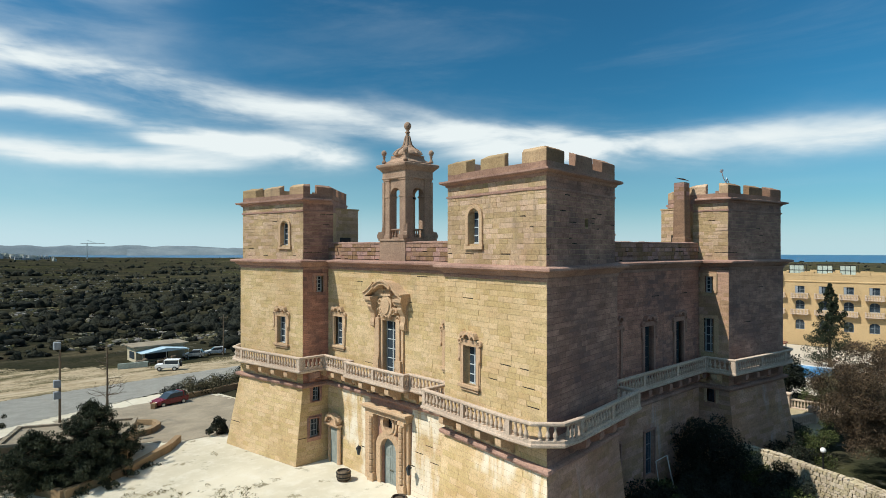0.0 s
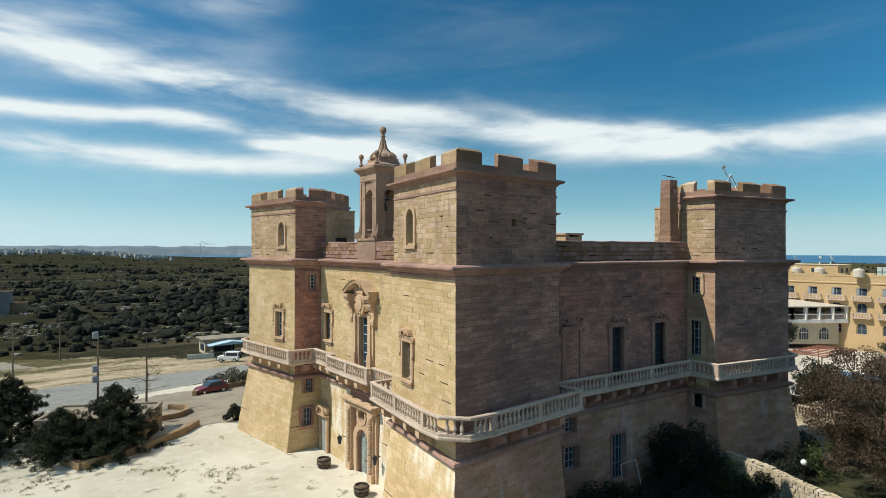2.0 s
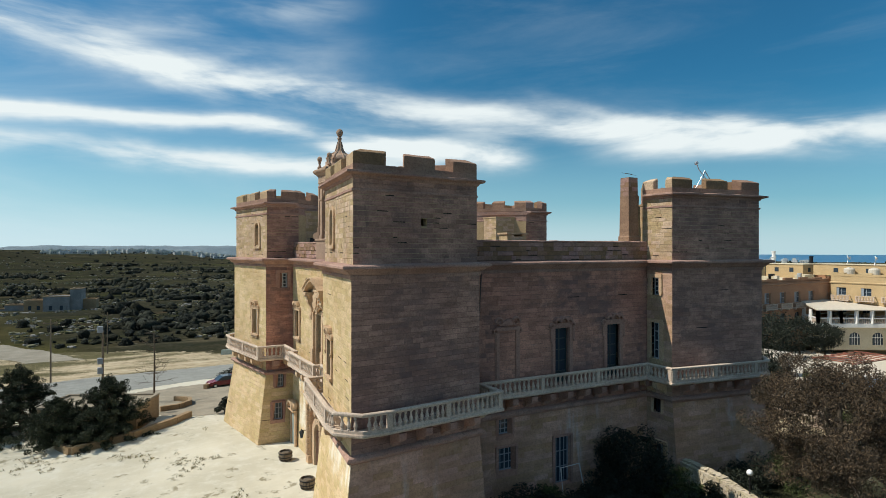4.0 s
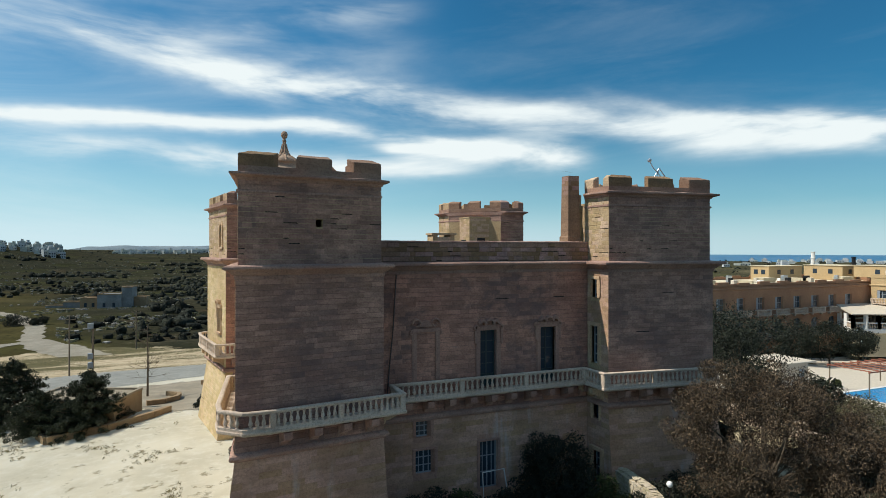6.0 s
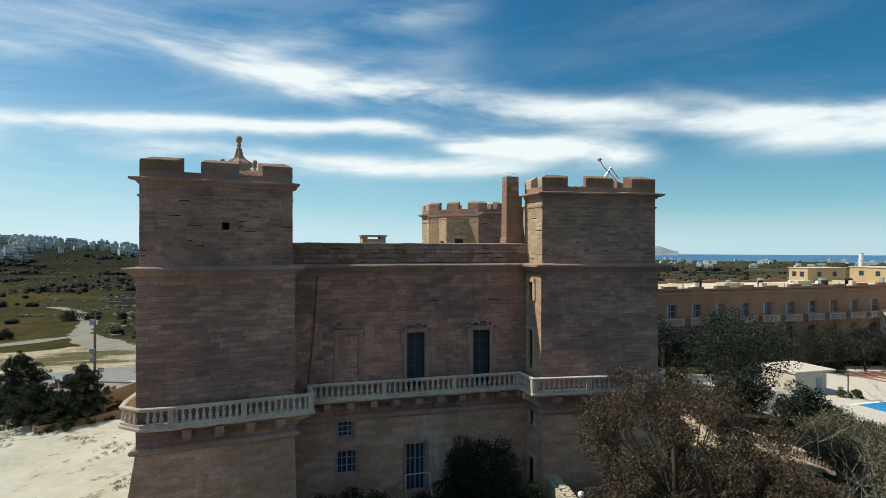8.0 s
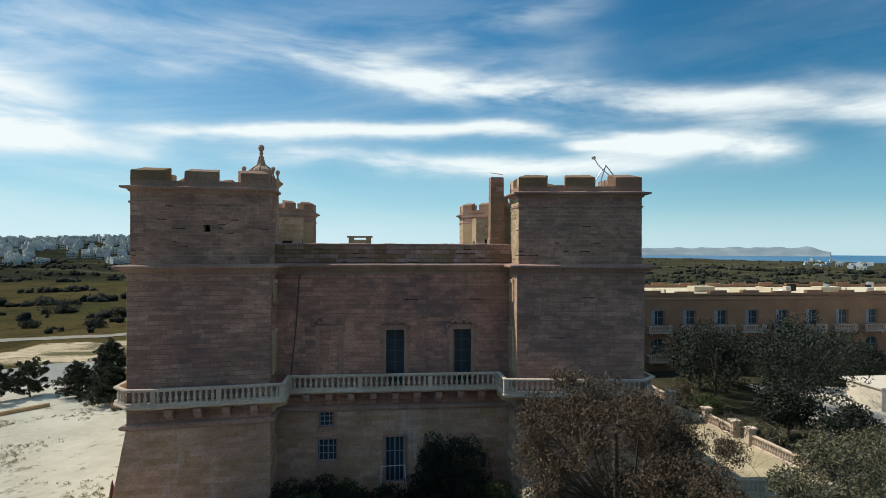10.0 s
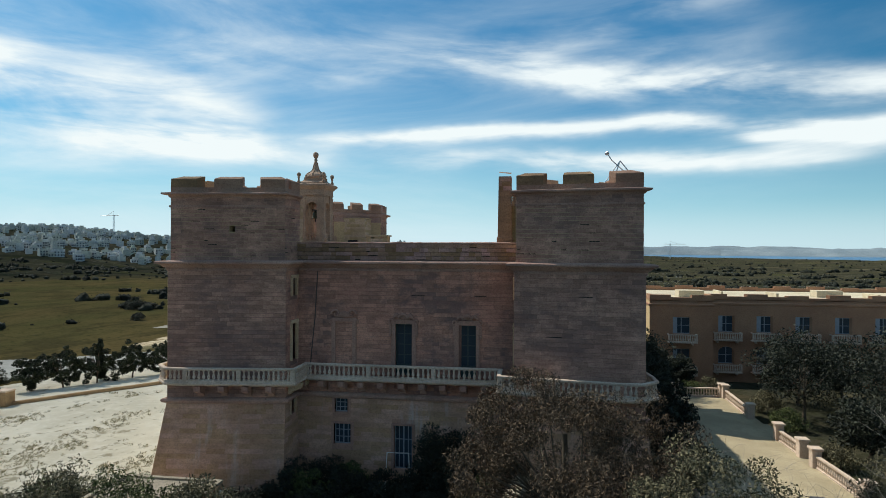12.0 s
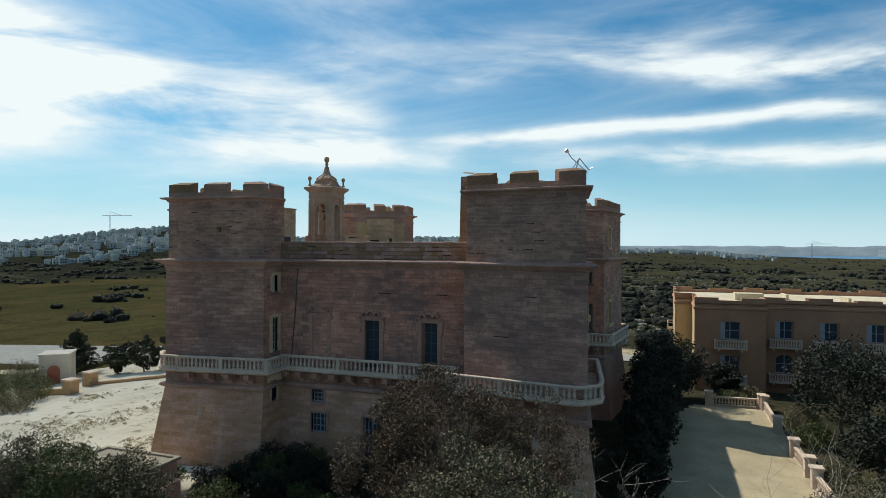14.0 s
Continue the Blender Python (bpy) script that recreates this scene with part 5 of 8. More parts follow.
for sgn in (-1, 1):
    bm = bmesh.new()
    cx = sgn * 1.75
    box(bm, cx - 0.34, cx + 0.34, FRONT - 0.42, 0.05, 0.0, 0.75, pm)
    box(bm, cx - 0.27, cx + 0.27, FRONT - 0.30, 0.05, 0.75, 5.1, pm)
    box(bm, cx - 0.36, cx + 0.36, FRONT - 0.42, 0.05, 4.85, 5.1, pm)
    part("pilaster", bm, M_FRAME, portal)
    for p in range(9):
        bm = bmesh.new()
        lathe(bm, [(0.17, 0), (0.2, 0.06), (0.2, 0.36), (0.17, 0.42)], pm @ Matrix.Translation((cx - sgn * 0.02, FRONT - 0.34, 0.82 + p * 0.445)), 10)
        part("column_drum", bm, M_FRAME, portal)
    bm = bmesh.new()
    box(bm, cx - 0.5 + sgn * 0.42, cx + 0.12 + sgn * 0.42, -0.30, 0.05, 0.0, 5.0, pm)
    part("side_pilaster", bm, M_FRAME, portal)
bm = bmesh.new()
box(bm, -2.35, 2.35, FRONT - 0.40, 0.05, 5.1, 5.38, pm)
box(bm, -2.45, 2.45, FRONT - 0.55, 0.05, 5.38, 5.52, pm)
box(bm, -2.55, 2.55, FRONT - 0.68, 0.05, 5.52, 5.68, pm)
part("entablature", bm, M_FRAME, portal)
for sgn in (-1, 1):
    bm = bmesh.new()
    box(bm, sgn * 1.18 - 0.28, sgn * 1.18 + 0.28, FRONT - 0.10, 0.06, 0, DOOR_SPRING, pm)
    part("jamb", bm, M_FRAME, portal)
ring = arc(0, DOOR_SPRING, 0.9, 0, 180, 14)
for p in range(14):
    bm = bmesh.new()
    (x0, z0), (x1, z1) = ring[p], ring[p + 1]
    extrude(bm, [(x0, z0), (x1, z1), (x1 * 1.62, DOOR_SPRING + (z1 - DOOR_SPRING) * 1.55), (x0 * 1.62, DOOR_SPRING + (z0 - DOOR_SPRING) * 1.55)], FRONT - 0.10 - 0.012 * (p % 2), 0.30, pm)
    part("voussoir", bm, M_FRAME, portal)
bm = bmesh.new()
for r0, r1, o in ((0.52, 0.72, 0.16), (0.72, 0.95, 0.08)):
    for p in range(20):
        a, b = arc(0, OCULUS_Z, 1, 0, 360, 20)[p], arc(0, OCULUS_Z, 1, 0, 360, 20)[p + 1]
        quad = [(a[0] * r0, OCULUS_Z + (a[1] - OCULUS_Z) * r0), (b[0] * r0, OCULUS_Z + (b[1] - OCULUS_Z) * r0), (b[0] * r1, OCULUS_Z + (b[1] - OCULUS_Z) * r1), (a[0] * r1, OCULUS_Z + (a[1] - OCULUS_Z) * r1)]
        extrude(bm, quad, FRONT - o, 0.2, pm)
oculus = part("oculus", bm, M_FRAME, portal, "round window with a carved stone ring")
bm = bmesh.new()
lathe(bm, [(0.56, 0.0), (0.56, 0.02)], pm @ pose(0, 0.32, OCULUS_Z, 90, 0, 0), 20)
part("pane", bm, M_GLASS, oculus)
bm = bmesh.new()
for p in range(3):
    tube(bm, [pm @ Vector((-0.3 + 0.3 * p, 0.1, OCULUS_Z - 0.52)), pm @ Vector((-0.3 + 0.3 * p, 0.1, OCULUS_Z + 0.52))], 0.018)
    tube(bm, [pm @ Vector((-0.52, 0.1, OCULUS_Z - 0.3 + 0.3 * p)), pm @ Vector((0.52, 0.1, OCULUS_Z - 0.3 + 0.3 * p))], 0.018)
part("grille", bm, M_IRON, oculus)
front_door = thing("entrance_door", "faded blue-grey wooden double door in a round arch", "door")
for sgn in (-1, 1):
    bm = bmesh.new()
    outline = [(0.015 * sgn, 0.06), (0.865 * sgn, 0.06), (0.865 * sgn, DOOR_SPRING)] + [(sgn * x, z) for x, z in arc(0, DOOR_SPRING, 0.865, 0, 89, 8)]
    extrude(bm, outline, 0.12, 0.18, pm @ (Matrix.Identity(4) if sgn < 0 else pose(0, 0, 0)))
    for z0, z1 in ((0.25, 1.05), (1.2, 2.0), (2.15, 2.75)):
        box(bm, sgn * 0.44 - 0.28, sgn * 0.44 + 0.28, 0.09, 0.13, z0, z1, pm, 0.02)
    leaf_ = part("door_leaf", bm, M_DOOR, front_door)
    bm = bmesh.new()
    lathe(bm, [(0.05, 0), (0.06, 0.02), (0.03, 0.05)], pm @ pose(sgn * 0.12, 0.08, 1.15, 90, 0, 0), 10)
    part("knob", bm, M_BRONZE, leaf_)

# carved coat of arms and broken pediment over the central balcony door
arms = thing("coat_of_arms", "carved stone coat of arms under a broken curved pediment", "carving")
am = UPPER[WEST].spot(along(WEST, -12.8, 0.1), 11.95, 0.02)
bm = bmesh.new()
shield = arc(0, 1.15, 0.62, 0, 180, 10) + [(-0.55, 0.75), (-0.35, 0.40), (0, 0.22), (0.35, 0.40), (0.55, 0.75)]
extrude(bm, shield, -0.38, 0.05, am)
extrude(bm, [(x * 0.72, 1.0 + (z - 1.0) * 0.72) for x, z in shield], -0.46, -0.3, am)
part("shield", bm, M_FRAME, arms)
bm = bmesh.new()
box(bm, -0.55, 0.55, -0.42, 0.05, 1.75, 1.9, am)
for q in range(5):
    lathe(bm, [(0.09, 0), (0.12, 0.12), (0.07, 0.26), (0.1, 0.34), (0.02, 0.4)], am @ Matrix.Translation((-0.44 + 0.22 * q, -0.25, 1.9)), 8)
part("crown", bm, M_FRAME, arms)
for sgn in (-1, 1):
    # raking side of the pediment, flowing into the round middle
    bm = bmesh.new()
    rake = [(2.2, 1.62), (1.98, 1.68), (1.55, 1.92), (1.18, 2.20), (0.98, 2.34)]
    rise = [(x, z + 0.26) for x, z in rake]
    extrude(bm, [(sgn * x, z) for x, z in rake] + [(sgn * x, z) for x, z in rise[::-1]], -0.78, 0.05, am)
    extrude(bm, [(sgn * x, z + 0.26) for x, z in rake] + [(sgn * x, z + 0.10) for x, z in rise[::-1]], -0.88, 0.05, am)
    box(bm, sgn * 1.72 - 0.44, sgn * 1.72 + 0.44, -0.80, 0.05, 1.42, 1.64, am)
    box(bm, sgn * 1.72 - 0.36, sgn * 1.72 + 0.36, -0.66, 0.05, 1.20, 1.42, am)
    part("pediment_side", bm, M_FRAME, arms)
    bm = bmesh.new()
    console = [(0.0, 1.2), (0.52, 1.2), (0.56, 0.9), (0.42, 0.66), (0.26, 0.40), (0.24, 0.05), (0.34, -0.25), (0.30, -0.5), (0.12, -0.62), (0.0, -0.5)]
    side_turn = am @ Matrix.Translation((sgn * 1.72, 0, 0)) @ Matrix.Rotation(-math.pi / 2, 4, "Z")
    extrude(bm, console, -0.24, 0.24, side_turn)
    box(bm, sgn * 1.72 - 0.30, sgn * 1.72 + 0.30, -0.10, 0.05, -0.55, 1.2, am)
    part("console", bm, M_FRAME, arms, "scrolled console bracket")
    bm = bmesh.new()
    box(bm, sgn * 1.18 - 0.20, sgn * 1.18 + 0.20, -0.26, 0.05, -4.1, 0.10, am)
    box(bm, sgn * 1.52 - 0.12, sgn * 1.52 + 0.12, -0.14, 0.05, -4.1, 0.10, am)
    box(bm, sgn * 1.24 - 0.30, sgn * 1.24 + 0.30, -0.34, 0.05, -4.15, -2.75, am)
    part("pilaster", bm, M_FRAME, arms)
    bm = bmesh.new()
    scroll(bm, sgn * 0.78, 0.62, 0.30, am, 0.34, sgn)
    scroll(bm, sgn * 0.86, 1.25, 0.24, am, 0.30, -sgn)
    for q in range(4):
        lathe(bm, [(0.03, 0), (0.13, 0.08), (0.13, 0.2), (0.03, 0.3)], am @ Matrix.Translation((sgn * (0.66 - 0.10 * q), -0.32, 0.62 - 0.17 * q)), 8)
    part("mantling", bm, M_FRAME, arms)
bm = bmesh.new()
extrude(bm, arc(0, 1.36, 1.42, 46, 134, 14) + arc(0, 1.36, 1.20, 134, 46, 14), -0.80, 0.05, am)
extrude(bm, arc(0, 1.36, 1.50, 46, 134, 14) + arc(0, 1.36, 1.42, 134, 46, 14), -0.90, 0.05, am)
part("pediment_arch", bm, M_FRAME, arms)
bm = bmesh.new()
extrude(bm, [(-2.0, 1.62), (2.0, 1.62), (1.2, 2.2), (0.6, 2.6), (-0.6, 2.6), (-1.2, 2.2)], -0.12, 0.05, am)
part("tympanum", bm, M_FRAME, arms)

# the side door with its scroll hood in the corner of the west front
sm = LOWER[WEST].spot(along(WEST, -12.8, 6.9), 0.0, 0.16)
hood = thing("side_door", "side doorway with a carved stone hood", "door")
bm = surround(1.0, 2.9, sm, 0.25, 0.12)
part("surround", bm, M_FRAME, hood)
bm = bmesh.new()
for sgn in (-1, 1):
    scroll(bm, sgn * 0.55, 3.55, 0.36, sm, 0.3, sgn)
extrude(bm, arc(0, 3.2, 0.85, 10, 170, 12) + arc(0, 3.2, 0.65, 170, 10, 12), -0.45, 0.05, sm)
extrude(bm, arc(0, 3.2, 0.5, 0, 180, 12), -0.2, 0.05, sm)
box(bm, -0.95, 0.95, -0.35, 0.05, 3.12, 3.24, sm)
part("hood", bm, M_FRAME, hood)
bm = bmesh.new()
box(bm, -0.5, 0.5, -0.02, 0.03, 0.0, 2.88, sm)
part("door_leaf", bm, M_DOOR, hood)

# wall lanterns
lantern = thing("wall_lantern", "black iron wall lantern on a bracket", "lantern", group="wall lanterns")
bm = bmesh.new()
tube(bm, [(0, 0, 0), (0, -0.25, 0.15), (0, -0.5, 0.1)], 0.03)
part("bracket", bm, M_IRON, lantern)
bm = bmesh.new()
lathe(bm, [(0.1, -0.45), (0.19, -0.02), (0.19, 0.0)], Matrix.Translation((0, -0.5, 0)), 6)
part("glass", bm, M_GLASS, lantern)
bm = bmesh.new()
lathe(bm, [(0.22, 0), (0.22, 0.04), (0.06, 0.2), (0.02, 0.28)], Matrix.Translation((0, -0.5, 0)), 6)
part("cap", bm, M_IRON, lantern)
lantern.matrix_basis = pm @ Matrix.Translation((-3.0, -0.16, 2.2))
copy_thing(lantern, pm @ Matrix.Translation((2.75, -0.16, 2.2)))


# ---- half-barrel planters ----
def barrel(at, big):
    ob = thing("barrel_planter", "weathered half-barrel planter with iron hoops", "planter", at, "barrel planters")
    prof = [(0.42, 0.0), (0.50, 0.2), (0.54, 0.42), (0.52, 0.62), (0.49, 0.74), (0.45, 0.74), (0.46, 0.62)]
    bm = bmesh.new()
    for q in range(16):
        a = 2 * math.pi * q / 16
        for (r0, z0), (r1, z1) in zip(prof, prof[1:]):
            v = [bm.verts.new((r * math.cos(b), r * math.sin(b), z)) for r, z, b in ((r0, z0, a + 0.02), (r0, z0, a + 0.37), (r1, z1, a + 0.37), (r1, z1, a + 0.02))]
            bm.faces.new(v)
    part("staves", bm, M_BARREL, ob)
    for z, r in ((0.1, 0.475), (0.3, 0.535), (0.58, 0.54)):
        bm = bmesh.new()
        lathe(bm, [(r - 0.02, z), (r + 0.015, z), (r + 0.015, z + 0.06), (r - 0.02, z + 0.06)], None, 24)
        part("hoop", bm, M_IRON, ob)
    bm = bmesh.new()
    lathe(bm, [(0.46, 0.58), (0.46, 0.6), (0.2, 0.66)], None, 16)
    part("soil", bm, M_BARK, ob)
    ob.scale = (big, big, big)
    return ob


barrel((-14.85, 3.1, 0.13), 1.0)
barrel((-14.95, -3.4, 0.13), 1.0)

# drain pipe and cable down the south front
bm = bmesh.new()
s = UPPER[SOUTH]
tube(bm, [s.at(1.55, 15.4, 0.1), s.at(1.35, 12.0, 0.08), s.at(1.1, 9.5, 0.08), s.at(0.95, 7.75, 0.08)], 0.042, 0.042, 6)
tagged(part("drain_pipe", bm, M_PIPE), "thin brown drain pipe down the south wall", "pipe")

bm = bmesh.new()
tube(bm, [(0.85, -14.5, 0.0), (0.62, -14.0, 2.55), (-0.95, -14.0, 2.5), (-1.0, -14.4, 0.0)], 0.045, 0.045, 6)
tagged(part("pipe_frame", bm, M_WHITE), "thin white pipe frame standing by the garden door", "pipe")

# ---- plants ----
M_GUM = leaf("gum_leaves", (0.020, 0.015, 0.010), (0.125, 0.085, 0.050))
M_OLIVE = leaf("olive_leaves", (0.034, 0.034, 0.018), (0.160, 0.142, 0.078))
M_DARK = leaf("dark_leaves", (0.008, 0.011, 0.008), (0.028, 0.034, 0.020))
M_PINE = leaf("pine_needles", (0.009, 0.014, 0.008), (0.034, 0.044, 0.020))
M_GREEN = leaf("green_leaves", (0.022, 0.032, 0.010), (0.095, 0.115, 0.035))


def scrub_leaf():
    """Dense small leaves: green varies by bush, hollow shade and pale tips painted in."""
    m, n, bsdf = material("scrub_leaves")
    at = place(n)
    one = n.add("ShaderNodeNewGeometry").outputs["Random Per Island"]
    tuft, twig = n.noise(at, 1.7, 5, 0.7), n.noise(at, 0.12, 3, 0.6)
    mixed = n.math("ADD", n.math("MULTIPLY", one, 0.3), n.math("MULTIPLY", tuft, 0.7))
    colour = n.mix(n.ramp(mixed, 0.32, 0.74), (0.008, 0.011, 0.009), (0.046, 0.050, 0.036))
    colour = n.mix(n.ramp(twig, 0.52, 0.64, 0.0, 0.55), colour, (0.045, 0.042, 0.020))
    n.put(bsdf.inputs["Base Color"], colour)
    bsdf.inputs["Roughness"].default_value = 0.9
    bsdf.inputs["Specular IOR Level"].default_value = 0.15
    bump(n, bsdf, n.math("ADD", tuft, n.noise(at, 5.0, 4, 0.7)), 1.0, 0.5)
    return m


M_SCRUB = scrub_leaf()
M_TWIG = plain("bare_twigs", (0.30, 0.265, 0.225), 0.85)


def fast_mesh(name, verts, quads):
    """A mesh from arrays of corners and four-sided faces."""
    data = bpy.data.meshes.new(name)
    data.vertices.add(len(verts))
    data.vertices.foreach_set("co", np.asarray(verts, np.float32).ravel())
    data.loops.add(quads.size)
    data.loops.foreach_set("vertex_index", quads.astype(np.int32).ravel())
    data.polygons.add(len(quads))
    data.polygons.foreach_set("loop_start", np.arange(0, quads.size, 4, dtype=np.int32))
    data.update(calc_edges=True)
    return data


def leaves(centres, spread, each, length, width, seed, droop=0.0):
    """Corners and faces of many small folded leaves, clump by clump."""
    rng = np.random.default_rng(seed)
    c = np.repeat(np.asarray(centres, float), each, 0)
    s = np.repeat(np.broadcast_to(np.asarray(spread, float), (len(centres),)), each)[:, None]
    p = rng.normal(size=c.shape)
    p /= np.linalg.norm(p, axis=1, keepdims=True)
    p *= rng.uniform(0.25, 1.0, (len(c), 1)) ** 0.5
    p[:, 2] *= 0.8
    p = c + p * s
    d = rng.normal(size=p.shape)
    d[:, 2] -= droop
    d /= np.linalg.norm(d, axis=1, keepdims=True)
    e = np.cross(d, rng.normal(size=p.shape))
    e /= np.linalg.norm(e, axis=1, keepdims=True) + 1e-9
    size = rng.uniform(0.6, 1.25, (len(p), 1))
    d, e = d * length * size / 2, e * width * size / 2
    verts = np.stack([p - d, p - d * 0.1 + e, p + d, p - d * 0.1 - e], 1).reshape(-1, 3)
    return verts, np.arange(len(verts)).reshape(-1, 4)


def crown_points(rng, count, radius, tall, hollow=0.55, spiky=0.0):
    """Places of the clumps of a crown: an uneven shell with gaps."""
    pts = []
    shift = rng.uniform(0, 100)
    rx, ry = radius if isinstance(radius, tuple) else (radius, radius)
    while len(pts) < count:
        v = Vector((rng.gauss(0, 1), rng.gauss(0, 1), rng.gauss(0, 1))).normalized()
        lump = 0.80 + 0.42 * noise.noise((v.x * 1.6 + shift, v.y * 1.6, v.z * 1.6))
        r = (hollow + (1 - hollow) * rng.random() ** 0.5) * lump
        if noise.noise((v.x * 3 + shift, v.y * 3, v.z * 3 + r * 2)) < -0.32:
            continue
        r *= 1 + spiky * rng.random() ** 3
        pts.append((v.x * r * rx, v.y * r * ry, v.z * r * tall))
    return pts


def tree(name, label, at, radius, tall, mid, mat, bark=None, clumps=90, each=220, size=(0.26, 0.07), clump=1.1, droop=0.3, seed=1, trunk=0.28, category="tree", limbs=9, group="", spiky=0.0):
    """A tree: trunk, limbs and a crown of many leaves. mid is the height of the crown's middle, tall its half height."""
    rng = random.Random(seed)
    x, y = at
    z = height(x, y)
    ob = thing(name, label, category, (x, y, z), group)
    pts = [(px, py, pz + mid) for px, py, pz in crown_points(rng, clumps, radius, tall, spiky=spiky)]
    pts = [p for p in pts if p[2] > 0.15]
    bm = bmesh.new()
    lean = (rng.uniform(-0.4, 0.4), rng.uniform(-0.4, 0.4))
    fork = max(0.4, mid - tall * 0.55)
    tube(bm, [(0, 0, -0.3), (lean[0] * 0.4, lean[1] * 0.4, fork * 0.5), (lean[0], lean[1], fork), (lean[0] * 1.3, lean[1] * 1.3, mid + tall * 0.3)], trunk, trunk * 0.45, 8)
    for q in range(limbs):
        p = Vector(rng.choice(pts))
        start = Vector((lean[0], lean[1], fork * rng.uniform(0.75, 1.1)))
        bend = start.lerp(p, 0.5) + Vector((rng.uniform(-0.4, 0.4), rng.uniform(-0.4, 0.4), rng.uniform(-0.2, 0.5)))
        tube(bm, [start, bend, p], trunk * 0.3, 0.02, 6)
    part("trunk", bm, bark or M_BARK, ob)
    v, f = leaves(pts, [clump * rng.uniform(0.7, 1.2) for _ in pts], each, size[0], size[1], seed, droop)
    mesh_object("crown", fast_mesh("crown", v, f), mat, ob)
    return ob


def bush(name, label, at, radius, tall, mat, seed, clumps=26, each=160, size=(0.2, 0.07), category="bush", group="", lift=0.0):
    return tree(name, label, at, radius, tall, tall * 0.62 + lift, mat, clumps=clumps, each=each, size=size, clump=radius * 0.38, droop=0.0, seed=seed, trunk=0.07, category=category, limbs=5, group=group)


# the garden south and east of the palace
tree("gum_tree", "broad brownish-leaved tree standing beside the palace", (11.2, -25.6), (7.0, 5.4), 4.9, 6.3, M_GUM, clumps=230, each=430, size=(0.17, 0.045), clump=0.8, droop=0.8, seed=3, trunk=0.30, limbs=40)
tree("gum_tree", "smaller brownish tree with drooping leaves in the garden", (12.8, -30.6), 4.4, 3.5, 4.9, M_GUM, clumps=100, each=400, size=(0.17, 0.045), clump=0.8, droop=0.8, seed=4, limbs=20, trunk=0.2)
tree("olive_tree", "grey-green leafy tree top beside the garden path", (15.2, -36.0), 3.1, 3.4, 7.4, M_OLIVE, clumps=90, each=420, size=(0.13, 0.05), clump=0.75, droop=0.2, seed=5, trunk=0.22)
tree("olive_tree", "dense dusty green tree beside the gravel path", (31.8, -17.5), 3.6, 2.4, 2.8, M_OLIVE, clumps=90, each=330, size=(0.22, 0.06), clump=1.0, droop=0.2, seed=6)
bush("bush", "tall very dark green bush against the palace wall", (3.9, -15.7), 2.5, 3.3, M_DARK, 11, 70, 260, lift=0.4)
bush("bush", "dark spiky bush by the south wall", (-4.6, -15.8), 1.9, 1.6, M_DARK, 12, 34, 200)
bush("bush", "dark low bush by the garden door", (-2.2, -16.6), 1.5, 1.3, M_DARK, 13, 24, 180)
bush("bush", "dark leafy shrub below the palace wall", (-7.0, -18.8), 1.6, 1.5, M_DARK, 14, 26, 180)
rng = random.Random(21)
for q, (x, y, r, tall) in enumerate(((-1.5, -19.5, 1.6, 1.2), (2.0, -18.6, 1.4, 1.1), (-4.4, -20.5, 1.5, 1.3), (1.6, -22.0, 1.6, 1.3), (9.6, -19.0, 1.7, 1.4), (12.6, -18.2, 1.8, 1.5), (15.5, -19.4, 2.0, 1.9), (18.2, -16.6, 1.8, 1.5), (-6.6, -16.2, 1.5, 1.7), (-3.2, -15.3, 1.5, 1.5), (-0.6, -16.4, 1.6, 1.5), (1.6, -15.6, 1.4, 1.8), (-5.6, -18.0, 1.8, 1.4), (-2.9, -18.2, 1.9, 1.5), (0.4, -18.2, 1.8, 1.3), (6.4, -17.4, 1.7, 1.5), (7.0, -19.6, 1.4, 1.1), (-8.6, -20.6, 1.7, 1.3), (-6.8, -22.6, 1.8, 1.2), (3.6, -20.6, 1.9, 1.3), (-1.0, -23.0, 1.9, 1.1))):
    bush("shrub", "dark green garden shrub", (x, y), r, tall, M_DARK if q % 3 else M_GREEN, 30 + q, 24, 170, group="garden shrubs")
for q, (x, y, r, tall) in enumerate(((-20.5, -22.5, 2.2, 2.0), (-17.0, -24.0, 2.2, 2.2), (-14.6, -21.8, 1.8, 2.0), (-17.5, -28.0, 2.6, 2.4), (-12.5, -29.6, 2.5, 2.4), (-21.5, -27.5, 2.4, 2.1), (-24.5, -24.5, 2.2, 1.7), (-9.5, -30.5, 2.4, 2.2),
                                        (-15.0, -33.5, 2.6, 2.2), (-5.5, -27.5, 2.2, 1.6), (-3.0, -30.5, 2.4, 1.6), (-22.0, -32.5, 2.6, 1.7), (-11.6, -21.6, 1.4, 1.6))):
    bush("garden_bush", "dusty olive green bush at the edge of the forecourt", (x, y), r, tall, M_OLIVE if q % 2 else M_GREEN, 50 + q, 44, 200, (0.18, 0.055), group="forecourt bushes")
for q, (x, y, r, tall, mid) in enumerate(((-6.3, -29.6, 2.3, 2.6, 3.7), (-9.6, -30.6, 2.6, 3.0, 4.0), (-13.0, -31.8, 2.6, 3.0, 4.1), (-16.5, -33.5, 2.4, 2.6, 3.8))):
    tree("carob_tree", "dusty olive green small tree at the forecourt edge", (x, y), r, tall, mid, M_GREEN if q % 2 else M_OLIVE, clumps=64, each=220, size=(0.20, 0.062), clump=0.75, droop=0.0, seed=240 + q, trunk=0.14, group="small trees")
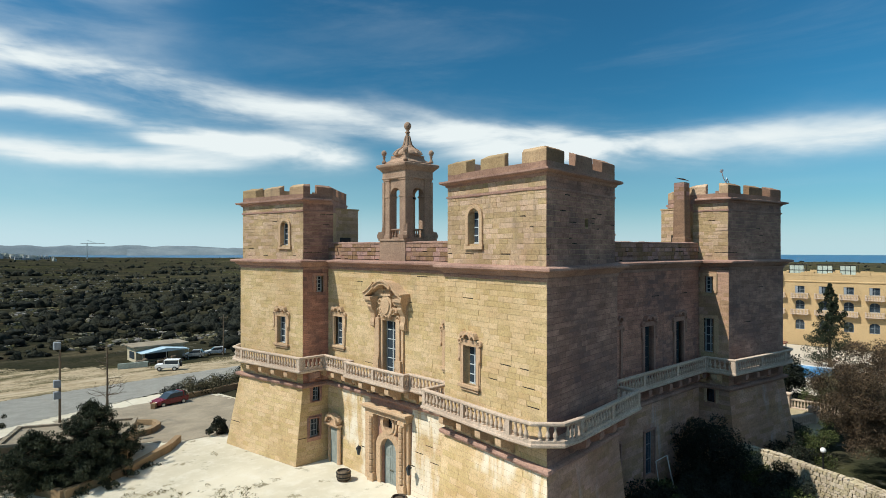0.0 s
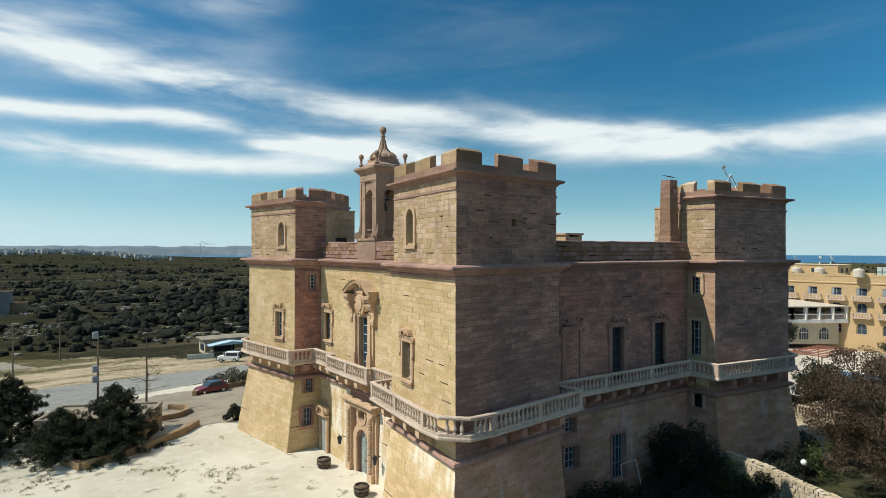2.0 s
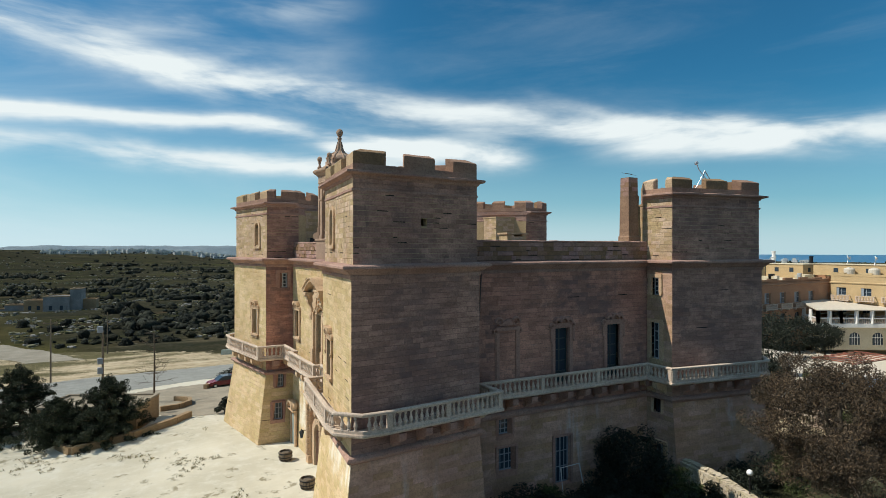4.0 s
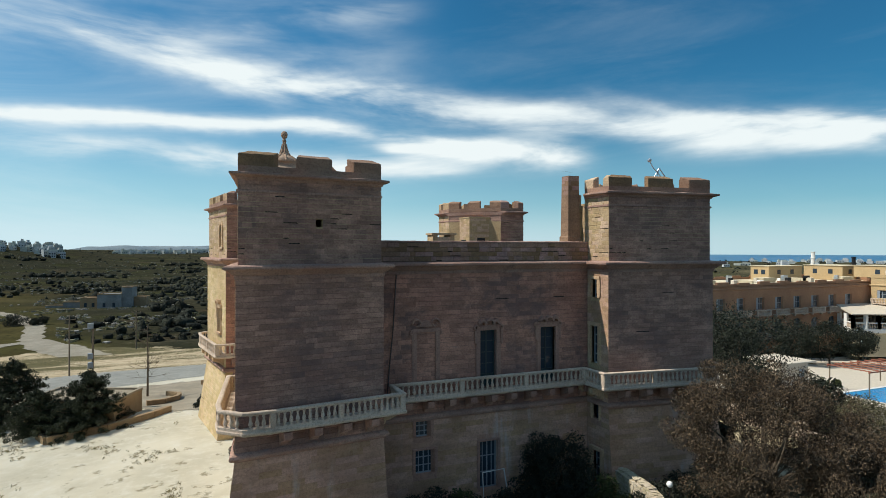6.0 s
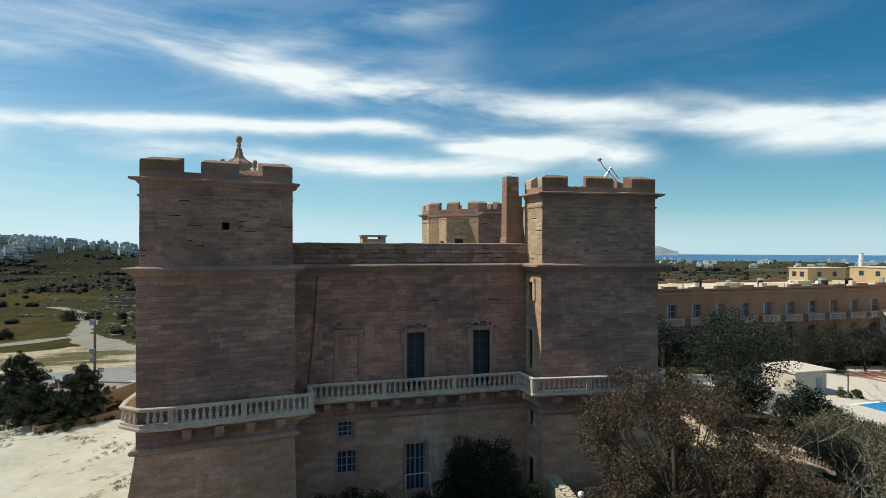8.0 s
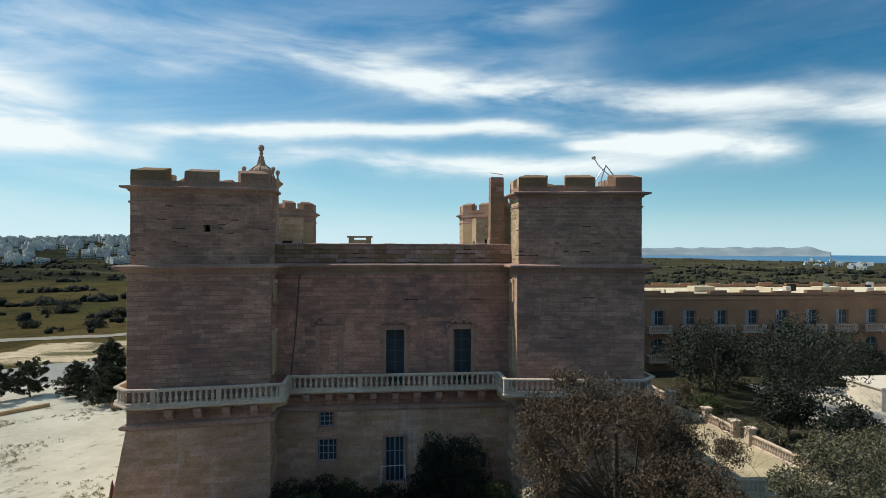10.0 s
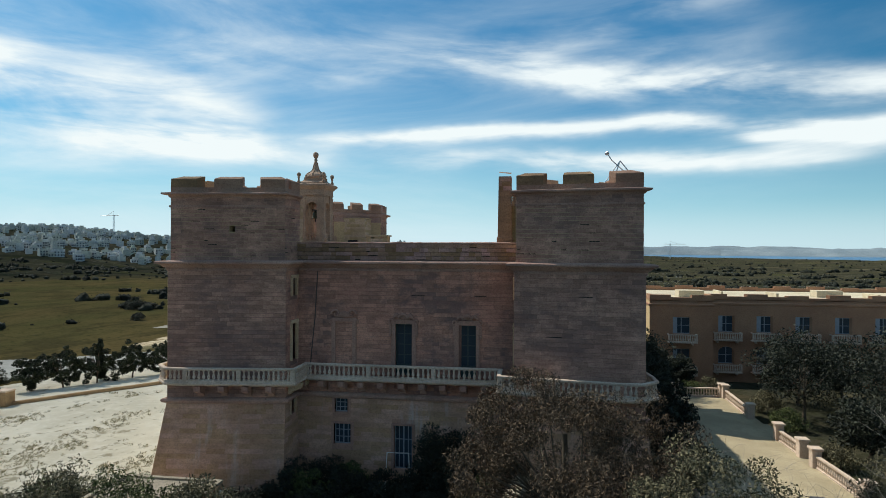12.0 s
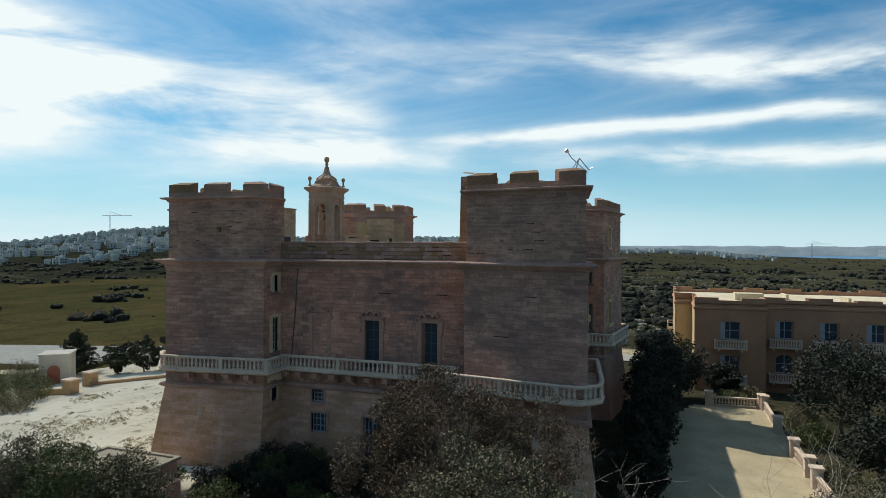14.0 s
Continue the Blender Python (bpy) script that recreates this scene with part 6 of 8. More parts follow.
# dark trees between palace and hotel
for q, (x, y, r, tall, mid) in enumerate(((19.6, -13.5, 1.8, 2.6, 2.9), (19.7, -10.0, 1.9, 3.0, 3.4), (19.8, -6.0, 2.0, 3.1, 3.6), (20.0, -1.5, 2.1, 3.2, 3.8), (20.2, 3.0, 2.2, 3.2, 3.8), (20.3, 8.0, 3.1, 3.5, 4.3), (20.5, 13.0, 3.4, 3.7, 5.0), (21.6, 18.0, 3.5, 3.6, 4.8), (22.5, 21.5, 3.4, 2.8, 3.6), (27.5, 25.5, 2.2, 2.0, 2.2),
                                          (36.0, 9.0, 4.6, 4.2, 5.0), (41.5, 3.0, 5.6, 5.0, 6.2), (38.5, 17.0, 4.8, 3.8, 4.8), (47.0, 11.0, 5.8, 4.8, 6.4), (45.0, 21.0, 4.2, 3.4, 4.2), (53.0, 22.0, 4.0, 3.2, 4.0),
                                          (36.0, -3.0, 3.2, 2.6, 3.2), (36.5, -10.0, 3.0, 2.4, 2.8), (60.0, 25.5, 3.6, 2.8, 3.6), (69.0, 26.5, 3.6, 2.6, 3.4), (79.0, 25.0, 4.2, 3.2, 4.4), (86.5, 23.6, 4.4, 3.4, 4.6), (92.5, 22.6, 3.8, 3.0, 4.2))):
    tree("evergreen_tree", "dense dark evergreen tree in the hotel garden" if x > 30 else "dense dark evergreen tree beside the palace wall", (x, y), r, tall, mid, M_DARK,
         clumps=80, each=105, size=(0.33, 0.125), clump=r * 0.28, droop=0.1, seed=70 + q, trunk=0.2, group="evergreen trees")
for q, (x, y, r, tall) in enumerate(((33.0, -5.0, 1.5, 1.2), (33.2, 5.5, 1.6, 1.3), (33.5, 12.0, 1.7, 1.4), (27.8, 19.8, 1.5, 1.1), (30.4, 20.6, 1.7, 1.2), (34.0, -14.5, 2.2, 1.6), (33.5, -19.5, 2.4, 1.8))):
    bush("shrub", "leafy green shrub beside the balustraded path", (x, y), r, tall, M_GREEN if q % 2 else M_OLIVE, 110 + q, 26, 190, group="path shrubs")


def conifer(at, tall, wide, seed, label):
    """A conifer with tiers of needled boughs."""
    rng = random.Random(seed)
    x, y = at
    ob = thing("conifer", label, "tree", (x, y, height(x, y)))
    bm = bmesh.new()
    tube(bm, [(0, 0, -0.3), (0.05, 0, tall * 0.5), (0, 0.05, tall)], wide * 0.07, 0.03, 7)
    pts, spread = [], []
    for q in range(170):
        h = rng.random() ** 0.8
        r = wide * (1 - h) ** 0.8 * rng.uniform(0.15, 1.0) * (1 + 0.12 * math.sin(h * 40))
        a = rng.uniform(0, 6.283)
        pts.append((r * math.cos(a), r * math.sin(a), tall * (0.06 + 0.94 * h) - 0.15 * r))
        spread.append(max(0.25, 0.20 * wide * (1.2 - h)))
        if q % 5 == 0:
            tube(bm, [(0, 0, pts[-1][2] + 0.2 * r), pts[-1]], 0.05, 0.015, 5)
    part("trunk", bm, M_BARK, ob)
    v, f = leaves(pts, spread, 120, 0.38, 0.10, seed, 0.2)
    mesh_object("crown", fast_mesh("crown", v, f), M_PINE, ob)
    return ob


conifer((78.0, -4.0), 14.0, 4.6, 201, "tall dark conifer in front of the hotel wing")


def pine(at, tall, wide, seed, label, boughs=70, lean=(0.0, 0.0)):
    """A pine with flat, layered boughs that carry upturned tufts of needles."""
    rng = random.Random(seed)
    x, y = at
    ob = thing("pine_tree", label, "tree", (x, y, height(x, y)), "pines")
    bm = bmesh.new()
    tube(bm, [(0, 0, -0.3), (0.3 * lean[0], 0.3 * lean[1], tall * 0.35), (lean[0], lean[1], tall * 0.95)], 0.20, 0.04, 8)
    pts, spread = [], []
    for q in range(boughs):
        h = 0.06 + 0.90 * (q + rng.random()) / boughs
        reach = wide * (1 - max(0, h - 0.16) / 0.86) ** 0.75 * rng.uniform(0.55, 1.08)
        a = q * 2.399 + rng.uniform(-0.5, 0.5)
        root = Vector((lean[0] * h, lean[1] * h, tall * h * 0.92))
        tip = root + Vector((reach * math.cos(a), reach * math.sin(a), rng.uniform(-0.1, 0.28) * reach * (0.5 + h)))
        tube(bm, [root, root.lerp(tip, 0.55) + Vector((0, 0, -0.12)), tip], 0.05, 0.012, 5)
        for w in range(max(3, int(reach * 2.6))):
            p = root.lerp(tip, 0.30 + 0.72 * (w + rng.random()) / max(3, int(reach * 2.6)))
            pts.append((p.x + rng.gauss(0, 0.2), p.y + rng.gauss(0, 0.2), p.z + rng.uniform(0.0, 0.22)))
            spread.append(rng.uniform(0.20, 0.36))
    for q in range(7):
        pts.append((lean[0] + rng.gauss(0, 0.12), lean[1] + rng.gauss(0, 0.12), tall * (0.82 + 0.027 * q)))
        spread.append(0.3)
    part("trunk", bm, M_BARK, ob)
    v, f = leaves(pts, spread, 80, 0.24, 0.045, seed, -1.1)
    mesh_object("crown", fast_mesh("crown", v, f), M_PINE, ob)
    return ob


# trees by the shed and along the road
pine((-27.4, 18.3), 5.7, 4.6, 131, "dark spreading pine beside the stone shed", 120, (0.2, 1.6))
pine((-30.8, 18.8), 4.6, 4.4, 132, "low dark pine leaning over the retaining wall", 110, (-0.6, -0.4))
pine((-28.4, 17.6), 3.4, 3.6, 133, "low dark pine crowding the retaining wall", 90, (0.3, -0.5))
pine((-34.8, 26.6), 6.8, 4.6, 134, "dark layered pine at the edge of the forecourt", 120)
pine((-37.4, 23.6), 4.6, 3.4, 135, "low dark pine at the edge of the forecourt", 70, (-0.5, 0.2))
for q, (x, y, r, tall, mid) in enumerate(((-54.6, 19.2, 2.0, 1.8, 2.8), (-57.9, 17.4, 2.0, 1.8, 2.7), (-51.4, 21.6, 2.1, 1.9, 2.9), (-48.0, 24.4, 2.0, 1.8, 2.8), (-44.6, 26.6, 1.9, 1.7, 2.6))):
    tree("street_tree", "small dark bushy-headed tree in the bed along the road", (x, y), r * 1.25, tall * 1.3, mid * 1.05, M_PINE, clumps=70, each=95, size=(0.38, 0.12), clump=r * 0.24, seed=150 + q, trunk=0.13, limbs=10, group="road trees", spiky=0.45)
pine((-66.0, 17.0), 7.2, 4.4, 136, "broad dark pine behind the gatehouse", 110)
conifer((-52.6, 23.8), 6.0, 0.75, 202, "slim dark cypress in the bed along the road")
bush("bush", "round dark bush at the foot of the bastion", (-16.6, 20.8), 1.0, 1.1, M_DARK, 170, 22, 170)
for q in range(12):
    bush("hedge_shrub", "grey-green hedge shrub along the low wall", (-12.5 + 1.7 * q, 42.9 + 0.58 * q), 1.9, 1.6, M_OLIVE if q % 2 else M_DARK, 180 + q, 20, 150, group="hedge shrubs")

for q, (x, y, r, tall) in enumerate(((-57.0, 3.0, 2.6, 2.0), (-61.5, 5.5, 2.8, 2.2), (-53.0, 0.0, 2.4, 1.8), (-66.0, 8.5, 2.8, 2.3), (-58.5, -1.5, 2.8, 2.2), (-63.5, 1.5, 3.0, 2.4), (-49.5, -4.5, 2.3, 1.7), (-54.5, -5.5, 2.6, 2.0), (-67.5, 4.0, 2.8, 2.2))):
    bush("bramble", "dense dusty green bramble thicket beside the gateway", (x, y), r, tall, M_GREEN if q % 3 else M_OLIVE, 300 + q, 36, 140, (0.22, 0.07), group="brambles")
for q, (x, y, r, tall) in enumerate(((-110, 168, 6.5, 3.4), (-84, 152, 3.6, 2.2), (-62, 160, 3.6, 2.2), (-56, 158, 2.6, 1.7), (-128, 140, 4.0, 2.6), (-78, 122, 3.0, 1.8), (-98, 128, 2.6, 1.5), (-66, 118, 2.2, 1.4), (-108, 112, 2.4, 1.5))):
    bush("carob_bush", "dark spreading carob bush in the dry field", (x, y), r, tall, M_DARK, 330 + q, 26, 100, (0.42, 0.18), group="field carobs")

# bare shrubs in the foreground


def branch(bm, rng, p, d, length, r, depth):
    """A crooked bare branch that forks."""
    pts = [p]
    for _ in range(3):
        d = (d + Vector((rng.gauss(0, 0.22), rng.gauss(0, 0.22), rng.gauss(0.03, 0.15)))).normalized()
        pts.append(pts[-1] + d * length / 3)
    tube(bm, pts, r, r * 0.5, 5)
    if depth:
        for q in range(3):
            turned = (d + Vector((rng.gauss(0, 0.55), rng.gauss(0, 0.55), rng.gauss(0.1, 0.35)))).normalized()
            branch(bm, rng, pts[rng.choice((2, 3, 3))], turned, length * rng.uniform(0.5, 0.75), r * 0.55, depth - 1)


for q, (x, y, tall) in enumerate(((18.6, -31.4, 8.0), (20.9, -27.6, 7.4), (27.2, -29.5, 8.2), (29.8, -27.0, 8.8), (19.4, -33.0, 6.6), (31.5, -30.0, 8.6), (34.5, -27.5, 9.0), (32.4, -24.0, 8.0))):
    rng = random.Random(220 + q)
    ob = thing("bare_shrub", "leafless pale-barked shrub with thin twigs", "shrub", (x, y, height(x, y)), "bare shrubs")
    for w in range(4):
        bm = bmesh.new()
        branch(bm, rng, Vector((0, 0, -0.1)), Vector((rng.gauss(0, 0.2), rng.gauss(0, 0.2), 1)).normalized(), tall * rng.uniform(0.45, 0.62), 0.036, 3)
        part("stem", bm, M_TWIG, ob)

# the bare young tree beside the shed
ob = thing("bare_tree", "tall thin leafless tree with sparse side branches", "tree", (-22.6, 33.0, height(-22.6, 33.0)))
bm = bmesh.new()
rng = random.Random(260)
top = 7.8 - height(-22.6, 33.0)
tube(bm, [(0, 0, -0.2), (0.05, 0, top * 0.5), (0, 0, top)], 0.14, 0.04, 7)
part("trunk", bm, M_BARK, ob)
for w in range(26):
    bm = bmesh.new()
    h, a = top * rng.uniform(0.25, 0.97), rng.uniform(0, 6.283)
    out = Vector((math.cos(a), math.sin(a), 0.15))
    branch(bm, rng, Vector((0, 0, h)), out.normalized(), 1.6 * (1.15 - h / top) + 0.3, 0.03, 1)
    part("branch", bm, M_BARK, ob)

# ---- scrub over the plain: far too many bushes to count ----


def off_track(x, y):
    """How far a place lies from the dirt tracks."""
    near_ = 99.0
    for line in (TRACK, [(-90, 95), (-66, 101), (-56, 111), (-50, 119)]):
        for (ax, ay), (bx, by) in zip(line, line[1:]):
            d = Vector((bx - ax, by - ay))
            u = min(1, max(0, ((x - ax) * d.x + (y - ay) * d.y) / d.length_squared))
            near_ = min(near_, math.hypot(x - ax - u * d.x, y - ay - u * d.y))
    return near_


def scrub():
    """Places and sizes of the bushes: thickets near the road, thinner cover farther out."""
    rng = random.Random(77)
    near, far = [], []

    def free(x, y, dist):
        if (x > 14 and y < 62) or (y < 86 and x > -86) or (y < 108 and -72 < x < 14) or (x < -60 and y < 45 and dist < 110):
            return False
        if -84 < x < -28 and 178 < y < 244:
            return False
        return off_track(x, y) > 5

    def put(x, y, dist, r):
        z = height(x, y)
        if z > -22:
            (near if dist < 260 else far).append((x, y, z, r))

    # dark carob and lentisk thickets
    for az0, az1, d0, d1, many in ((56, 100, 116, 210, 26), (50, 104, 200, 420, 52), (104, 150, 150, 560, 30), (45, 105, 420, 900, 90), (42, 84, 108, 330, 34), (108, 150, 560, 760, 60)):
        for _ in range(many):
            az, dist = radians(rng.uniform(az0, az1)), rng.uniform(d0, d1)
            cx, cy = dist * math.cos(az), dist * math.sin(az)
            wide = rng.uniform(3, 9) * (1 + dist / 700)
            for _ in range(rng.randint(5, 15)):
                a, q = rng.uniform(0, 6.283), rng.random() ** 0.6 * wide
                x, y = cx + 1.5 * q * math.cos(a), cy + 0.7 * q * math.sin(a)
                if free(x, y, dist):
                    put(x, y, dist, rng.uniform(1.0, 2.6) * (1 + dist / 1200))
    tries = 0
    while len(near) + len(far) < 8600 and tries < 90000:
        tries += 1
        az = radians(rng.uniform(2, 166))
        dist = 62 * math.exp(rng.random() ** 0.85 * math.log(1750 / 62))
        x, y = dist * math.cos(az), dist * math.sin(az)
        if not free(x, y, dist):
            continue
        thick = noise.noise((x / 140, y / 90, 2)) + 0.8 * noise.noise((x / 45, y / 28, 5))
        field = smooth(98, 112, math.degrees(az)) * (1 - smooth(420, 600, dist))
        if thick + rng.uniform(-0.4, 0.4) < -0.4 + 1.15 * field:
            continue
        put(x, y, dist, (1.6 * rng.random() if rng.random() < 0.2 else 0) + 0.4 + 1.1 * rng.random() ** 2 * (1 + min(1.2, dist / 800)))
    return near, far


def lumpy(places, seed, leaves_each, fine):
    """Uneven leafy mounds: a knobbly core for each bush, and loose sprays of leaves all over it."""
    rng = np.random.default_rng(seed)
    bm = bmesh.new()
    bmesh.ops.create_icosphere(bm, subdivisions=2 if fine else 1, radius=1.0)
    ball = np.array([v.co for v in bm.verts])
    tris = np.array([[v.index for v in f.verts] for f in bm.faces])
    bm.free()
    p = np.array(places)
    k = len(p)
    phase = rng.uniform(0, 6.28, (k, 1, 3))
    lump = 1 + 0.22 * np.sin(ball[None] * 3.7 + phase).sum(2, keepdims=True) + rng.uniform(-0.22, 0.22, (k, len(ball), 1))
    grow = p[:, None, 3:4] * np.concatenate([rng.uniform(0.85, 1.25, (k, 1, 2)), rng.uniform(0.75, 1.1, (k, 1, 1))], 2)
    core = p[:, None, :3] + ball[None] * lump * grow * 0.74 + np.array([0, 0, 0.25]) * p[:, None, 3:4]
    verts = [core.reshape(-1, 3)]
    faces = (tris[None] + (np.arange(k) * len(ball))[:, None, None]).reshape(-1, 3)
    base = k * len(ball)
    pick = rng.integers(0, len(ball), (k, leaves_each))
    spot = np.take_along_axis(core, pick[:, :, None].repeat(3, 2), 1).reshape(-1, 3)
    size = np.repeat(p[:, 3], leaves_each)[:, None]
    spot = spot + rng.normal(size=spot.shape) * size * 0.15
    d = rng.normal(size=spot.shape)
    d /= np.linalg.norm(d, axis=1, keepdims=True)
    e = np.cross(d, rng.normal(size=spot.shape))
    e /= np.linalg.norm(e, axis=1, keepdims=True)
    w = ((0.07 + 0.10 * size) if fine else 0.05 + 0.26 * size) * rng.uniform(0.5, 1.2, size.shape)
    spray = np.stack([spot - d * w, spot + e * w * 0.6, spot + d * w, spot - e * w * 0.6], 1).reshape(-1, 3)
    verts.append(spray)
    return np.concatenate(verts), faces, base + np.arange(len(spray)).reshape(-1, 4)


near, far = scrub()
for places, sprays, fine, label in ((near, 95, True, "dark garigue bushes and carobs scattered over the plain"), (far, 12, False, "distant dark scrub over the plain")):
    v, core_faces, spray_faces = lumpy(places, len(places), sprays, fine)
    tagged(raw("scrub", v, core_faces.tolist() + spray_faces.tolist(), M_SCRUB, smooth=True), label, "scrub", kind="stuff")


# ---- field walls of rubble and loose rock over the plain ----
def stones_mesh(spots, seed):
    """Rough stones: each a cuboid with its corners knocked about. spots: x, y, z, size."""
    rng = np.random.default_rng(seed)
    p = np.array(spots)
    cube = np.array([(x, y, z) for z in (-1, 1) for x, y in ((-1, -1), (1, -1), (1, 1), (-1, 1))], float)
    shape = p[:, None, 3:4] * np.array([0.62, 0.5, 0.38]) * rng.uniform(0.6, 1.3, (len(p), 1, 3))
    v = cube[None] * rng.uniform(0.6, 1.0, (len(p), 8, 3)) * shape
    a = rng.uniform(0, 6.283, (len(p), 1))
    c, s_ = np.cos(a), np.sin(a)
    v = np.stack([v[..., 0] * c - v[..., 1] * s_, v[..., 0] * s_ + v[..., 1] * c, v[..., 2]], 2) + p[:, None, :3]
    f = np.array([(0, 3, 2, 1), (4, 5, 6, 7), (0, 1, 5, 4), (1, 2, 6, 5), (2, 3, 7, 6), (3, 0, 4, 7)])
    f = (f[None] + (np.arange(len(p)) * 8)[:, None, None]).reshape(-1, 4)
    return v.reshape(-1, 3), f


def field_walls():
    rng = random.Random(501)
    spots = []
    for _ in range(52):
        az, dist = radians(rng.uniform(46, 108)), 118 * math.exp(rng.random() * math.log(700 / 118))
        x, y = dist * math.cos(az), dist * math.sin(az)
        way = az + math.pi / 2 + rng.gauss(0, 0.35) if rng.random() < 0.75 else az + rng.gauss(0, 0.3)
        for _ in range(int(rng.uniform(14, 46) * (1 + dist / 300))):
            way += rng.gauss(0, 0.05)
            x, y = x + 0.62 * math.cos(way), y + 0.62 * math.sin(way)
            if math.hypot(x, y) < 112 or (y < 108 and -72 < x < 14) or off_track(x, y) < 5:
                continue
            if noise.noise((x / 9, y / 9, 6)) > 0.02:
                continue
            for up in range(2):
                spots.append((x + rng.gauss(0, 0.15), y + rng.gauss(0, 0.15), height(x, y) + 0.2 + 0.4 * up, rng.uniform(0.35, 0.8)))
    return spots


def loose_rock():
    rng = random.Random(502)
    spots = []
    while len(spots) < 5200:
        az, dist = radians(rng.uniform(40, 112)), 112 * math.exp(rng.random() * math.log(900 / 112))
        x, y = dist * math.cos(az), dist * math.sin(az)
        if noise.noise((x / 40, y / 26, 12)) + 0.6 * noise.noise((x / 11, y / 8, 14)) < 0.16 or (y < 108 and -72 < x < 14) or off_track(x, y) < 5 or x > 150:
            continue
        spots.append((x, y, height(x, y) + 0.05, rng.uniform(0.35, 1.0) * (1 + dist / 700)))
    return spots


for spots, label, nm in ((field_walls(), "tumbled grey dry-stone field walls over the plain", "field_walls"), (loose_rock(), "loose grey rock scattered over the garigue", "loose_rock")):
    v, f = stones_mesh(spots, len(spots))
    tagged(raw(nm, v, f.tolist(), M_FIELD_STONE), label, "stones", kind="stuff")


# ---- dry weeds in the cracks of the forecourt ----
def weeds():
    rng = random.Random(91)
    spots = []
    while len(spots) < 2600:
        x, y = rng.uniform(-52, -14.5), rng.uniform(-34, 18)
        patch = noise.noise((x / 6, y / 6, 4)) + 0.5 * noise.noise((x / 1.7, y / 1.7, 8))
        if patch + rng.uniform(-0.25, 0.25) < 0.16 + (0.25 if y > -6 else 0.0) or (x > -19 and y > -18):
            continue
        spots.append((x, y, height(x, y) + 0.16))
    return spots


spots = weeds()
v, f = leaves(spots, [0.22] * len(spots), 16, 0.26, 0.035, 92, -0.8)
ob = mesh_object("weeds", fast_mesh("weeds", v, f), leaf("dry_weeds", (0.07, 0.065, 0.025), (0.26, 0.22, 0.11), 0.9))
tagged(ob, "low dry weeds growing through the forecourt", "weeds", kind="stuff")

# ---- the hotel east of the palace ----
bm = bmesh.new()
lathe(bm, [(0.10, 0.0), (0.07, 0.08), (0.118, 0.23), (0.055, 0.5), (0.10, 0.70)], None, 6)
far_baluster = bpy.data.meshes.new("far_baluster")
bmesh.ops.recalc_face_normals(bm, faces=bm.faces[:])
bm.to_mesh(far_baluster)
bm.free()
hotel = thing("hotel", "long ochre rendered hotel with balconies and a stepped roof parapet", "hotel")
Z_HOTEL, Z_EAVES = -3.0, 10.3


def box_wall(name, outline, z0, z1, holes, mat, parent, thick=0.4):
    """Walls round an outline, with openings by side number."""
    inside = offset(outline, -thick)
    made = []
    for i in range(len(outline)):
        bm = bmesh.new()
        panel(bm, Side(outline, outline, i, z0, z1), Side(inside, inside, i, z0, z1), holes.get(i, []))
        made.append(part(name, bm, mat, parent))
    return made


def hotel_window(side, mid, w, z0, z1, parent, arched=False, balcony_=True, skin=None):
    skin = skin or (M_HOTEL_SOUTH if parent is hotel else M_HOTEL)
    m = side.spot(mid, z0, 0.0)
    h = z1 - z0
    bm = sash(w, h, 2, 2, 0.22, m, 0.06, 0.09)
    ob = part("window", bm, M_GREY_PAINT, parent)
    bm = bmesh.new()
    box(bm, -w / 2, w / 2, 0.26, 0.27, 0.0, h, m)
    part("pane", bm, M_GLASS, ob)
    if arched:
        bm = bmesh.new()
        for sgn in (-1, 1):
            spandrel = [(sgn * w / 2, h - w * 0.42), (sgn * w / 2, h + 0.02), (0, h + 0.02)] + [(sgn * x, h - w * 0.42 + (z - h + w * 0.42) * 0.84) for x, z in arc(0, h - w * 0.42, w / 2, 90, 0, 6)]
            extrude(bm, spandrel, 0.01, 0.2, m)
        part("arch", bm, skin, ob)
    else:
        bm = bmesh.new()
        box(bm, -w / 2 - 0.05, -w / 2 + 0.55, 0.06, 0.12, 0, h, m)
        part("shutter", bm, M_GREY_PAINT, ob, "grey-blue louvred shutter")
    if balcony_:
        wide = w / 2 + 0.75
        bm = bmesh.new()
        box(bm, -wide, wide, -0.95, 0.02, -1.15, -1.0, m)
        for sgn in (-1, 1):
            box(bm, sgn * wide * 0.7 - 0.12, sgn * wide * 0.7 + 0.12, -0.6, 0.02, -1.45, -1.15, m)
        slab = part("balcony", bm, M_BALUSTER, parent)
        bm = bmesh.new()
        box(bm, -wide, wide, -0.93, -0.78, -0.12, 0.0, m)
        for sgn in (-1, 1):
            box(bm, min(sgn * wide, sgn * (wide - 0.15)), max(sgn * wide, sgn * (wide - 0.15)), -0.78, 0.02, -0.12, 0.0, m)
            box(bm, min(sgn * wide, sgn * (wide - 0.2)), max(sgn * wide, sgn * (wide - 0.2)), -0.93, -0.75, -1.0, -0.12, m)
        part("rail", bm, M_BALUSTER, slab)
        for q in range(11):
            x = -wide + 0.35 + (2 * wide - 0.7) * q / 10
            ob2 = mesh_object("baluster", far_baluster, M_BALUSTER, slab)
            ob2.matrix_basis = m @ Matrix.Translation((x, -0.85, -1.0)) @ Matrix.Diagonal((1, 1, 1.25, 1))


# the long south wing: a bay that stands forward, then the recessed range
BAY = [(24.6, 28.8), (32.7, 28.8), (32.7, 31.8), (118.0, 31.8), (118.0, 52.0), (22.4, 52.0), (22.4, 36.0), (24.6, 36.0)]
rows_up, rows_mid, rows_low = (5.9, 8.1), (1.6, 3.9), (-2.6, -0.5)
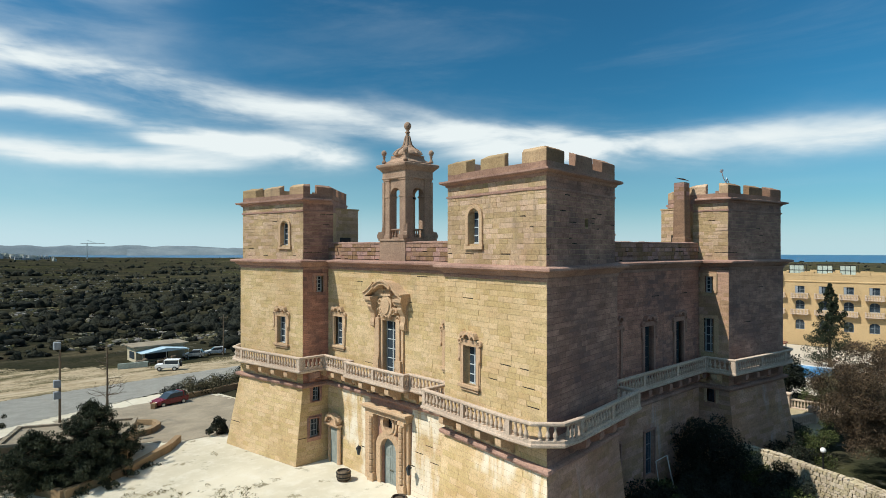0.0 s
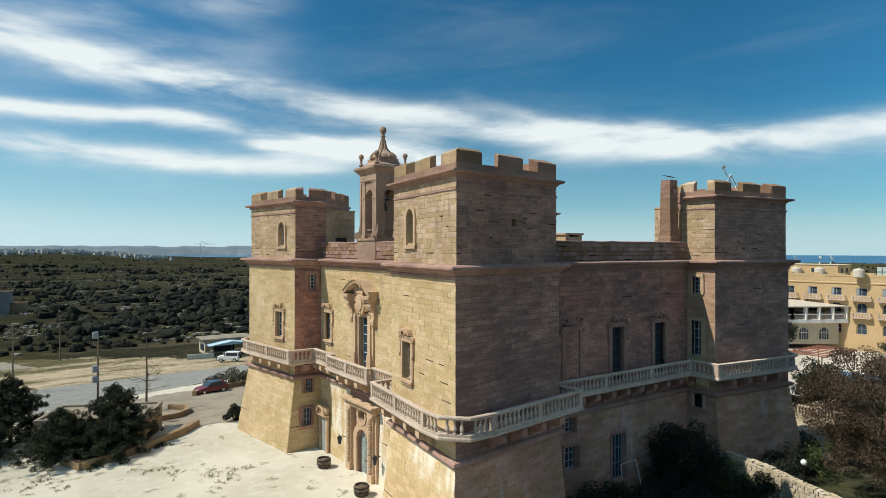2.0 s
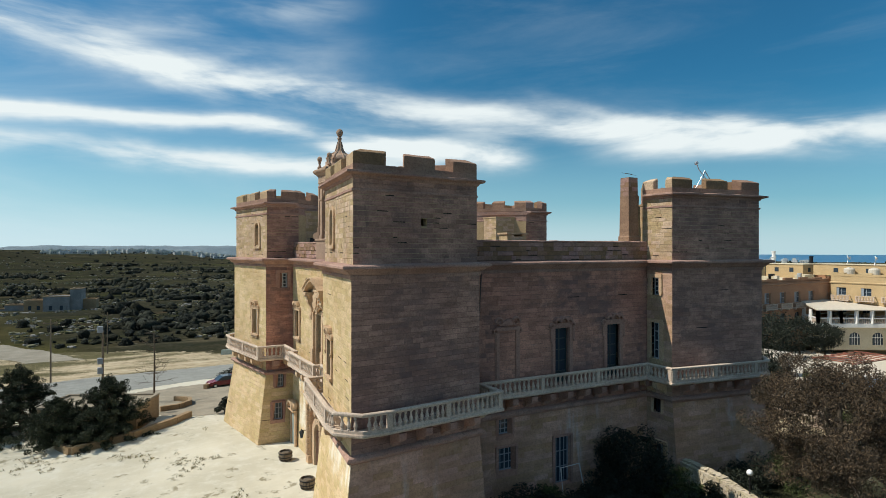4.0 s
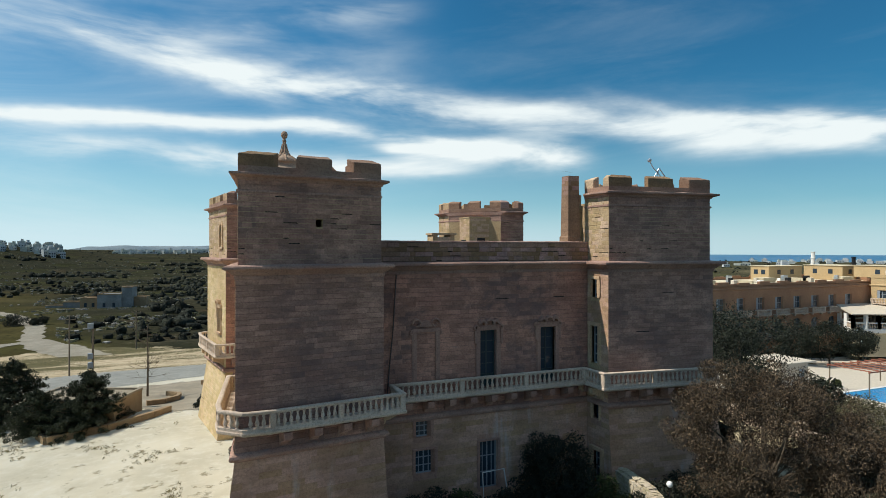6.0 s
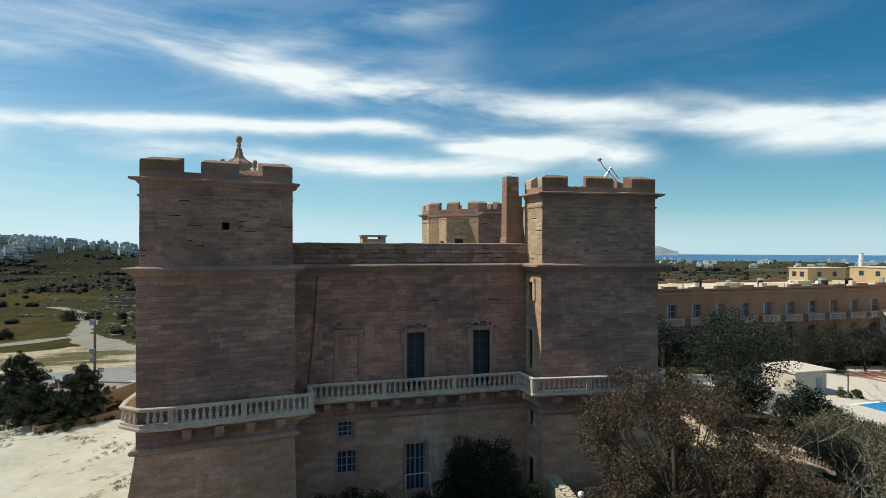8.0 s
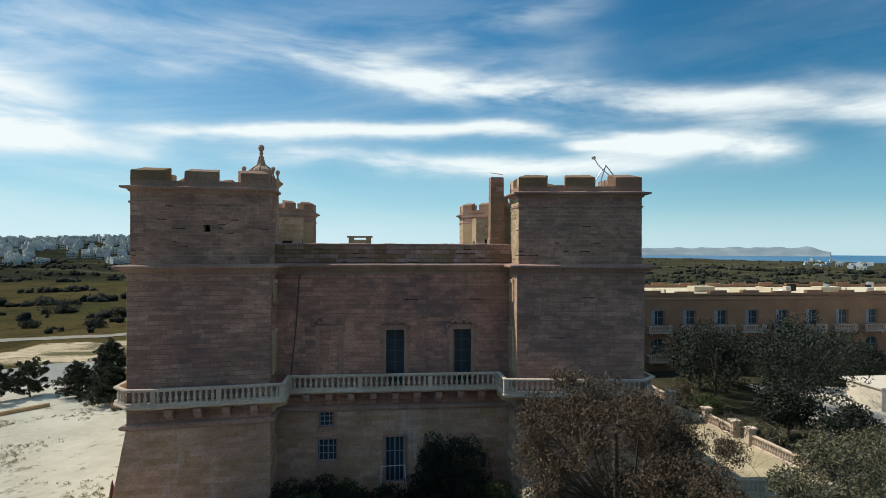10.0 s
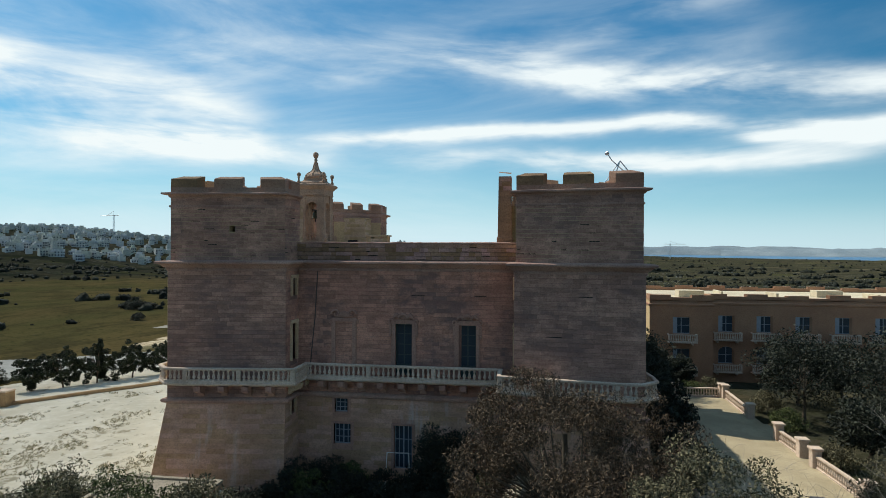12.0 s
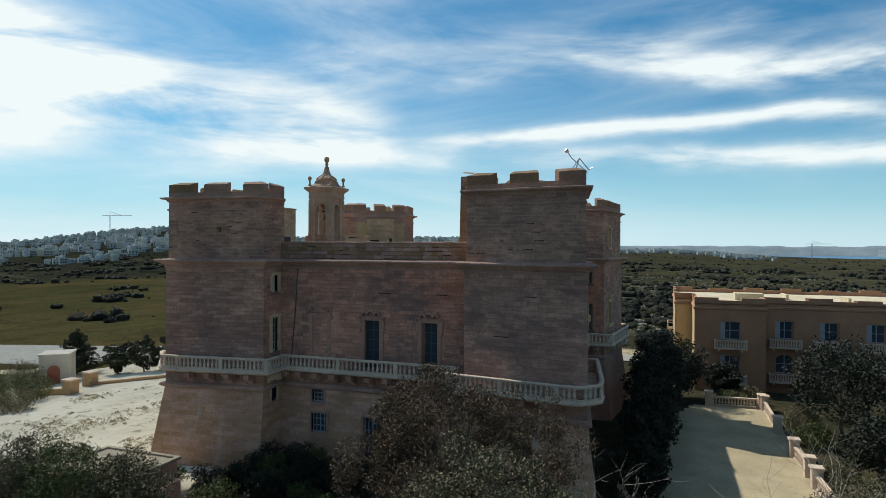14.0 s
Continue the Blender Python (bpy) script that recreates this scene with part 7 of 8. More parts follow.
columns = [35.2 + 4.9 * q - 32.7 for q in range(15)]
holes = {0: [(3.0, 5.2, *rows_up), (3.0, 5.2, *rows_mid)], 2: [(c - 1.05, c + 1.05, *r) for c in columns for r in (rows_up, rows_mid)],
         7: [(2.6, 3.5, 6.0, 8.0), (2.6, 3.5, 1.7, 3.7)], 5: [(4.0, 5.6, *rows_up), (4.0, 5.6, *rows_mid)]}
made = box_wall("wall", BAY, Z_HOTEL, Z_EAVES, holes, M_HOTEL_SOUTH, hotel)
# the west-facing sides keep the render colour of lit walls
for i in (5, 6, 7):
    made[i].data.materials[0] = M_HOTEL
hs = [Side(BAY, BAY, i, Z_HOTEL, Z_EAVES) for i in range(len(BAY))]
hotel_window(hs[0], 4.1, 2.2, *rows_up, hotel)
hotel_window(hs[0], 4.1, 2.2, *rows_mid, hotel)
for c in columns:
    hotel_window(hs[2], c, 2.1, *rows_up, hotel)
    hotel_window(hs[2], c, 2.1, *rows_mid, hotel, True)
for z in (rows_up, rows_mid):
    hotel_window(hs[5], 4.8, 1.6, *z, hotel)
    hotel_window(hs[7], 3.05, 0.9, z[0] + 0.1, z[1] - 0.1, hotel, False, False)
bm = bmesh.new()
bm.faces.new([bm.verts.new((x, y, 10.2)) for x, y in offset(BAY, -0.2)])
part("roof", bm, M_HOTEL_ROOF, hotel, "pale screeded flat roof")
bm = bmesh.new()
moulding(bm, BAY, [(-0.3, 9.5), (0.0, 9.5), (0.12, 9.6), (0.15, 9.8), (0.0, 9.9), (-0.3, 9.95)])
part("cornice", bm, M_HOTEL_SOUTH, hotel)


def stepped_parapet(outline, z, parent):
    """A roof parapet of alternating low and high pieces."""
    inside = offset(outline, -0.35)
    for i in range(len(outline)):
        so, si = Side(outline, outline, i, z - 0.1, z + 0.9), Side(inside, inside, i, z - 0.1, z + 0.9)
        k = max(1, round(so.wide / 2.6))
        for q in range(k):
            bm = bmesh.new()
            u0, u1 = so.wide * q / k, so.wide * (q + 1) / k
            top = z + (0.75, 0.42, 0.75, 0.42, 0.6, 0.3)[q % 6]
            a = [so.at(u0, z - 0.1), so.at(u1, z - 0.1), si.at(u1 / so.wide * si.wide, z - 0.1), si.at(u0 / so.wide * si.wide, z - 0.1)]
            low = [bm.verts.new(p) for p in a]
            up = [bm.verts.new((p.x, p.y, top)) for p in a]
            bm.faces.new(up)
            for w in range(4):
                bm.faces.new((low[w], low[(w + 1) % 4], up[(w + 1) % 4], up[w]))
            part("parapet", bm, M_HOTEL_SOUTH if parent is hotel else M_HOTEL, parent)


stepped_parapet(BAY, Z_EAVES, hotel)
for q in range(13):
    bm = bmesh.new()
    x, y = 30 + 6.6 * q, 38.5 + 3 * (q % 2)
    box(bm, x, x + (0.35 if q % 3 else 3.5), y - 2, y + (2.2 if q % 3 else 0.35), 10.2, 10.2 + (0.7 if q % 3 else 0.95), None, 0.03)
    part("roof_upstand", bm, M_HOTEL_ROOF, hotel)

wing = thing("hotel_wing", "sunlit ochre hotel wing with arched windows and balconies", "hotel")
EASTW = [(136.0, -40.0), (126.0, 31.0), (109.4, 31.0), (121.0, -40.0)]
cols_e = [2.0 + 4.6 * q for q in range(14)]
holes = {2: [(c - 0.95, c + 0.95, *r) for c in cols_e for r in ((7.2, 8.8), (3.6, 5.6), (-0.9, 1.3))]}
box_wall("wall", EASTW, -5.0, 11.2, holes, M_HOTEL, wing)
es = Side(EASTW, EASTW, 2, -5.0, 11.2)
for c in cols_e:
    hotel_window(es, c, 1.9, 7.2, 8.8, wing)
    hotel_window(es, c, 1.9, 3.6, 5.6, wing, True)
    hotel_window(es, c, 1.9, -0.9, 1.3, wing, True, False)
bm = bmesh.new()
bm.faces.new([bm.verts.new((x, y, 11.1)) for x, y in offset(EASTW, -0.2)])
part("roof", bm, M_HOTEL_ROOF, wing)
bm = bmesh.new()
moulding(bm, EASTW, [(-0.3, 9.6), (0.0, 9.6), (0.15, 9.7), (0.18, 9.9), (0.0, 10.0), (-0.3, 10.05)])
part("cornice", bm, M_HOTEL, wing)
stepped_parapet(EASTW, 11.2, wing)
M_PANEL = plain("pale_green_mesh_panel", (0.40, 0.46, 0.41), 0.7)
for q in range(3):
    ob = thing("roof_cage", "pale green panelled plant cage on the hotel roof", "cage", (115.2 + 0.9 * q, (12.0, 6.6, 2.4)[q], 11.1), "roof cages")
    for sy in (-1, 0, 1):
        bm = bmesh.new()
        box(bm, -0.9, -0.86, sy * 1.0 - 0.46, sy * 1.0 + 0.46, 0.1, 2.2)
        part("panel", bm, M_PANEL, ob)
    bm = bmesh.new()
    for sx in (-0.95, 0.95):
        for sy in (-1.5, -0.5, 0.5, 1.5):
            tube(bm, [(sx, sy, 0), (sx, sy, 2.4)], 0.05)
        for z in (0.1, 1.2, 2.4):
            tube(bm, [(sx, -1.5, z), (sx, 1.5, z)], 0.05)
    for sy in (-1.5, 1.5):
        tube(bm, [(-0.95, sy, 2.4), (0.95, sy, 2.4)], 0.05)
    part("frame", bm, M_IRON, ob, "dark metal frame")
    bm = bmesh.new()
    box(bm, -0.6, 0.7, -1.2, 1.2, 0.0, 1.5, None, 0.05)
    part("unit", bm, M_CREAM, ob, "pale air handling unit")

# rooms, flues, tanks and dishes on the hotel roofs
for x0, x1, y0, y1, z0, z1 in ((98.7, 109.0, 45.8, 50.5, 10.2, 13.2), (113.4, 121.5, 39.5, 48.6, 10.2, 13.3), (113.2, 119.5, 20.5, 37.0, 11.1, 13.5)):
    room = thing("penthouse", "pale flat-roofed rooftop room on the hotel", "rooftop room", (0, 0, 0), "rooftop rooms")
    bm = bmesh.new()
    box(bm, x0, x1, y0, y1, z0, z1, None, 0.04)
    body = part("body", bm, M_HOTEL, room)
    bm = bmesh.new()
    box(bm, x0 - 0.15, x1 + 0.15, y0 - 0.15, y1 + 0.15, z1, z1 + 0.14, None, 0.02)
    part("roof", bm, M_HOTEL_ROOF, room)
    for f in (0.3, 0.7):
        bm = bmesh.new()
        box(bm, x0 + f * (x1 - x0) - 0.5, x0 + f * (x1 - x0) + 0.5, y0 - 0.04, y0 + 0.1, z1 - 1.7, z1 - 0.7)
        box(bm, x0 - 0.04, x0 + 0.1, y0 + f * (y1 - y0) - 0.5, y0 + f * (y1 - y0) + 0.5, z1 - 1.7, z1 - 0.7)
        part("window", bm, M_GLASS, body)
for x, y, z, top, mat, label in ((118.5, 50.0, 10.2, 16.4, M_WHITE, "tall pale flue pipe behind the rooftop room"), (121.8, 42.6, 10.2, 15.2, M_IRON, "dark sooty flue pipe on the hotel roof")):
    bm = bmesh.new()
    lathe(bm, [(0.45, z), (0.45, top - 1.6), (0.58, top - 1.55), (0.58, top - 1.4), (0.42, top - 1.35), (0.42, top - 0.2), (0.5, top - 0.18), (0.5, top)], Matrix.Translation((x, y, 0)), 14)
    tagged(part("flue", bm, mat), label, "flue", "flues")
for x, y, z in ((112.0, 28.6, 11.1), (111.8, 23.6, 11.1), (110.8, 15.5, 11.1)):
    bm = bmesh.new()
    lathe(bm, [(0.95, 0.0), (1.05, 0.1), (1.05, 1.5), (0.9, 1.75), (0.3, 1.9), (0.3, 2.0)], Matrix.Translation((x, y, z)), 16)
    tagged(part("water_tank", bm, M_CREAM), "round cream water tank on the hotel roof", "water tank", "water tanks")
for x, y, z, r, turn in ((114.0, 30.0, 13.5, 0.6, 285), (114.2, 24.6, 13.5, 0.42, 320), (114.4, 22.4, 13.5, 0.62, 290)):
    ob = thing("satellite_dish", "white satellite dish on a mast on the hotel roof", "satellite dish", (x, y, z), "satellite dishes")
    bm = bmesh.new()
    tube(bm, [(0, 0, 0), (0, 0, 1.3)], 0.06)
    tube(bm, [(-0.5, 0, 0), (0, 0, 0.9)], 0.04)
    part("mast", bm, M_STEEL, ob)
    bm = bmesh.new()
    lathe(bm, [(0.02, 0.0), (r * 0.5, 0.07 * r), (r * 0.85, 0.22 * r), (r, 0.32 * r), (r, 0.36 * r), (r * 0.85, 0.27 * r), (r * 0.5, 0.12 * r), (0.02, 0.05)], pose(0, 0, 1.5, 0, 62, turn), 20)
    part("dish", bm, M_WHITE, ob, smooth=True)
    bm = bmesh.new()
    m = pose(0, 0, 1.5, 0, 62, turn)
    tube(bm, [m @ Vector((r * 0.9, 0, 0.3 * r)), m @ Vector((0, 0, r * 0.95))], 0.03)
    box(bm, -0.08, 0.08, -0.08, 0.08, r * 0.88, r * 1.08, m)
    part("feed_arm", bm, M_STEEL, ob)
for q in range(16):
    bm = bmesh.new()
    x, y = 62 + 2.9 * q, 35.2 + 1.6 * ((q * 7) % 5)
    box(bm, x, x + 0.6 + 0.3 * (q % 3), y, y + 0.8, 10.2, 10.9 + 0.25 * (q % 4), None, 0.05)
    tagged(part("roof_unit", bm, (M_WHITE, M_CREAM, M_IRON, M_STEEL)[q % 4]), "small boxy ventilation unit on the hotel roof", "unit", "roof units")

# the diagonal terrace in the corner of the two wings
terrace = thing("terrace", "white balustraded hotel terrace with a flat pale canopy", "terrace", (0, 0, 0))
DECK = [(100.5, 31.4), (97.0, 26.4), (101.0, 24.3), (111.2, 18.0), (109.2, 31.2)]
bm = bmesh.new()
moulding(bm, DECK, [(-0.6, -3.2), (-0.6, 1.3)], False)
base_ = part("wall", bm, M_HOTEL_ROOF, terrace, "pale rendered terrace base")
for (ax, ay), (bx, by), cuts_ in ((DECK[2], DECK[3], (0.25, 0.62)), (DECK[1], DECK[2], (0.5,))):
    for c in cuts_:
        d = Vector((bx - ax, by - ay)).normalized()
        mid = Vector((ax, ay)).lerp(Vector((bx, by)), c) - Vector((d.y, -d.x)) * 0.6
        m = Matrix(((d.x, -d.y, 0, mid.x), (d.y, d.x, 0, mid.y), (0, 0, 1, -2.2), (0, 0, 0, 1)))
        bm = bmesh.new()
        extrude(bm, [(-1.0, 0), (1.0, 0)] + arc(0, 1.5, 1.0, 0, 180, 10), -0.03, 0.05, m)
        arch_ = part("window", bm, M_GLASS, base_)
        bm = bmesh.new()
        for x in (-0.5, 0.0, 0.5):
            box(bm, x - 0.04, x + 0.04, -0.07, -0.02, 0, 2.3, m)
        box(bm, -1.0, 1.0, -0.07, -0.02, 1.45, 1.55, m)
        part("sash", bm, M_WHITE, arch_)
bm = bmesh.new()
moulding(bm, DECK, [(-0.8, 1.3), (0.1, 1.3), (0.16, 1.4), (0.16, 2.1), (0.0, 2.15), (-0.8, 2.15)])
bm.faces.new([bm.verts.new((x, y, 2.05)) for x, y in offset(DECK, -0.5)])
part("deck", bm, M_WHITE, terrace, "white rendered terrace edge")
bm = bmesh.new()
moulding(bm, DECK, [(-0.14, 3.1), (0.14, 3.1), (0.16, 3.3), (-0.16, 3.3)])
part("rail", bm, M_WHITE, terrace)
deck_front = DECK[:4]
for (ax, ay), (bx, by) in zip(deck_front, deck_front[1:]):
    a, b = Vector((ax, ay)), Vector((bx, by))
    k = int((b - a).length / 0.42)
    for q in range(k):
        p = a.lerp(b, (q + 0.5) / k)
        ob = mesh_object("baluster", far_baluster, M_WHITE, terrace)
        ob.matrix_basis = Matrix.Translation((p.x, p.y, 2.14)) @ Matrix.Diagonal((1.3, 1.3, 1.38, 1))
    for q in range(max(2, round((b - a).length / 3.2)) + 1):
        p = a.lerp(b, q / max(2, round((b - a).length / 3.2)))
        bm = bmesh.new()
        box(bm, p.x - 0.28, p.x + 0.28, p.y - 0.28, p.y + 0.28, 2.1, 4.75)
        part("post", bm, M_WHITE, terrace)
bm = bmesh.new()
low = [bm.verts.new((x, y, 5.7 if i in (0, 4) else 4.72)) for i, (x, y) in enumerate(offset(DECK, 0.45))]
up = [bm.verts.new((x, y, 6.1 if i in (0, 4) else 4.92)) for i, (x, y) in enumerate(offset(DECK, 0.45))]
bm.faces.new(low[::-1])
bm.faces.new(up)
for q in range(5):
    bm.faces.new((low[q], low[(q + 1) % 5], up[(q + 1) % 5], up[q]))
part("canopy", bm, M_CREAM, terrace, "pale canvas canopy sloping to the front")

# the pool on the terrace
zt = height(60, 0) + 0.13
pool = thing("swimming_pool", "blue hotel swimming pool with a pale rim", "pool", (60, -3, zt))
bm = bmesh.new()
rim = [(-9, -5), (9, -5), (9, 6), (-9, 6)]
moulding(bm, rim, [(0, 0.0), (0, 0.12), (0.5, 0.12), (0.5, 0.0)])
part("rim", bm, M_WHITE, pool)
bm = bmesh.new()
bm.faces.new([bm.verts.new((x, y, 0.05)) for x, y in rim])
part("water", bm, water("pool_water", (0.02, 0.24, 0.50), 0.08, 1.2, 0.15), pool)
zg = height(59, 10) + 0.13
hut_ = thing("pool_hut", "low cream rendered pool hut with a beige flat roof", "hut", (59.4, 11.6, zg))
bm = bmesh.new()
box(bm, -3.2, 2.0, -2.4, 3.0, -0.3, 2.7, None, 0.03)
part("body", bm, M_CREAM, hut_)
bm = bmesh.new()
box(bm, -3.4, 3.4, -2.6, 4.0, 2.7, 2.95, None, 0.03)
part("roof", bm, M_CREAM, hut_, "beige flat roof slab")
bm = bmesh.new()
box(bm, 0.2, 1.1, -2.43, -2.35, 0, 2.0)
part("door", bm, M_GREY_PAINT, hut_)
M_RUST = plain("rusty_red_paint", (0.25, 0.085, 0.05), 0.7)
pergola = thing("pergola", "rust-red metal pergola on the pool terrace", "pergola", (66.5, 3.4, zg))
for x in (-5.3, 5.3):
    for y in (-2.6, 2.6):
        bm = bmesh.new()
        tube(bm, [(x, y, 0), (x, y, 2.9)], 0.09)
        part("post", bm, M_BARREL, pergola)
for y in (-2.7, 2.7):
    bm = bmesh.new()
    box(bm, -5.6, 5.6, y - 0.07, y + 0.07, 2.85, 3.0)
    part("side_beam", bm, M_RUST, pergola)
for q in range(8):
    bm = bmesh.new()
    box(bm, -5.4 + 1.54 * q - 0.04, -5.4 + 1.54 * q + 0.04, -2.9, 2.9, 3.0, 3.14)
    part("beam", bm, M_RUST, pergola)
for q, (x, y, r) in enumerate(((62.0, 7.0, 1.1), (63.2, 6.4, 0.9))):
    bush("pool_shrub", "low green shrub in the terrace bed", (x, y), r, 0.8, M_GREEN, 360 + q, 16, 140, group="terrace shrubs")

# the closed parasol at the foot of the bastion
parasol = thing("parasol", "closed dark red garden parasol", "parasol", (-17.6, -15.6, height(-17.6, -15.6) + 0.13))
bm = bmesh.new()
lathe(bm, [(0.3, 0), (0.3, 0.08), (0.03, 0.1), (0.03, 2.6)], None, 10)
part("pole", bm, M_STEEL, parasol)
bm = bmesh.new()
lathe(bm, [(0.05, 0.7), (0.30, 0.8), (0.22, 1.4), (0.12, 2.1), (0.03, 2.62)], None, 9)
part("canopy", bm, plain("dark_red_cloth", (0.10, 0.02, 0.025), 0.8), parasol)


# ---- balustrades along the garden path ----
def fence(pts, label, group="path balustrades"):
    ob = thing("balustrade", label, "balustrade", (0, 0, 0), group)
    for a, b in zip(pts, pts[1:]):
        a, b = Vector((*a, height(*a) + 0.1)), Vector((*b, height(*b) + 0.1))
        d = b - a
        turned = math.degrees(math.atan2(d.y, d.x))
        m = Matrix.Translation(a) @ Matrix.Rotation(math.atan2(d.y, d.x), 4, "Z")
        bm = bmesh.new()
        box(bm, 0, d.length, -0.16, 0.16, -0.3, 0.15, m)
        part("plinth", bm, M_BALUSTER, ob)
        bm = bmesh.new()
        box(bm, 0, d.length, -0.14, 0.14, 0.86, 1.02, m, 0.02)
        part("rail", bm, M_BALUSTER, ob)
        k = round(d.length / 0.3)
        for q in range(k):
            w = mesh_object("baluster", far_baluster, M_BALUSTER, ob)
            w.matrix_basis = m @ Matrix.Translation((d.length * (q + 0.5) / k, 0, 0.15))
    for p in pts:
        bm = bmesh.new()
        z = height(*p)
        box(bm, p[0] - 0.35, p[0] + 0.35, p[1] - 0.35, p[1] + 0.35, z - 0.2, z + 1.5, None, 0.02)
        box(bm, p[0] - 0.45, p[0] + 0.45, p[1] - 0.45, p[1] + 0.45, z + 1.5, z + 1.68, None, 0.03)
        part("pier", bm, M_BALUSTER, ob)
    return ob


fence([(25.6, 18.0), (30.8, 18.2)], "pale stone balustrade closing the garden path")
fence([(31.0, 17.6), (30.9, 9.0)], "pale stone balustrade beside the garden path")
fence([(31.0, 1.9), (31.2, -2.6)], "stone piers and balustrade beside the garden path")
fence([(31.2, -5.0), (31.6, -12.0), (32.0, -19.0)], "pale stone balustrade beside the garden path")
fence([(18.5, -13.2), (27.0, -15.8)], "stone balustrade behind the palace garden")

# ---- rubble wall, globe lamp and stone hut in the south garden ----
wall_line = [(8.7, -15.6), (8.0, -19.4), (6.4, -23.6), (4.0, -28.0), (0.5, -33.0)]
rubble = thing("rubble_wall", "sunlit dry-stone rubble wall in the garden", "wall")
rng = random.Random(5)
verts_, faces_ = [], []
for a, b in zip(wall_line, wall_line[1:]):
    a, b = Vector(a), Vector(b)
    d = (b - a).normalized()
    s = Vector((-d.y, d.x))
    bm = bmesh.new()
    m = Matrix(((d.x, s.x, 0, a.x), (d.y, s.y, 0, a.y), (0, 0, 1, 0), (0, 0, 0, 1)))
    box(bm, -0.1, (b - a).length + 0.1, -0.33, 0.33, -1, 1.9, m)
    core = part("core", bm, M_RUBBLE, rubble)
    for side_ in (-1, 1, 0):
        z = -0.2 if side_ else 1.86
        while z < (1.9 if side_ else 1.9):
            tall = rng.uniform(0.16, 0.3)
            u = 0.0
            while u < (b - a).length:
                w = rng.uniform(0.18, 0.5)
                cx, cz = u + w / 2, z + tall / 2
                k = len(verts_)
                for dx, dy, dz in ((-1, -1, -1), (1, -1, -1), (1, 1, -1), (-1, 1, -1), (-1, -1, 1), (1, -1, 1), (1, 1, 1), (-1, 1, 1)):
                    j = rng.uniform(0.72, 0.98)
                    cy = side_ * 0.30 if side_ else rng.uniform(-0.12, 0.12)
                    verts_.append(m @ Vector((cx + dx * w / 2 * j, cy + dy * (0.13 if side_ else 0.2) * rng.uniform(0.8, 1.15), cz + dz * tall / 2 * j)))
                faces_ += [tuple(k + q for q in f) for f in ((0, 3, 2, 1), (4, 5, 6, 7), (0, 1, 5, 4), (1, 2, 6, 5), (2, 3, 7, 6), (3, 0, 4, 7))]
                u += w
            z += tall
raw("stones", verts_, faces_, M_RUBBLE, rubble, "uneven pale rubble stones", "stuff")

lamp = thing("globe_lamp", "black garden lamp post with a white globe", "lamp", (7.3, -21.9, 0))
bm = bmesh.new()
lathe(bm, [(0.12, 0), (0.12, 0.3), (0.05, 0.4), (0.045, 3.05), (0.09, 3.1)], None, 10)
part("post", bm, M_IRON, lamp)
bm = bmesh.new()
bmesh.ops.create_uvsphere(bm, u_segments=20, v_segments=12, radius=0.19, matrix=Matrix.Translation((0, 0, 3.28)))
part("globe", bm, plain("white_globe", (0.8, 0.8, 0.78), 0.3, vary=0.03, relief=0), lamp, smooth=True)

hut = thing("garden_hut", "low flat-roofed stone hut in the garden", "hut", (0, 0, 0))
bm = bmesh.new()
box(bm, -14.5, -8.6, -27.5, -23.6, -0.5, 3.45, None, 0.03)
part("body", bm, M_RENDER, hut)
bm = bmesh.new()
moulding(bm, [(-14.6, -27.6), (-8.5, -27.6), (-8.5, -23.5), (-14.6, -23.5)], [(-0.22, 3.45), (0.06, 3.45), (0.06, 3.62), (-0.22, 3.62)])
bm.faces.new([bm.verts.new(p) for p in ((-14.5, -27.5, 3.5), (-8.6, -27.5, 3.5), (-8.6, -23.6, 3.5), (-14.5, -23.6, 3.5))])
part("roof", bm, M_APRON, hut, "stained grey flat roof")
bm = bmesh.new()
box(bm, -8.6, -7.6, -27.0, -24.4, -0.5, 2.6, None, 0.03)
part("step_block", bm, M_RENDER, hut)

# ---- the stone hut, planted beds and walls beside the forecourt ----
shed = thing("stone_shed", "flat-roofed limestone shed among pines beside the forecourt", "shed", (-22.7, 23.5, 0), "")
bm = bmesh.new()
turn_ = pose(0, 0, 0, 0, 0, -25)
box(bm, -9.0, 0.0, -5.4, 0.0, -2.5, 2.0, turn_, 0.02)
part("body", bm, M_KERB, shed)
bm = bmesh.new()
box(bm, -8.7, -0.3, -5.1, -0.3, 2.0, 2.03, turn_)
moulding(bm, [tuple((turn_ @ Vector((x, y, 0)))[:2]) for x, y in ((-9, -5.4), (0, -5.4), (0, 0), (-9, 0))], [(-0.28, 2.0), (0.05, 2.0), (0.05, 2.2), (-0.28, 2.2)])
part("roof", bm, M_APRON, shed)


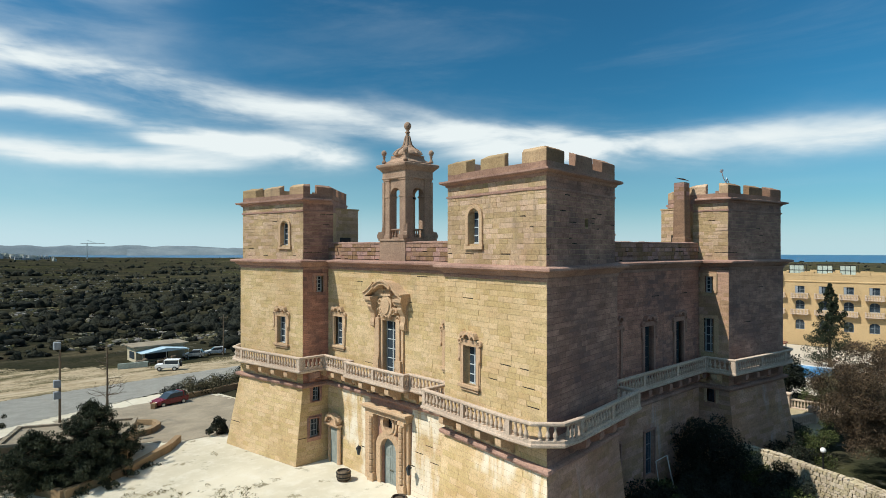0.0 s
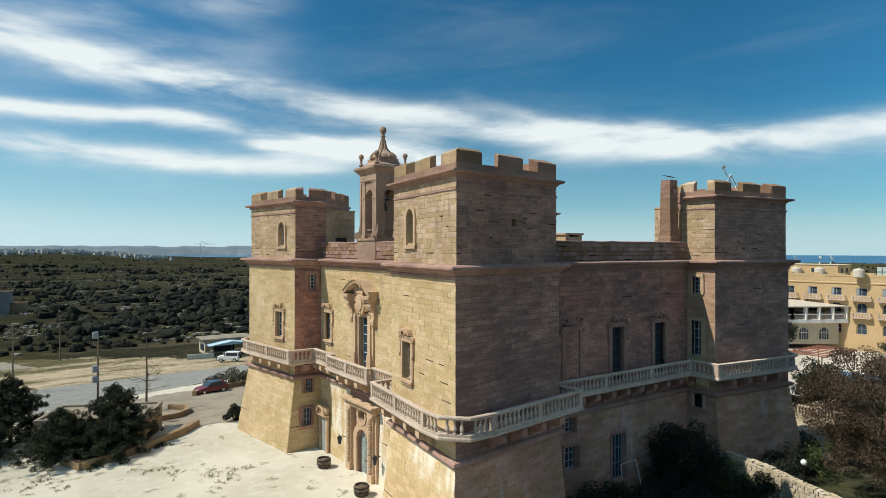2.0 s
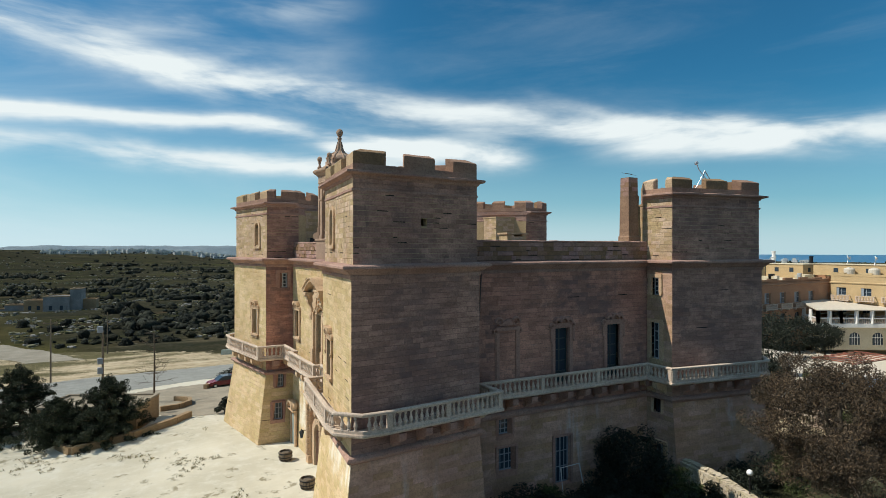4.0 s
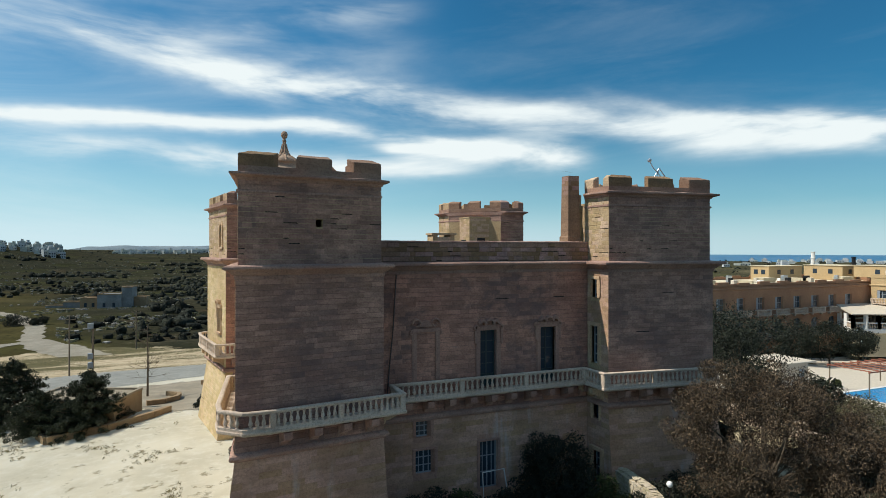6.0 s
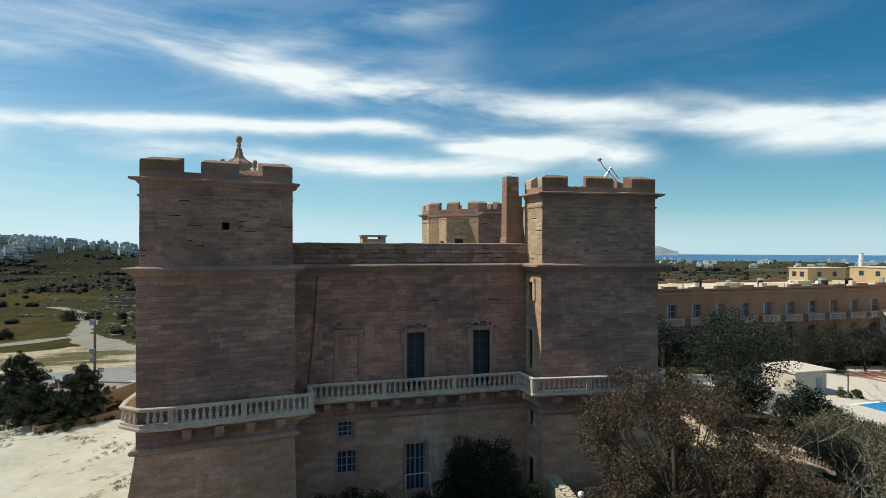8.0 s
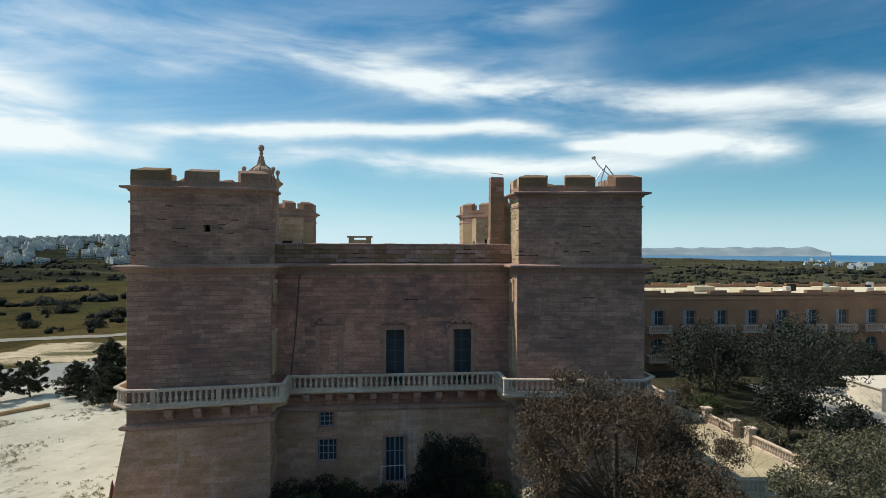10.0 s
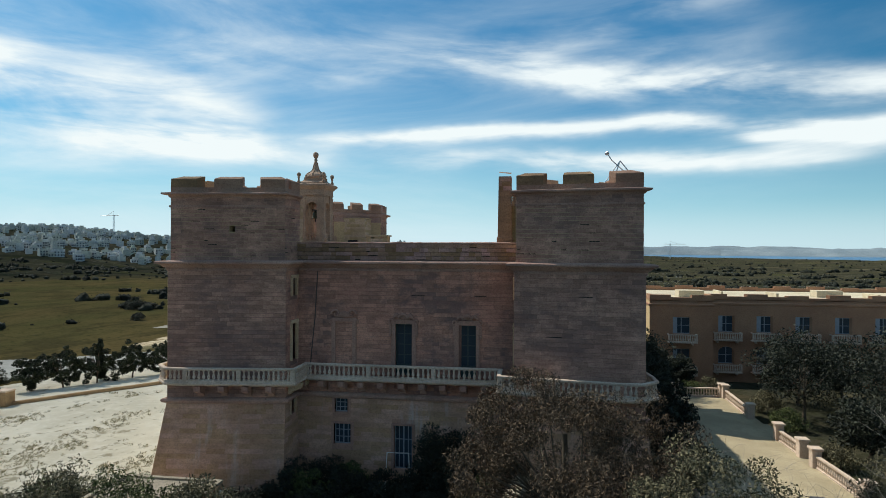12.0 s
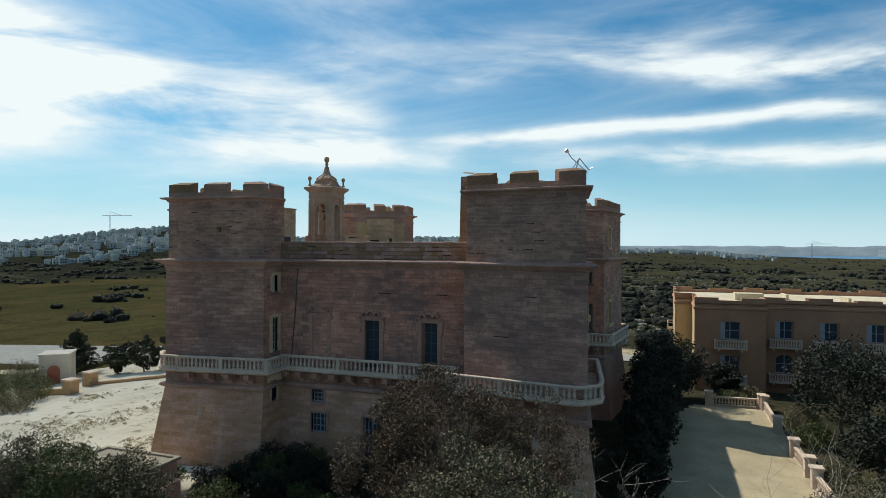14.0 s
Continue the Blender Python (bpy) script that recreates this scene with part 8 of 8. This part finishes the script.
def low_wall(pts, z_up, thick, label, mat=None, name="low_wall", group="low walls"):
    ob = thing(name, label, "wall", (0, 0, 0), group)
    for a, b in zip(pts, pts[1:]):
        a, b = Vector(a), Vector(b)
        d = (b - a).normalized()
        s = Vector((-d.y, d.x)) * thick / 2
        steps = max(1, int((b - a).length / 3))
        bm = bmesh.new()
        cols = []
        for q in range(steps + 1):
            p = a.lerp(b, q / steps)
            z = height(p.x, p.y)
            cols.append([bm.verts.new((*(p + s), z - 0.4)), bm.verts.new((*(p + s), z + z_up)), bm.verts.new((*(p - s), z + z_up)), bm.verts.new((*(p - s), z - 0.4))])
        for u, v in zip(cols, cols[1:]):
            for w in range(4):
                bm.faces.new((u[w], v[w], v[(w + 1) % 4], u[(w + 1) % 4]))
        bm.faces.new(cols[0])
        bm.faces.new(cols[-1][::-1])
        part("segment", bm, mat or M_KERB, ob)
    return ob


low_wall([(-31.2, 18.0), (-30.1, 15.4), (-25.4, 16.7), (-21.5, 19.2), (-20.0, 21.2)], 0.75, 0.5, "low honey stone retaining wall below the pines")
low_wall([(-22.4, 26.2), (-20.6, 26.6), (-19.2, 28.4), (-19.0, 30.4), (-20.4, 32.4)], 0.7, 0.4, "curved low stone planter wall beside the shed")
low_wall([(-16.2, 39.2), (-14.8, 41.2), (-4.0, 44.6), (6.0, 48.0)], 0.75, 0.45, "low stone wall of the hedge bed")
low_wall([(-53.5, 9.2), (-50.6, 11.4), (-46.5, 14.6), (-43.0, 17.0), (-39.0, 20.0)], 0.55, 0.4, "low reddish wall of the tree bed along the road")
low_wall([(-57.5, 1.6), (-52.0, 3.6)], 0.9, 0.4, "rendered boundary wall by the gateway")
pier = thing("gate_pier", "square rendered gate pier with a stone cap", "pier", (-53.9, 9.0, height(-53.9, 9.0)), "gate piers")
bm = bmesh.new()
box(bm, -0.7, 0.7, -0.7, 0.7, -0.3, 1.9, None, 0.02)
part("shaft", bm, M_KERB, pier)
bm = bmesh.new()
box(bm, -0.8, 0.8, -0.8, 0.8, 1.9, 2.1, None, 0.04)
part("cap", bm, M_BALUSTER, pier)
copy_thing(pier, pose(-51.4, 3.9, height(-51.4, 3.9)))
gatehouse = thing("gatehouse", "small pale rendered gatehouse with an arched rusty door", "hut", (-62.6, 11.0, height(-62.6, 11.0)))
gm = pose(0, 0, 0, 0, 0, 38)
bm = bmesh.new()
box(bm, -1.9, 1.9, -2.0, 2.0, -0.5, 4.3, gm, 0.03)
body = part("body", bm, M_GATE, gatehouse)
bm = bmesh.new()
extrude(bm, [(-0.8, 0), (0.8, 0)] + arc(0, 2.1, 0.8, 0, 180, 10), -2.06, -1.95, gm)
part("door", bm, M_RUST, body, "arched rust-brown door")
bm = bmesh.new()
box(bm, -2.05, 2.05, -2.15, 2.15, 4.3, 4.5, gm, 0.03)
part("roof", bm, M_GATE, gatehouse)
bm = bmesh.new()
box(bm, -8.5, -1.9, -1.6, 1.6, -0.5, 2.0, gm, 0.03)
part("side_room", bm, M_HOTEL_ROOF, gatehouse, "low cream side room")


# ---- poles ----
def pole(at, top, boxes, label, arm=False):
    ob = thing("utility_pole", label, "pole", (*at, height(*at)), "utility poles")
    h = top - height(*at)
    bm = bmesh.new()
    tube(bm, [(0, 0, -0.2), (0.02, 0, h)], 0.13, 0.09, 8)
    part("shaft", bm, M_BARREL, ob)
    for z in boxes:
        bm = bmesh.new()
        box(bm, -0.48, 0.06, -0.2, 0.2, z - 0.32, z + 0.32, None, 0.03)
        part("box", bm, M_GREY_PAINT, ob)
    if arm:
        bm = bmesh.new()
        box(bm, -0.9, 0.9, -0.06, 0.06, h - 0.7, h - 0.58)
        for x in (-0.8, 0, 0.8):
            lathe(bm, [(0.05, h - 0.58), (0.07, h - 0.45), (0.03, h - 0.35)], Matrix.Translation((x, 0, 0)), 8)
        part("crossarm", bm, M_BARREL, ob)
    return ob


pole((-27.8, 27.6), 8.3, (4.9, 5.9, 9.2), "utility pole carrying grey transformer boxes")
pole((-34.7, 60.8), 6.7, (), "plain utility pole on the sandy verge", True)
pole((-27.4, 96.0), 4.2, (), "thin utility pole at the edge of the scrub", True)
pole((12.0, 84.0), 4.0, (), "thin wooden pole near the road", True)

# ---- vehicles ----
M_TYRE = plain("tyre_rubber", (0.015, 0.015, 0.016), 0.85)
M_CAR_WHITE = plain("white_car_paint", (0.75, 0.76, 0.76), 0.25, vary=0.04, relief=0)
M_CAR_RED = plain("dark_red_car_paint", (0.16, 0.012, 0.02), 0.25, vary=0.06, relief=0)


def car(name, label, at, heading, paint, body, cabin, wheel, length, wide, spare=False):
    """A car: body and cabin are side outlines of (x, z)."""
    z = height(*at) + 0.12
    ob = thing(name, label, "car", (*at, z))
    ob.rotation_euler = (0, 0, radians(heading))
    bm = bmesh.new()
    extrude(bm, body, -wide / 2, wide / 2)
    bmesh.ops.bevel(bm, geom=bm.edges[:], offset=0.06, segments=2, affect="EDGES")
    part("body", bm, paint, ob, smooth=False)
    bm = bmesh.new()
    extrude(bm, cabin, -wide / 2 + 0.10, wide / 2 - 0.10)
    cab = part("cabin", bm, M_GLASS, ob)
    top = max(z for _, z in cabin)
    xs = [x for x, z in cabin if z == top]
    bm = bmesh.new()
    box(bm, min(xs) - 0.05, max(xs) + 0.05, -wide / 2 + 0.08, wide / 2 - 0.08, top - 0.05, top + 0.05, None, 0.03)
    part("roof", bm, paint, ob)
    for sy in (-1, 1):
        for x in sorted(xs)[:: max(1, len(xs) - 1)]:
            bm = bmesh.new()
            box(bm, x - 0.07, x + 0.07, sy * (wide / 2 - 0.09) - 0.03, sy * (wide / 2 - 0.09) + 0.03, min(z for _, z in cabin), top)
            part("pillar", bm, paint, ob)
    for x in (-length * 0.31, length * 0.31):
        for sy in (-1, 1):
            bm = bmesh.new()
            lathe(bm, [(wheel * 0.62, -0.11), (wheel * 0.95, -0.11), (wheel, -0.07), (wheel, 0.07), (wheel * 0.95, 0.11), (wheel * 0.62, 0.11)], pose(x, sy * (wide / 2 - 0.08), wheel, 90, 0, 0), 18)
            w = part("wheel", bm, M_TYRE, ob)
            bm = bmesh.new()
            lathe(bm, [(0.02, -0.125), (wheel * 0.6, -0.12), (wheel * 0.6, 0.12), (0.02, 0.125)], pose(x, sy * (wide / 2 - 0.08), wheel, 90, 0, 0), 14)
            part("rim", bm, M_STEEL, w)
    for sy in (-1, 1):
        bm = bmesh.new()
        box(bm, length / 2 - 0.08, length / 2 + 0.01, sy * wide * 0.34 - 0.13, sy * wide * 0.34 + 0.13, wheel + 0.3, wheel + 0.45)
        part("headlight", bm, M_WHITE, ob)
    if spare:
        bm = bmesh.new()
        lathe(bm, [(0.1, -0.1), (0.33, -0.1), (0.33, 0.1), (0.1, 0.1)], pose(-length / 2 - 0.12, 0, 0.95, 0, 90, 0), 16)
        part("spare_wheel", bm, M_TYRE, ob)
    return ob


car("jeep", "boxy white off-road car parked on the verge", (-2.3, 73.5), 146, M_CAR_WHITE,
    [(-1.9, 0.45), (1.95, 0.45), (1.95, 1.05), (0.75, 1.12), (-1.9, 1.12)], [(-1.85, 1.1), (0.75, 1.1), (0.45, 1.78), (-1.82, 1.78)], 0.37, 3.9, 1.75, True)
car("hatchback", "dark red hatchback parked beside the hedge", (-13.8, 40.6), 190, M_CAR_RED,
    [(-1.9, 0.3), (1.95, 0.3), (2.0, 0.7), (1.0, 0.9), (-1.95, 0.95)], [(-1.75, 0.9), (0.95, 0.88), (0.25, 1.42), (-1.3, 1.45)], 0.3, 4.0, 1.7)
for q, (x, y, h) in enumerate(((7.0, 86.0, 150), (11.5, 86.5, 160))):
    car("parked_car", "dark car parked beside the kiosk", (x, y), h, M_WOOD_BLUE if q else M_STEEL,
        [(-1.9, 0.3), (1.95, 0.3), (2.0, 0.7), (1.0, 0.9), (-1.95, 0.95)], [(-1.75, 0.9), (0.95, 0.88), (0.25, 1.42), (-1.3, 1.45)], 0.3, 4.0, 1.7)

M_AWNING = plain("pale_blue_canvas", (0.36, 0.50, 0.58), 0.8, vary=0.15)
kiosk = thing("kiosk", "low flat-roofed roadside kiosk with awnings and clutter", "kiosk", (1.0, 90.0, height(1, 90)))
bm = bmesh.new()
box(bm, -4, 5, -2, 3, -0.3, 2.8, None, 0.03)
part("body", bm, M_HOTEL_ROOF, kiosk)
bm = bmesh.new()
box(bm, -4.6, 5.6, -2.6, 3.4, 2.8, 3.05, None, 0.03)
part("roof", bm, M_APRON, kiosk)
bm = bmesh.new()
extrude(bm, [(-4.0, 2.0), (4.6, 2.15), (4.6, 2.2), (0.4, 2.72), (-4.0, 2.06)], -5.4, -2.1)
part("awning", bm, M_AWNING, kiosk, "pale blue canvas awning")
for x in (-3.8, 0.4, 4.4):
    bm = bmesh.new()
    tube(bm, [(x, -5.2, -0.3), (x, -5.2, 2.15)], 0.05)
    part("awning_post", bm, M_STEEL, kiosk)
bm = bmesh.new()
box(bm, -4.06, -4.0, -1.2, 1.6, 0.6, 1.9)
box(bm, -2.4, 1.8, -2.06, -2.0, 0.4, 2.1)
part("opening", bm, M_GLASS, kiosk, "dark serving hatch")
bm = bmesh.new()
for q in range(9):
    box(bm, -7.5 + q * 1.2, -6.9 + q * 1.2 + 0.3 * (q % 3), -5.9 - 0.5 * (q % 2), -5.3, -0.3, 0.5 + 0.25 * (q % 4), None, 0.05)
part("crate", bm, M_BARREL, kiosk, "stacked crates and clutter")
low_wall([(-7.5, 83.0), (-4.5, 82.4), (-2.8, 82.0)], 1.0, 0.3, "low pale green wall in front of the kiosk", M_PANEL)

M_FARM = stone("grey_farm_render", (0.34, 0.335, 0.32), (0.22, 0.22, 0.215), stains=0.6)
farm = thing("farmhouse", "grey flat-roofed farmhouse of stepped blocks among scrub", "house", (-44, 224, -8.0))
turn_f = pose(0, 0, 0, 0, 0, -10)
for q, (x0, x1, y0, y1, z1, mat) in enumerate(((-4.5, 3.8, 0, 9, 7.0, M_FARM), (3.8, 7.5, 2, 10, 9.6, M_FARM), (-11.0, -4.5, 1.5, 9, 5.6, M_KERB), (-17.5, -11.0, 3, 8, 4.0, M_FARM), (-24.0, -17.5, 4, 6.5, 2.6, M_FARM), (7.5, 12.0, 5, 11, 5.4, M_KERB))):
    bm = bmesh.new()
    box(bm, x0, x1, y0, y1, -1, z1, turn_f, 0.05)
    b_ = part("wall", bm, mat, farm)
    bm = bmesh.new()
    moulding(bm, [tuple((turn_f @ Vector((x, y, 0)))[:2]) for x, y in ((x0, y0), (x1, y0), (x1, y1), (x0, y1))], [(-0.3, z1), (0.06, z1), (0.06, z1 + 0.35), (-0.3, z1 + 0.35)])
    part("parapet", bm, M_KERB, b_)
    if q in (0, 2):
        for f in (0.3, 0.72):
            bm = bmesh.new()
            box(bm, x0 + f * (x1 - x0) - 0.5, x0 + f * (x1 - x0) + 0.5, y0 - 0.05, y0 + 0.1, 2.2, 3.8, turn_f)
            part("window", bm, M_GLASS, b_)


# ---- towns on the ridges and the far coast ----
def town(name, label, az0, az1, d0, d1, count, seed, low=5, high=11, size=1.0):
    """Hundreds of pale flat-roofed houses with dark windows, too far to count."""
    rng = random.Random(seed)
    verts, faces, slots = [], [], []
    made = 0
    while made < count:
        az, d = radians(rng.uniform(az0, az1)), rng.uniform(d0, d1)
        x, y = d * math.cos(az), d * math.sin(az)
        if noise.noise((x / 60, y / 60, seed)) < -0.22 + 0.3 * smooth(d0 + 0.3 * (d1 - d0), d0, d):
            continue
        made += 1
        z = height(x, y)
        m = Matrix.Translation((x, y, z)) @ Matrix.Rotation(az + rng.choice((0, math.pi / 2)) + rng.gauss(0, 0.25), 4, "Z")
        w, l, h = size * rng.uniform(6, 11), size * rng.uniform(7, 13), rng.uniform(low, high)

        def cuboid(x0, x1, y0, y1, z0, z1, slot):
            k = len(verts)
            verts.extend(m @ Vector(p) for p in ((x0, y0, z0), (x1, y0, z0), (x1, y1, z0), (x0, y1, z0), (x0, y0, z1), (x1, y0, z1), (x1, y1, z1), (x0, y1, z1)))
            for f in ((4, 5, 6, 7), (0, 1, 5, 4), (1, 2, 6, 5), (2, 3, 7, 6), (3, 0, 4, 7)):
                faces.append(tuple(k + q for q in f))
                slots.append(slot)

        cuboid(-w / 2, w / 2, -l / 2, l / 2, -4, h, 0)
        if rng.random() < 0.6:
            cuboid(-w / 4, w / 2 - 1, -l / 3, l / 5, h, h + rng.uniform(1.8, 3), 0)
        for f in range(int(h // 3)):
            for q in range(3):
                u = -l / 2 + l * (q + 0.5) / 3
                cuboid(-w / 2 - 0.12, -w / 2 + 0.1, u - 0.7, u + 0.7, 0.8 + 3 * f, 2.5 + 3 * f, 1)
                u = -w / 2 + w * (q + 0.5) / 3
                cuboid(u - 0.6, u + 0.6, -l / 2 - 0.12, -l / 2 + 0.1, 0.8 + 3 * f, 2.5 + 3 * f, 1)
    ob = raw(name, verts, faces, M_TOWN, None, "", "stuff")
    ob.data.materials.append(M_GLASS)
    ob.data.polygons.foreach_set("material_index", slots)
    return tagged(ob, label, "town", kind="stuff")


# the bluish grey puts distance haze into the walls' own colour
M_TOWN = stone("town_walls_haze_tint", (0.66, 0.66, 0.60), (0.40, 0.43, 0.44), pieces="island", stains=0.5, stain=(0.15, 0.18, 0.20))
town("town", "pale flat-roofed houses crowded over a far hillside", 108, 168, 700, 1260, 1900, 1, 4, 8, 0.8)
town("town", "row of pale apartment blocks on a far ridge", 100, 109, 860, 1150, 130, 2, 4, 9, 0.75)
town("village", "distant cluster of pale village houses", 80, 96, 1180, 1420, 260, 3, 3, 6, 0.75)
town("village", "distant pale houses near the coast", 30, 52, 900, 1500, 60, 4, 3, 6)


def crane(at, tall, heading):
    ob = thing("tower_crane", "distant tower crane over the town", "crane", (*at, height(*at)), "tower cranes")
    bm = bmesh.new()
    for sx in (-0.8, 0.8):
        for sy in (-0.8, 0.8):
            tube(bm, [(sx, sy, 0), (sx, sy, tall)], 0.25)
    part("mast", bm, M_STEEL, ob)
    bm = bmesh.new()
    c, s = math.cos(radians(heading)), math.sin(radians(heading))
    tube(bm, [(-14 * c, -14 * s, tall), (38 * c, 38 * s, tall)], 0.5)
    tube(bm, [(0, 0, tall), (0, 0, tall + 7), (20 * c, 20 * s, tall)], 0.3)
    part("jib", bm, M_STEEL, ob)


crane((-880, 760), 34, 20)
crane((-700, 900), 34, 160)
crane((330, 1500), 36, 10)


def island(name, label, az0, az1, dist, deep, profile, mat):
    """A far coast: a long low hill with cliffs. profile gives its height along the way."""
    steps, across = 90, 6
    verts, faces = [], []
    for i in range(steps + 1):
        az = radians(az0 + (az1 - az0) * i / steps)
        top = profile(i / steps) * (0.85 + 0.3 * noise.noise((i * 0.23, dist, 1))) + 25
        for j in range(across + 1):
            d = dist + deep * j / across
            z = -26 + top * (0 if j in (0, across) else (0.62 if j == 1 else 0.75 + 0.25 * math.sin(math.pi * j / across) + 0.12 * noise.noise((i * 0.4, j * 0.9, 4))))
            verts.append((d * math.cos(az), d * math.sin(az), z))
    for i in range(steps):
        for j in range(across):
            a = i * (across + 1) + j
            faces.append((a, a + across + 1, a + across + 2, a + 1))
    ob = raw(name, verts, faces, mat, None, "", smooth=True)
    return tagged(ob, label, "island", kind="structure")


# haze over the channel is painted as a blue-grey base colour
M_FAR = stone("far_coast_haze_tint", (0.26, 0.31, 0.33), (0.17, 0.22, 0.25), stains=0.2, scale=0.02)
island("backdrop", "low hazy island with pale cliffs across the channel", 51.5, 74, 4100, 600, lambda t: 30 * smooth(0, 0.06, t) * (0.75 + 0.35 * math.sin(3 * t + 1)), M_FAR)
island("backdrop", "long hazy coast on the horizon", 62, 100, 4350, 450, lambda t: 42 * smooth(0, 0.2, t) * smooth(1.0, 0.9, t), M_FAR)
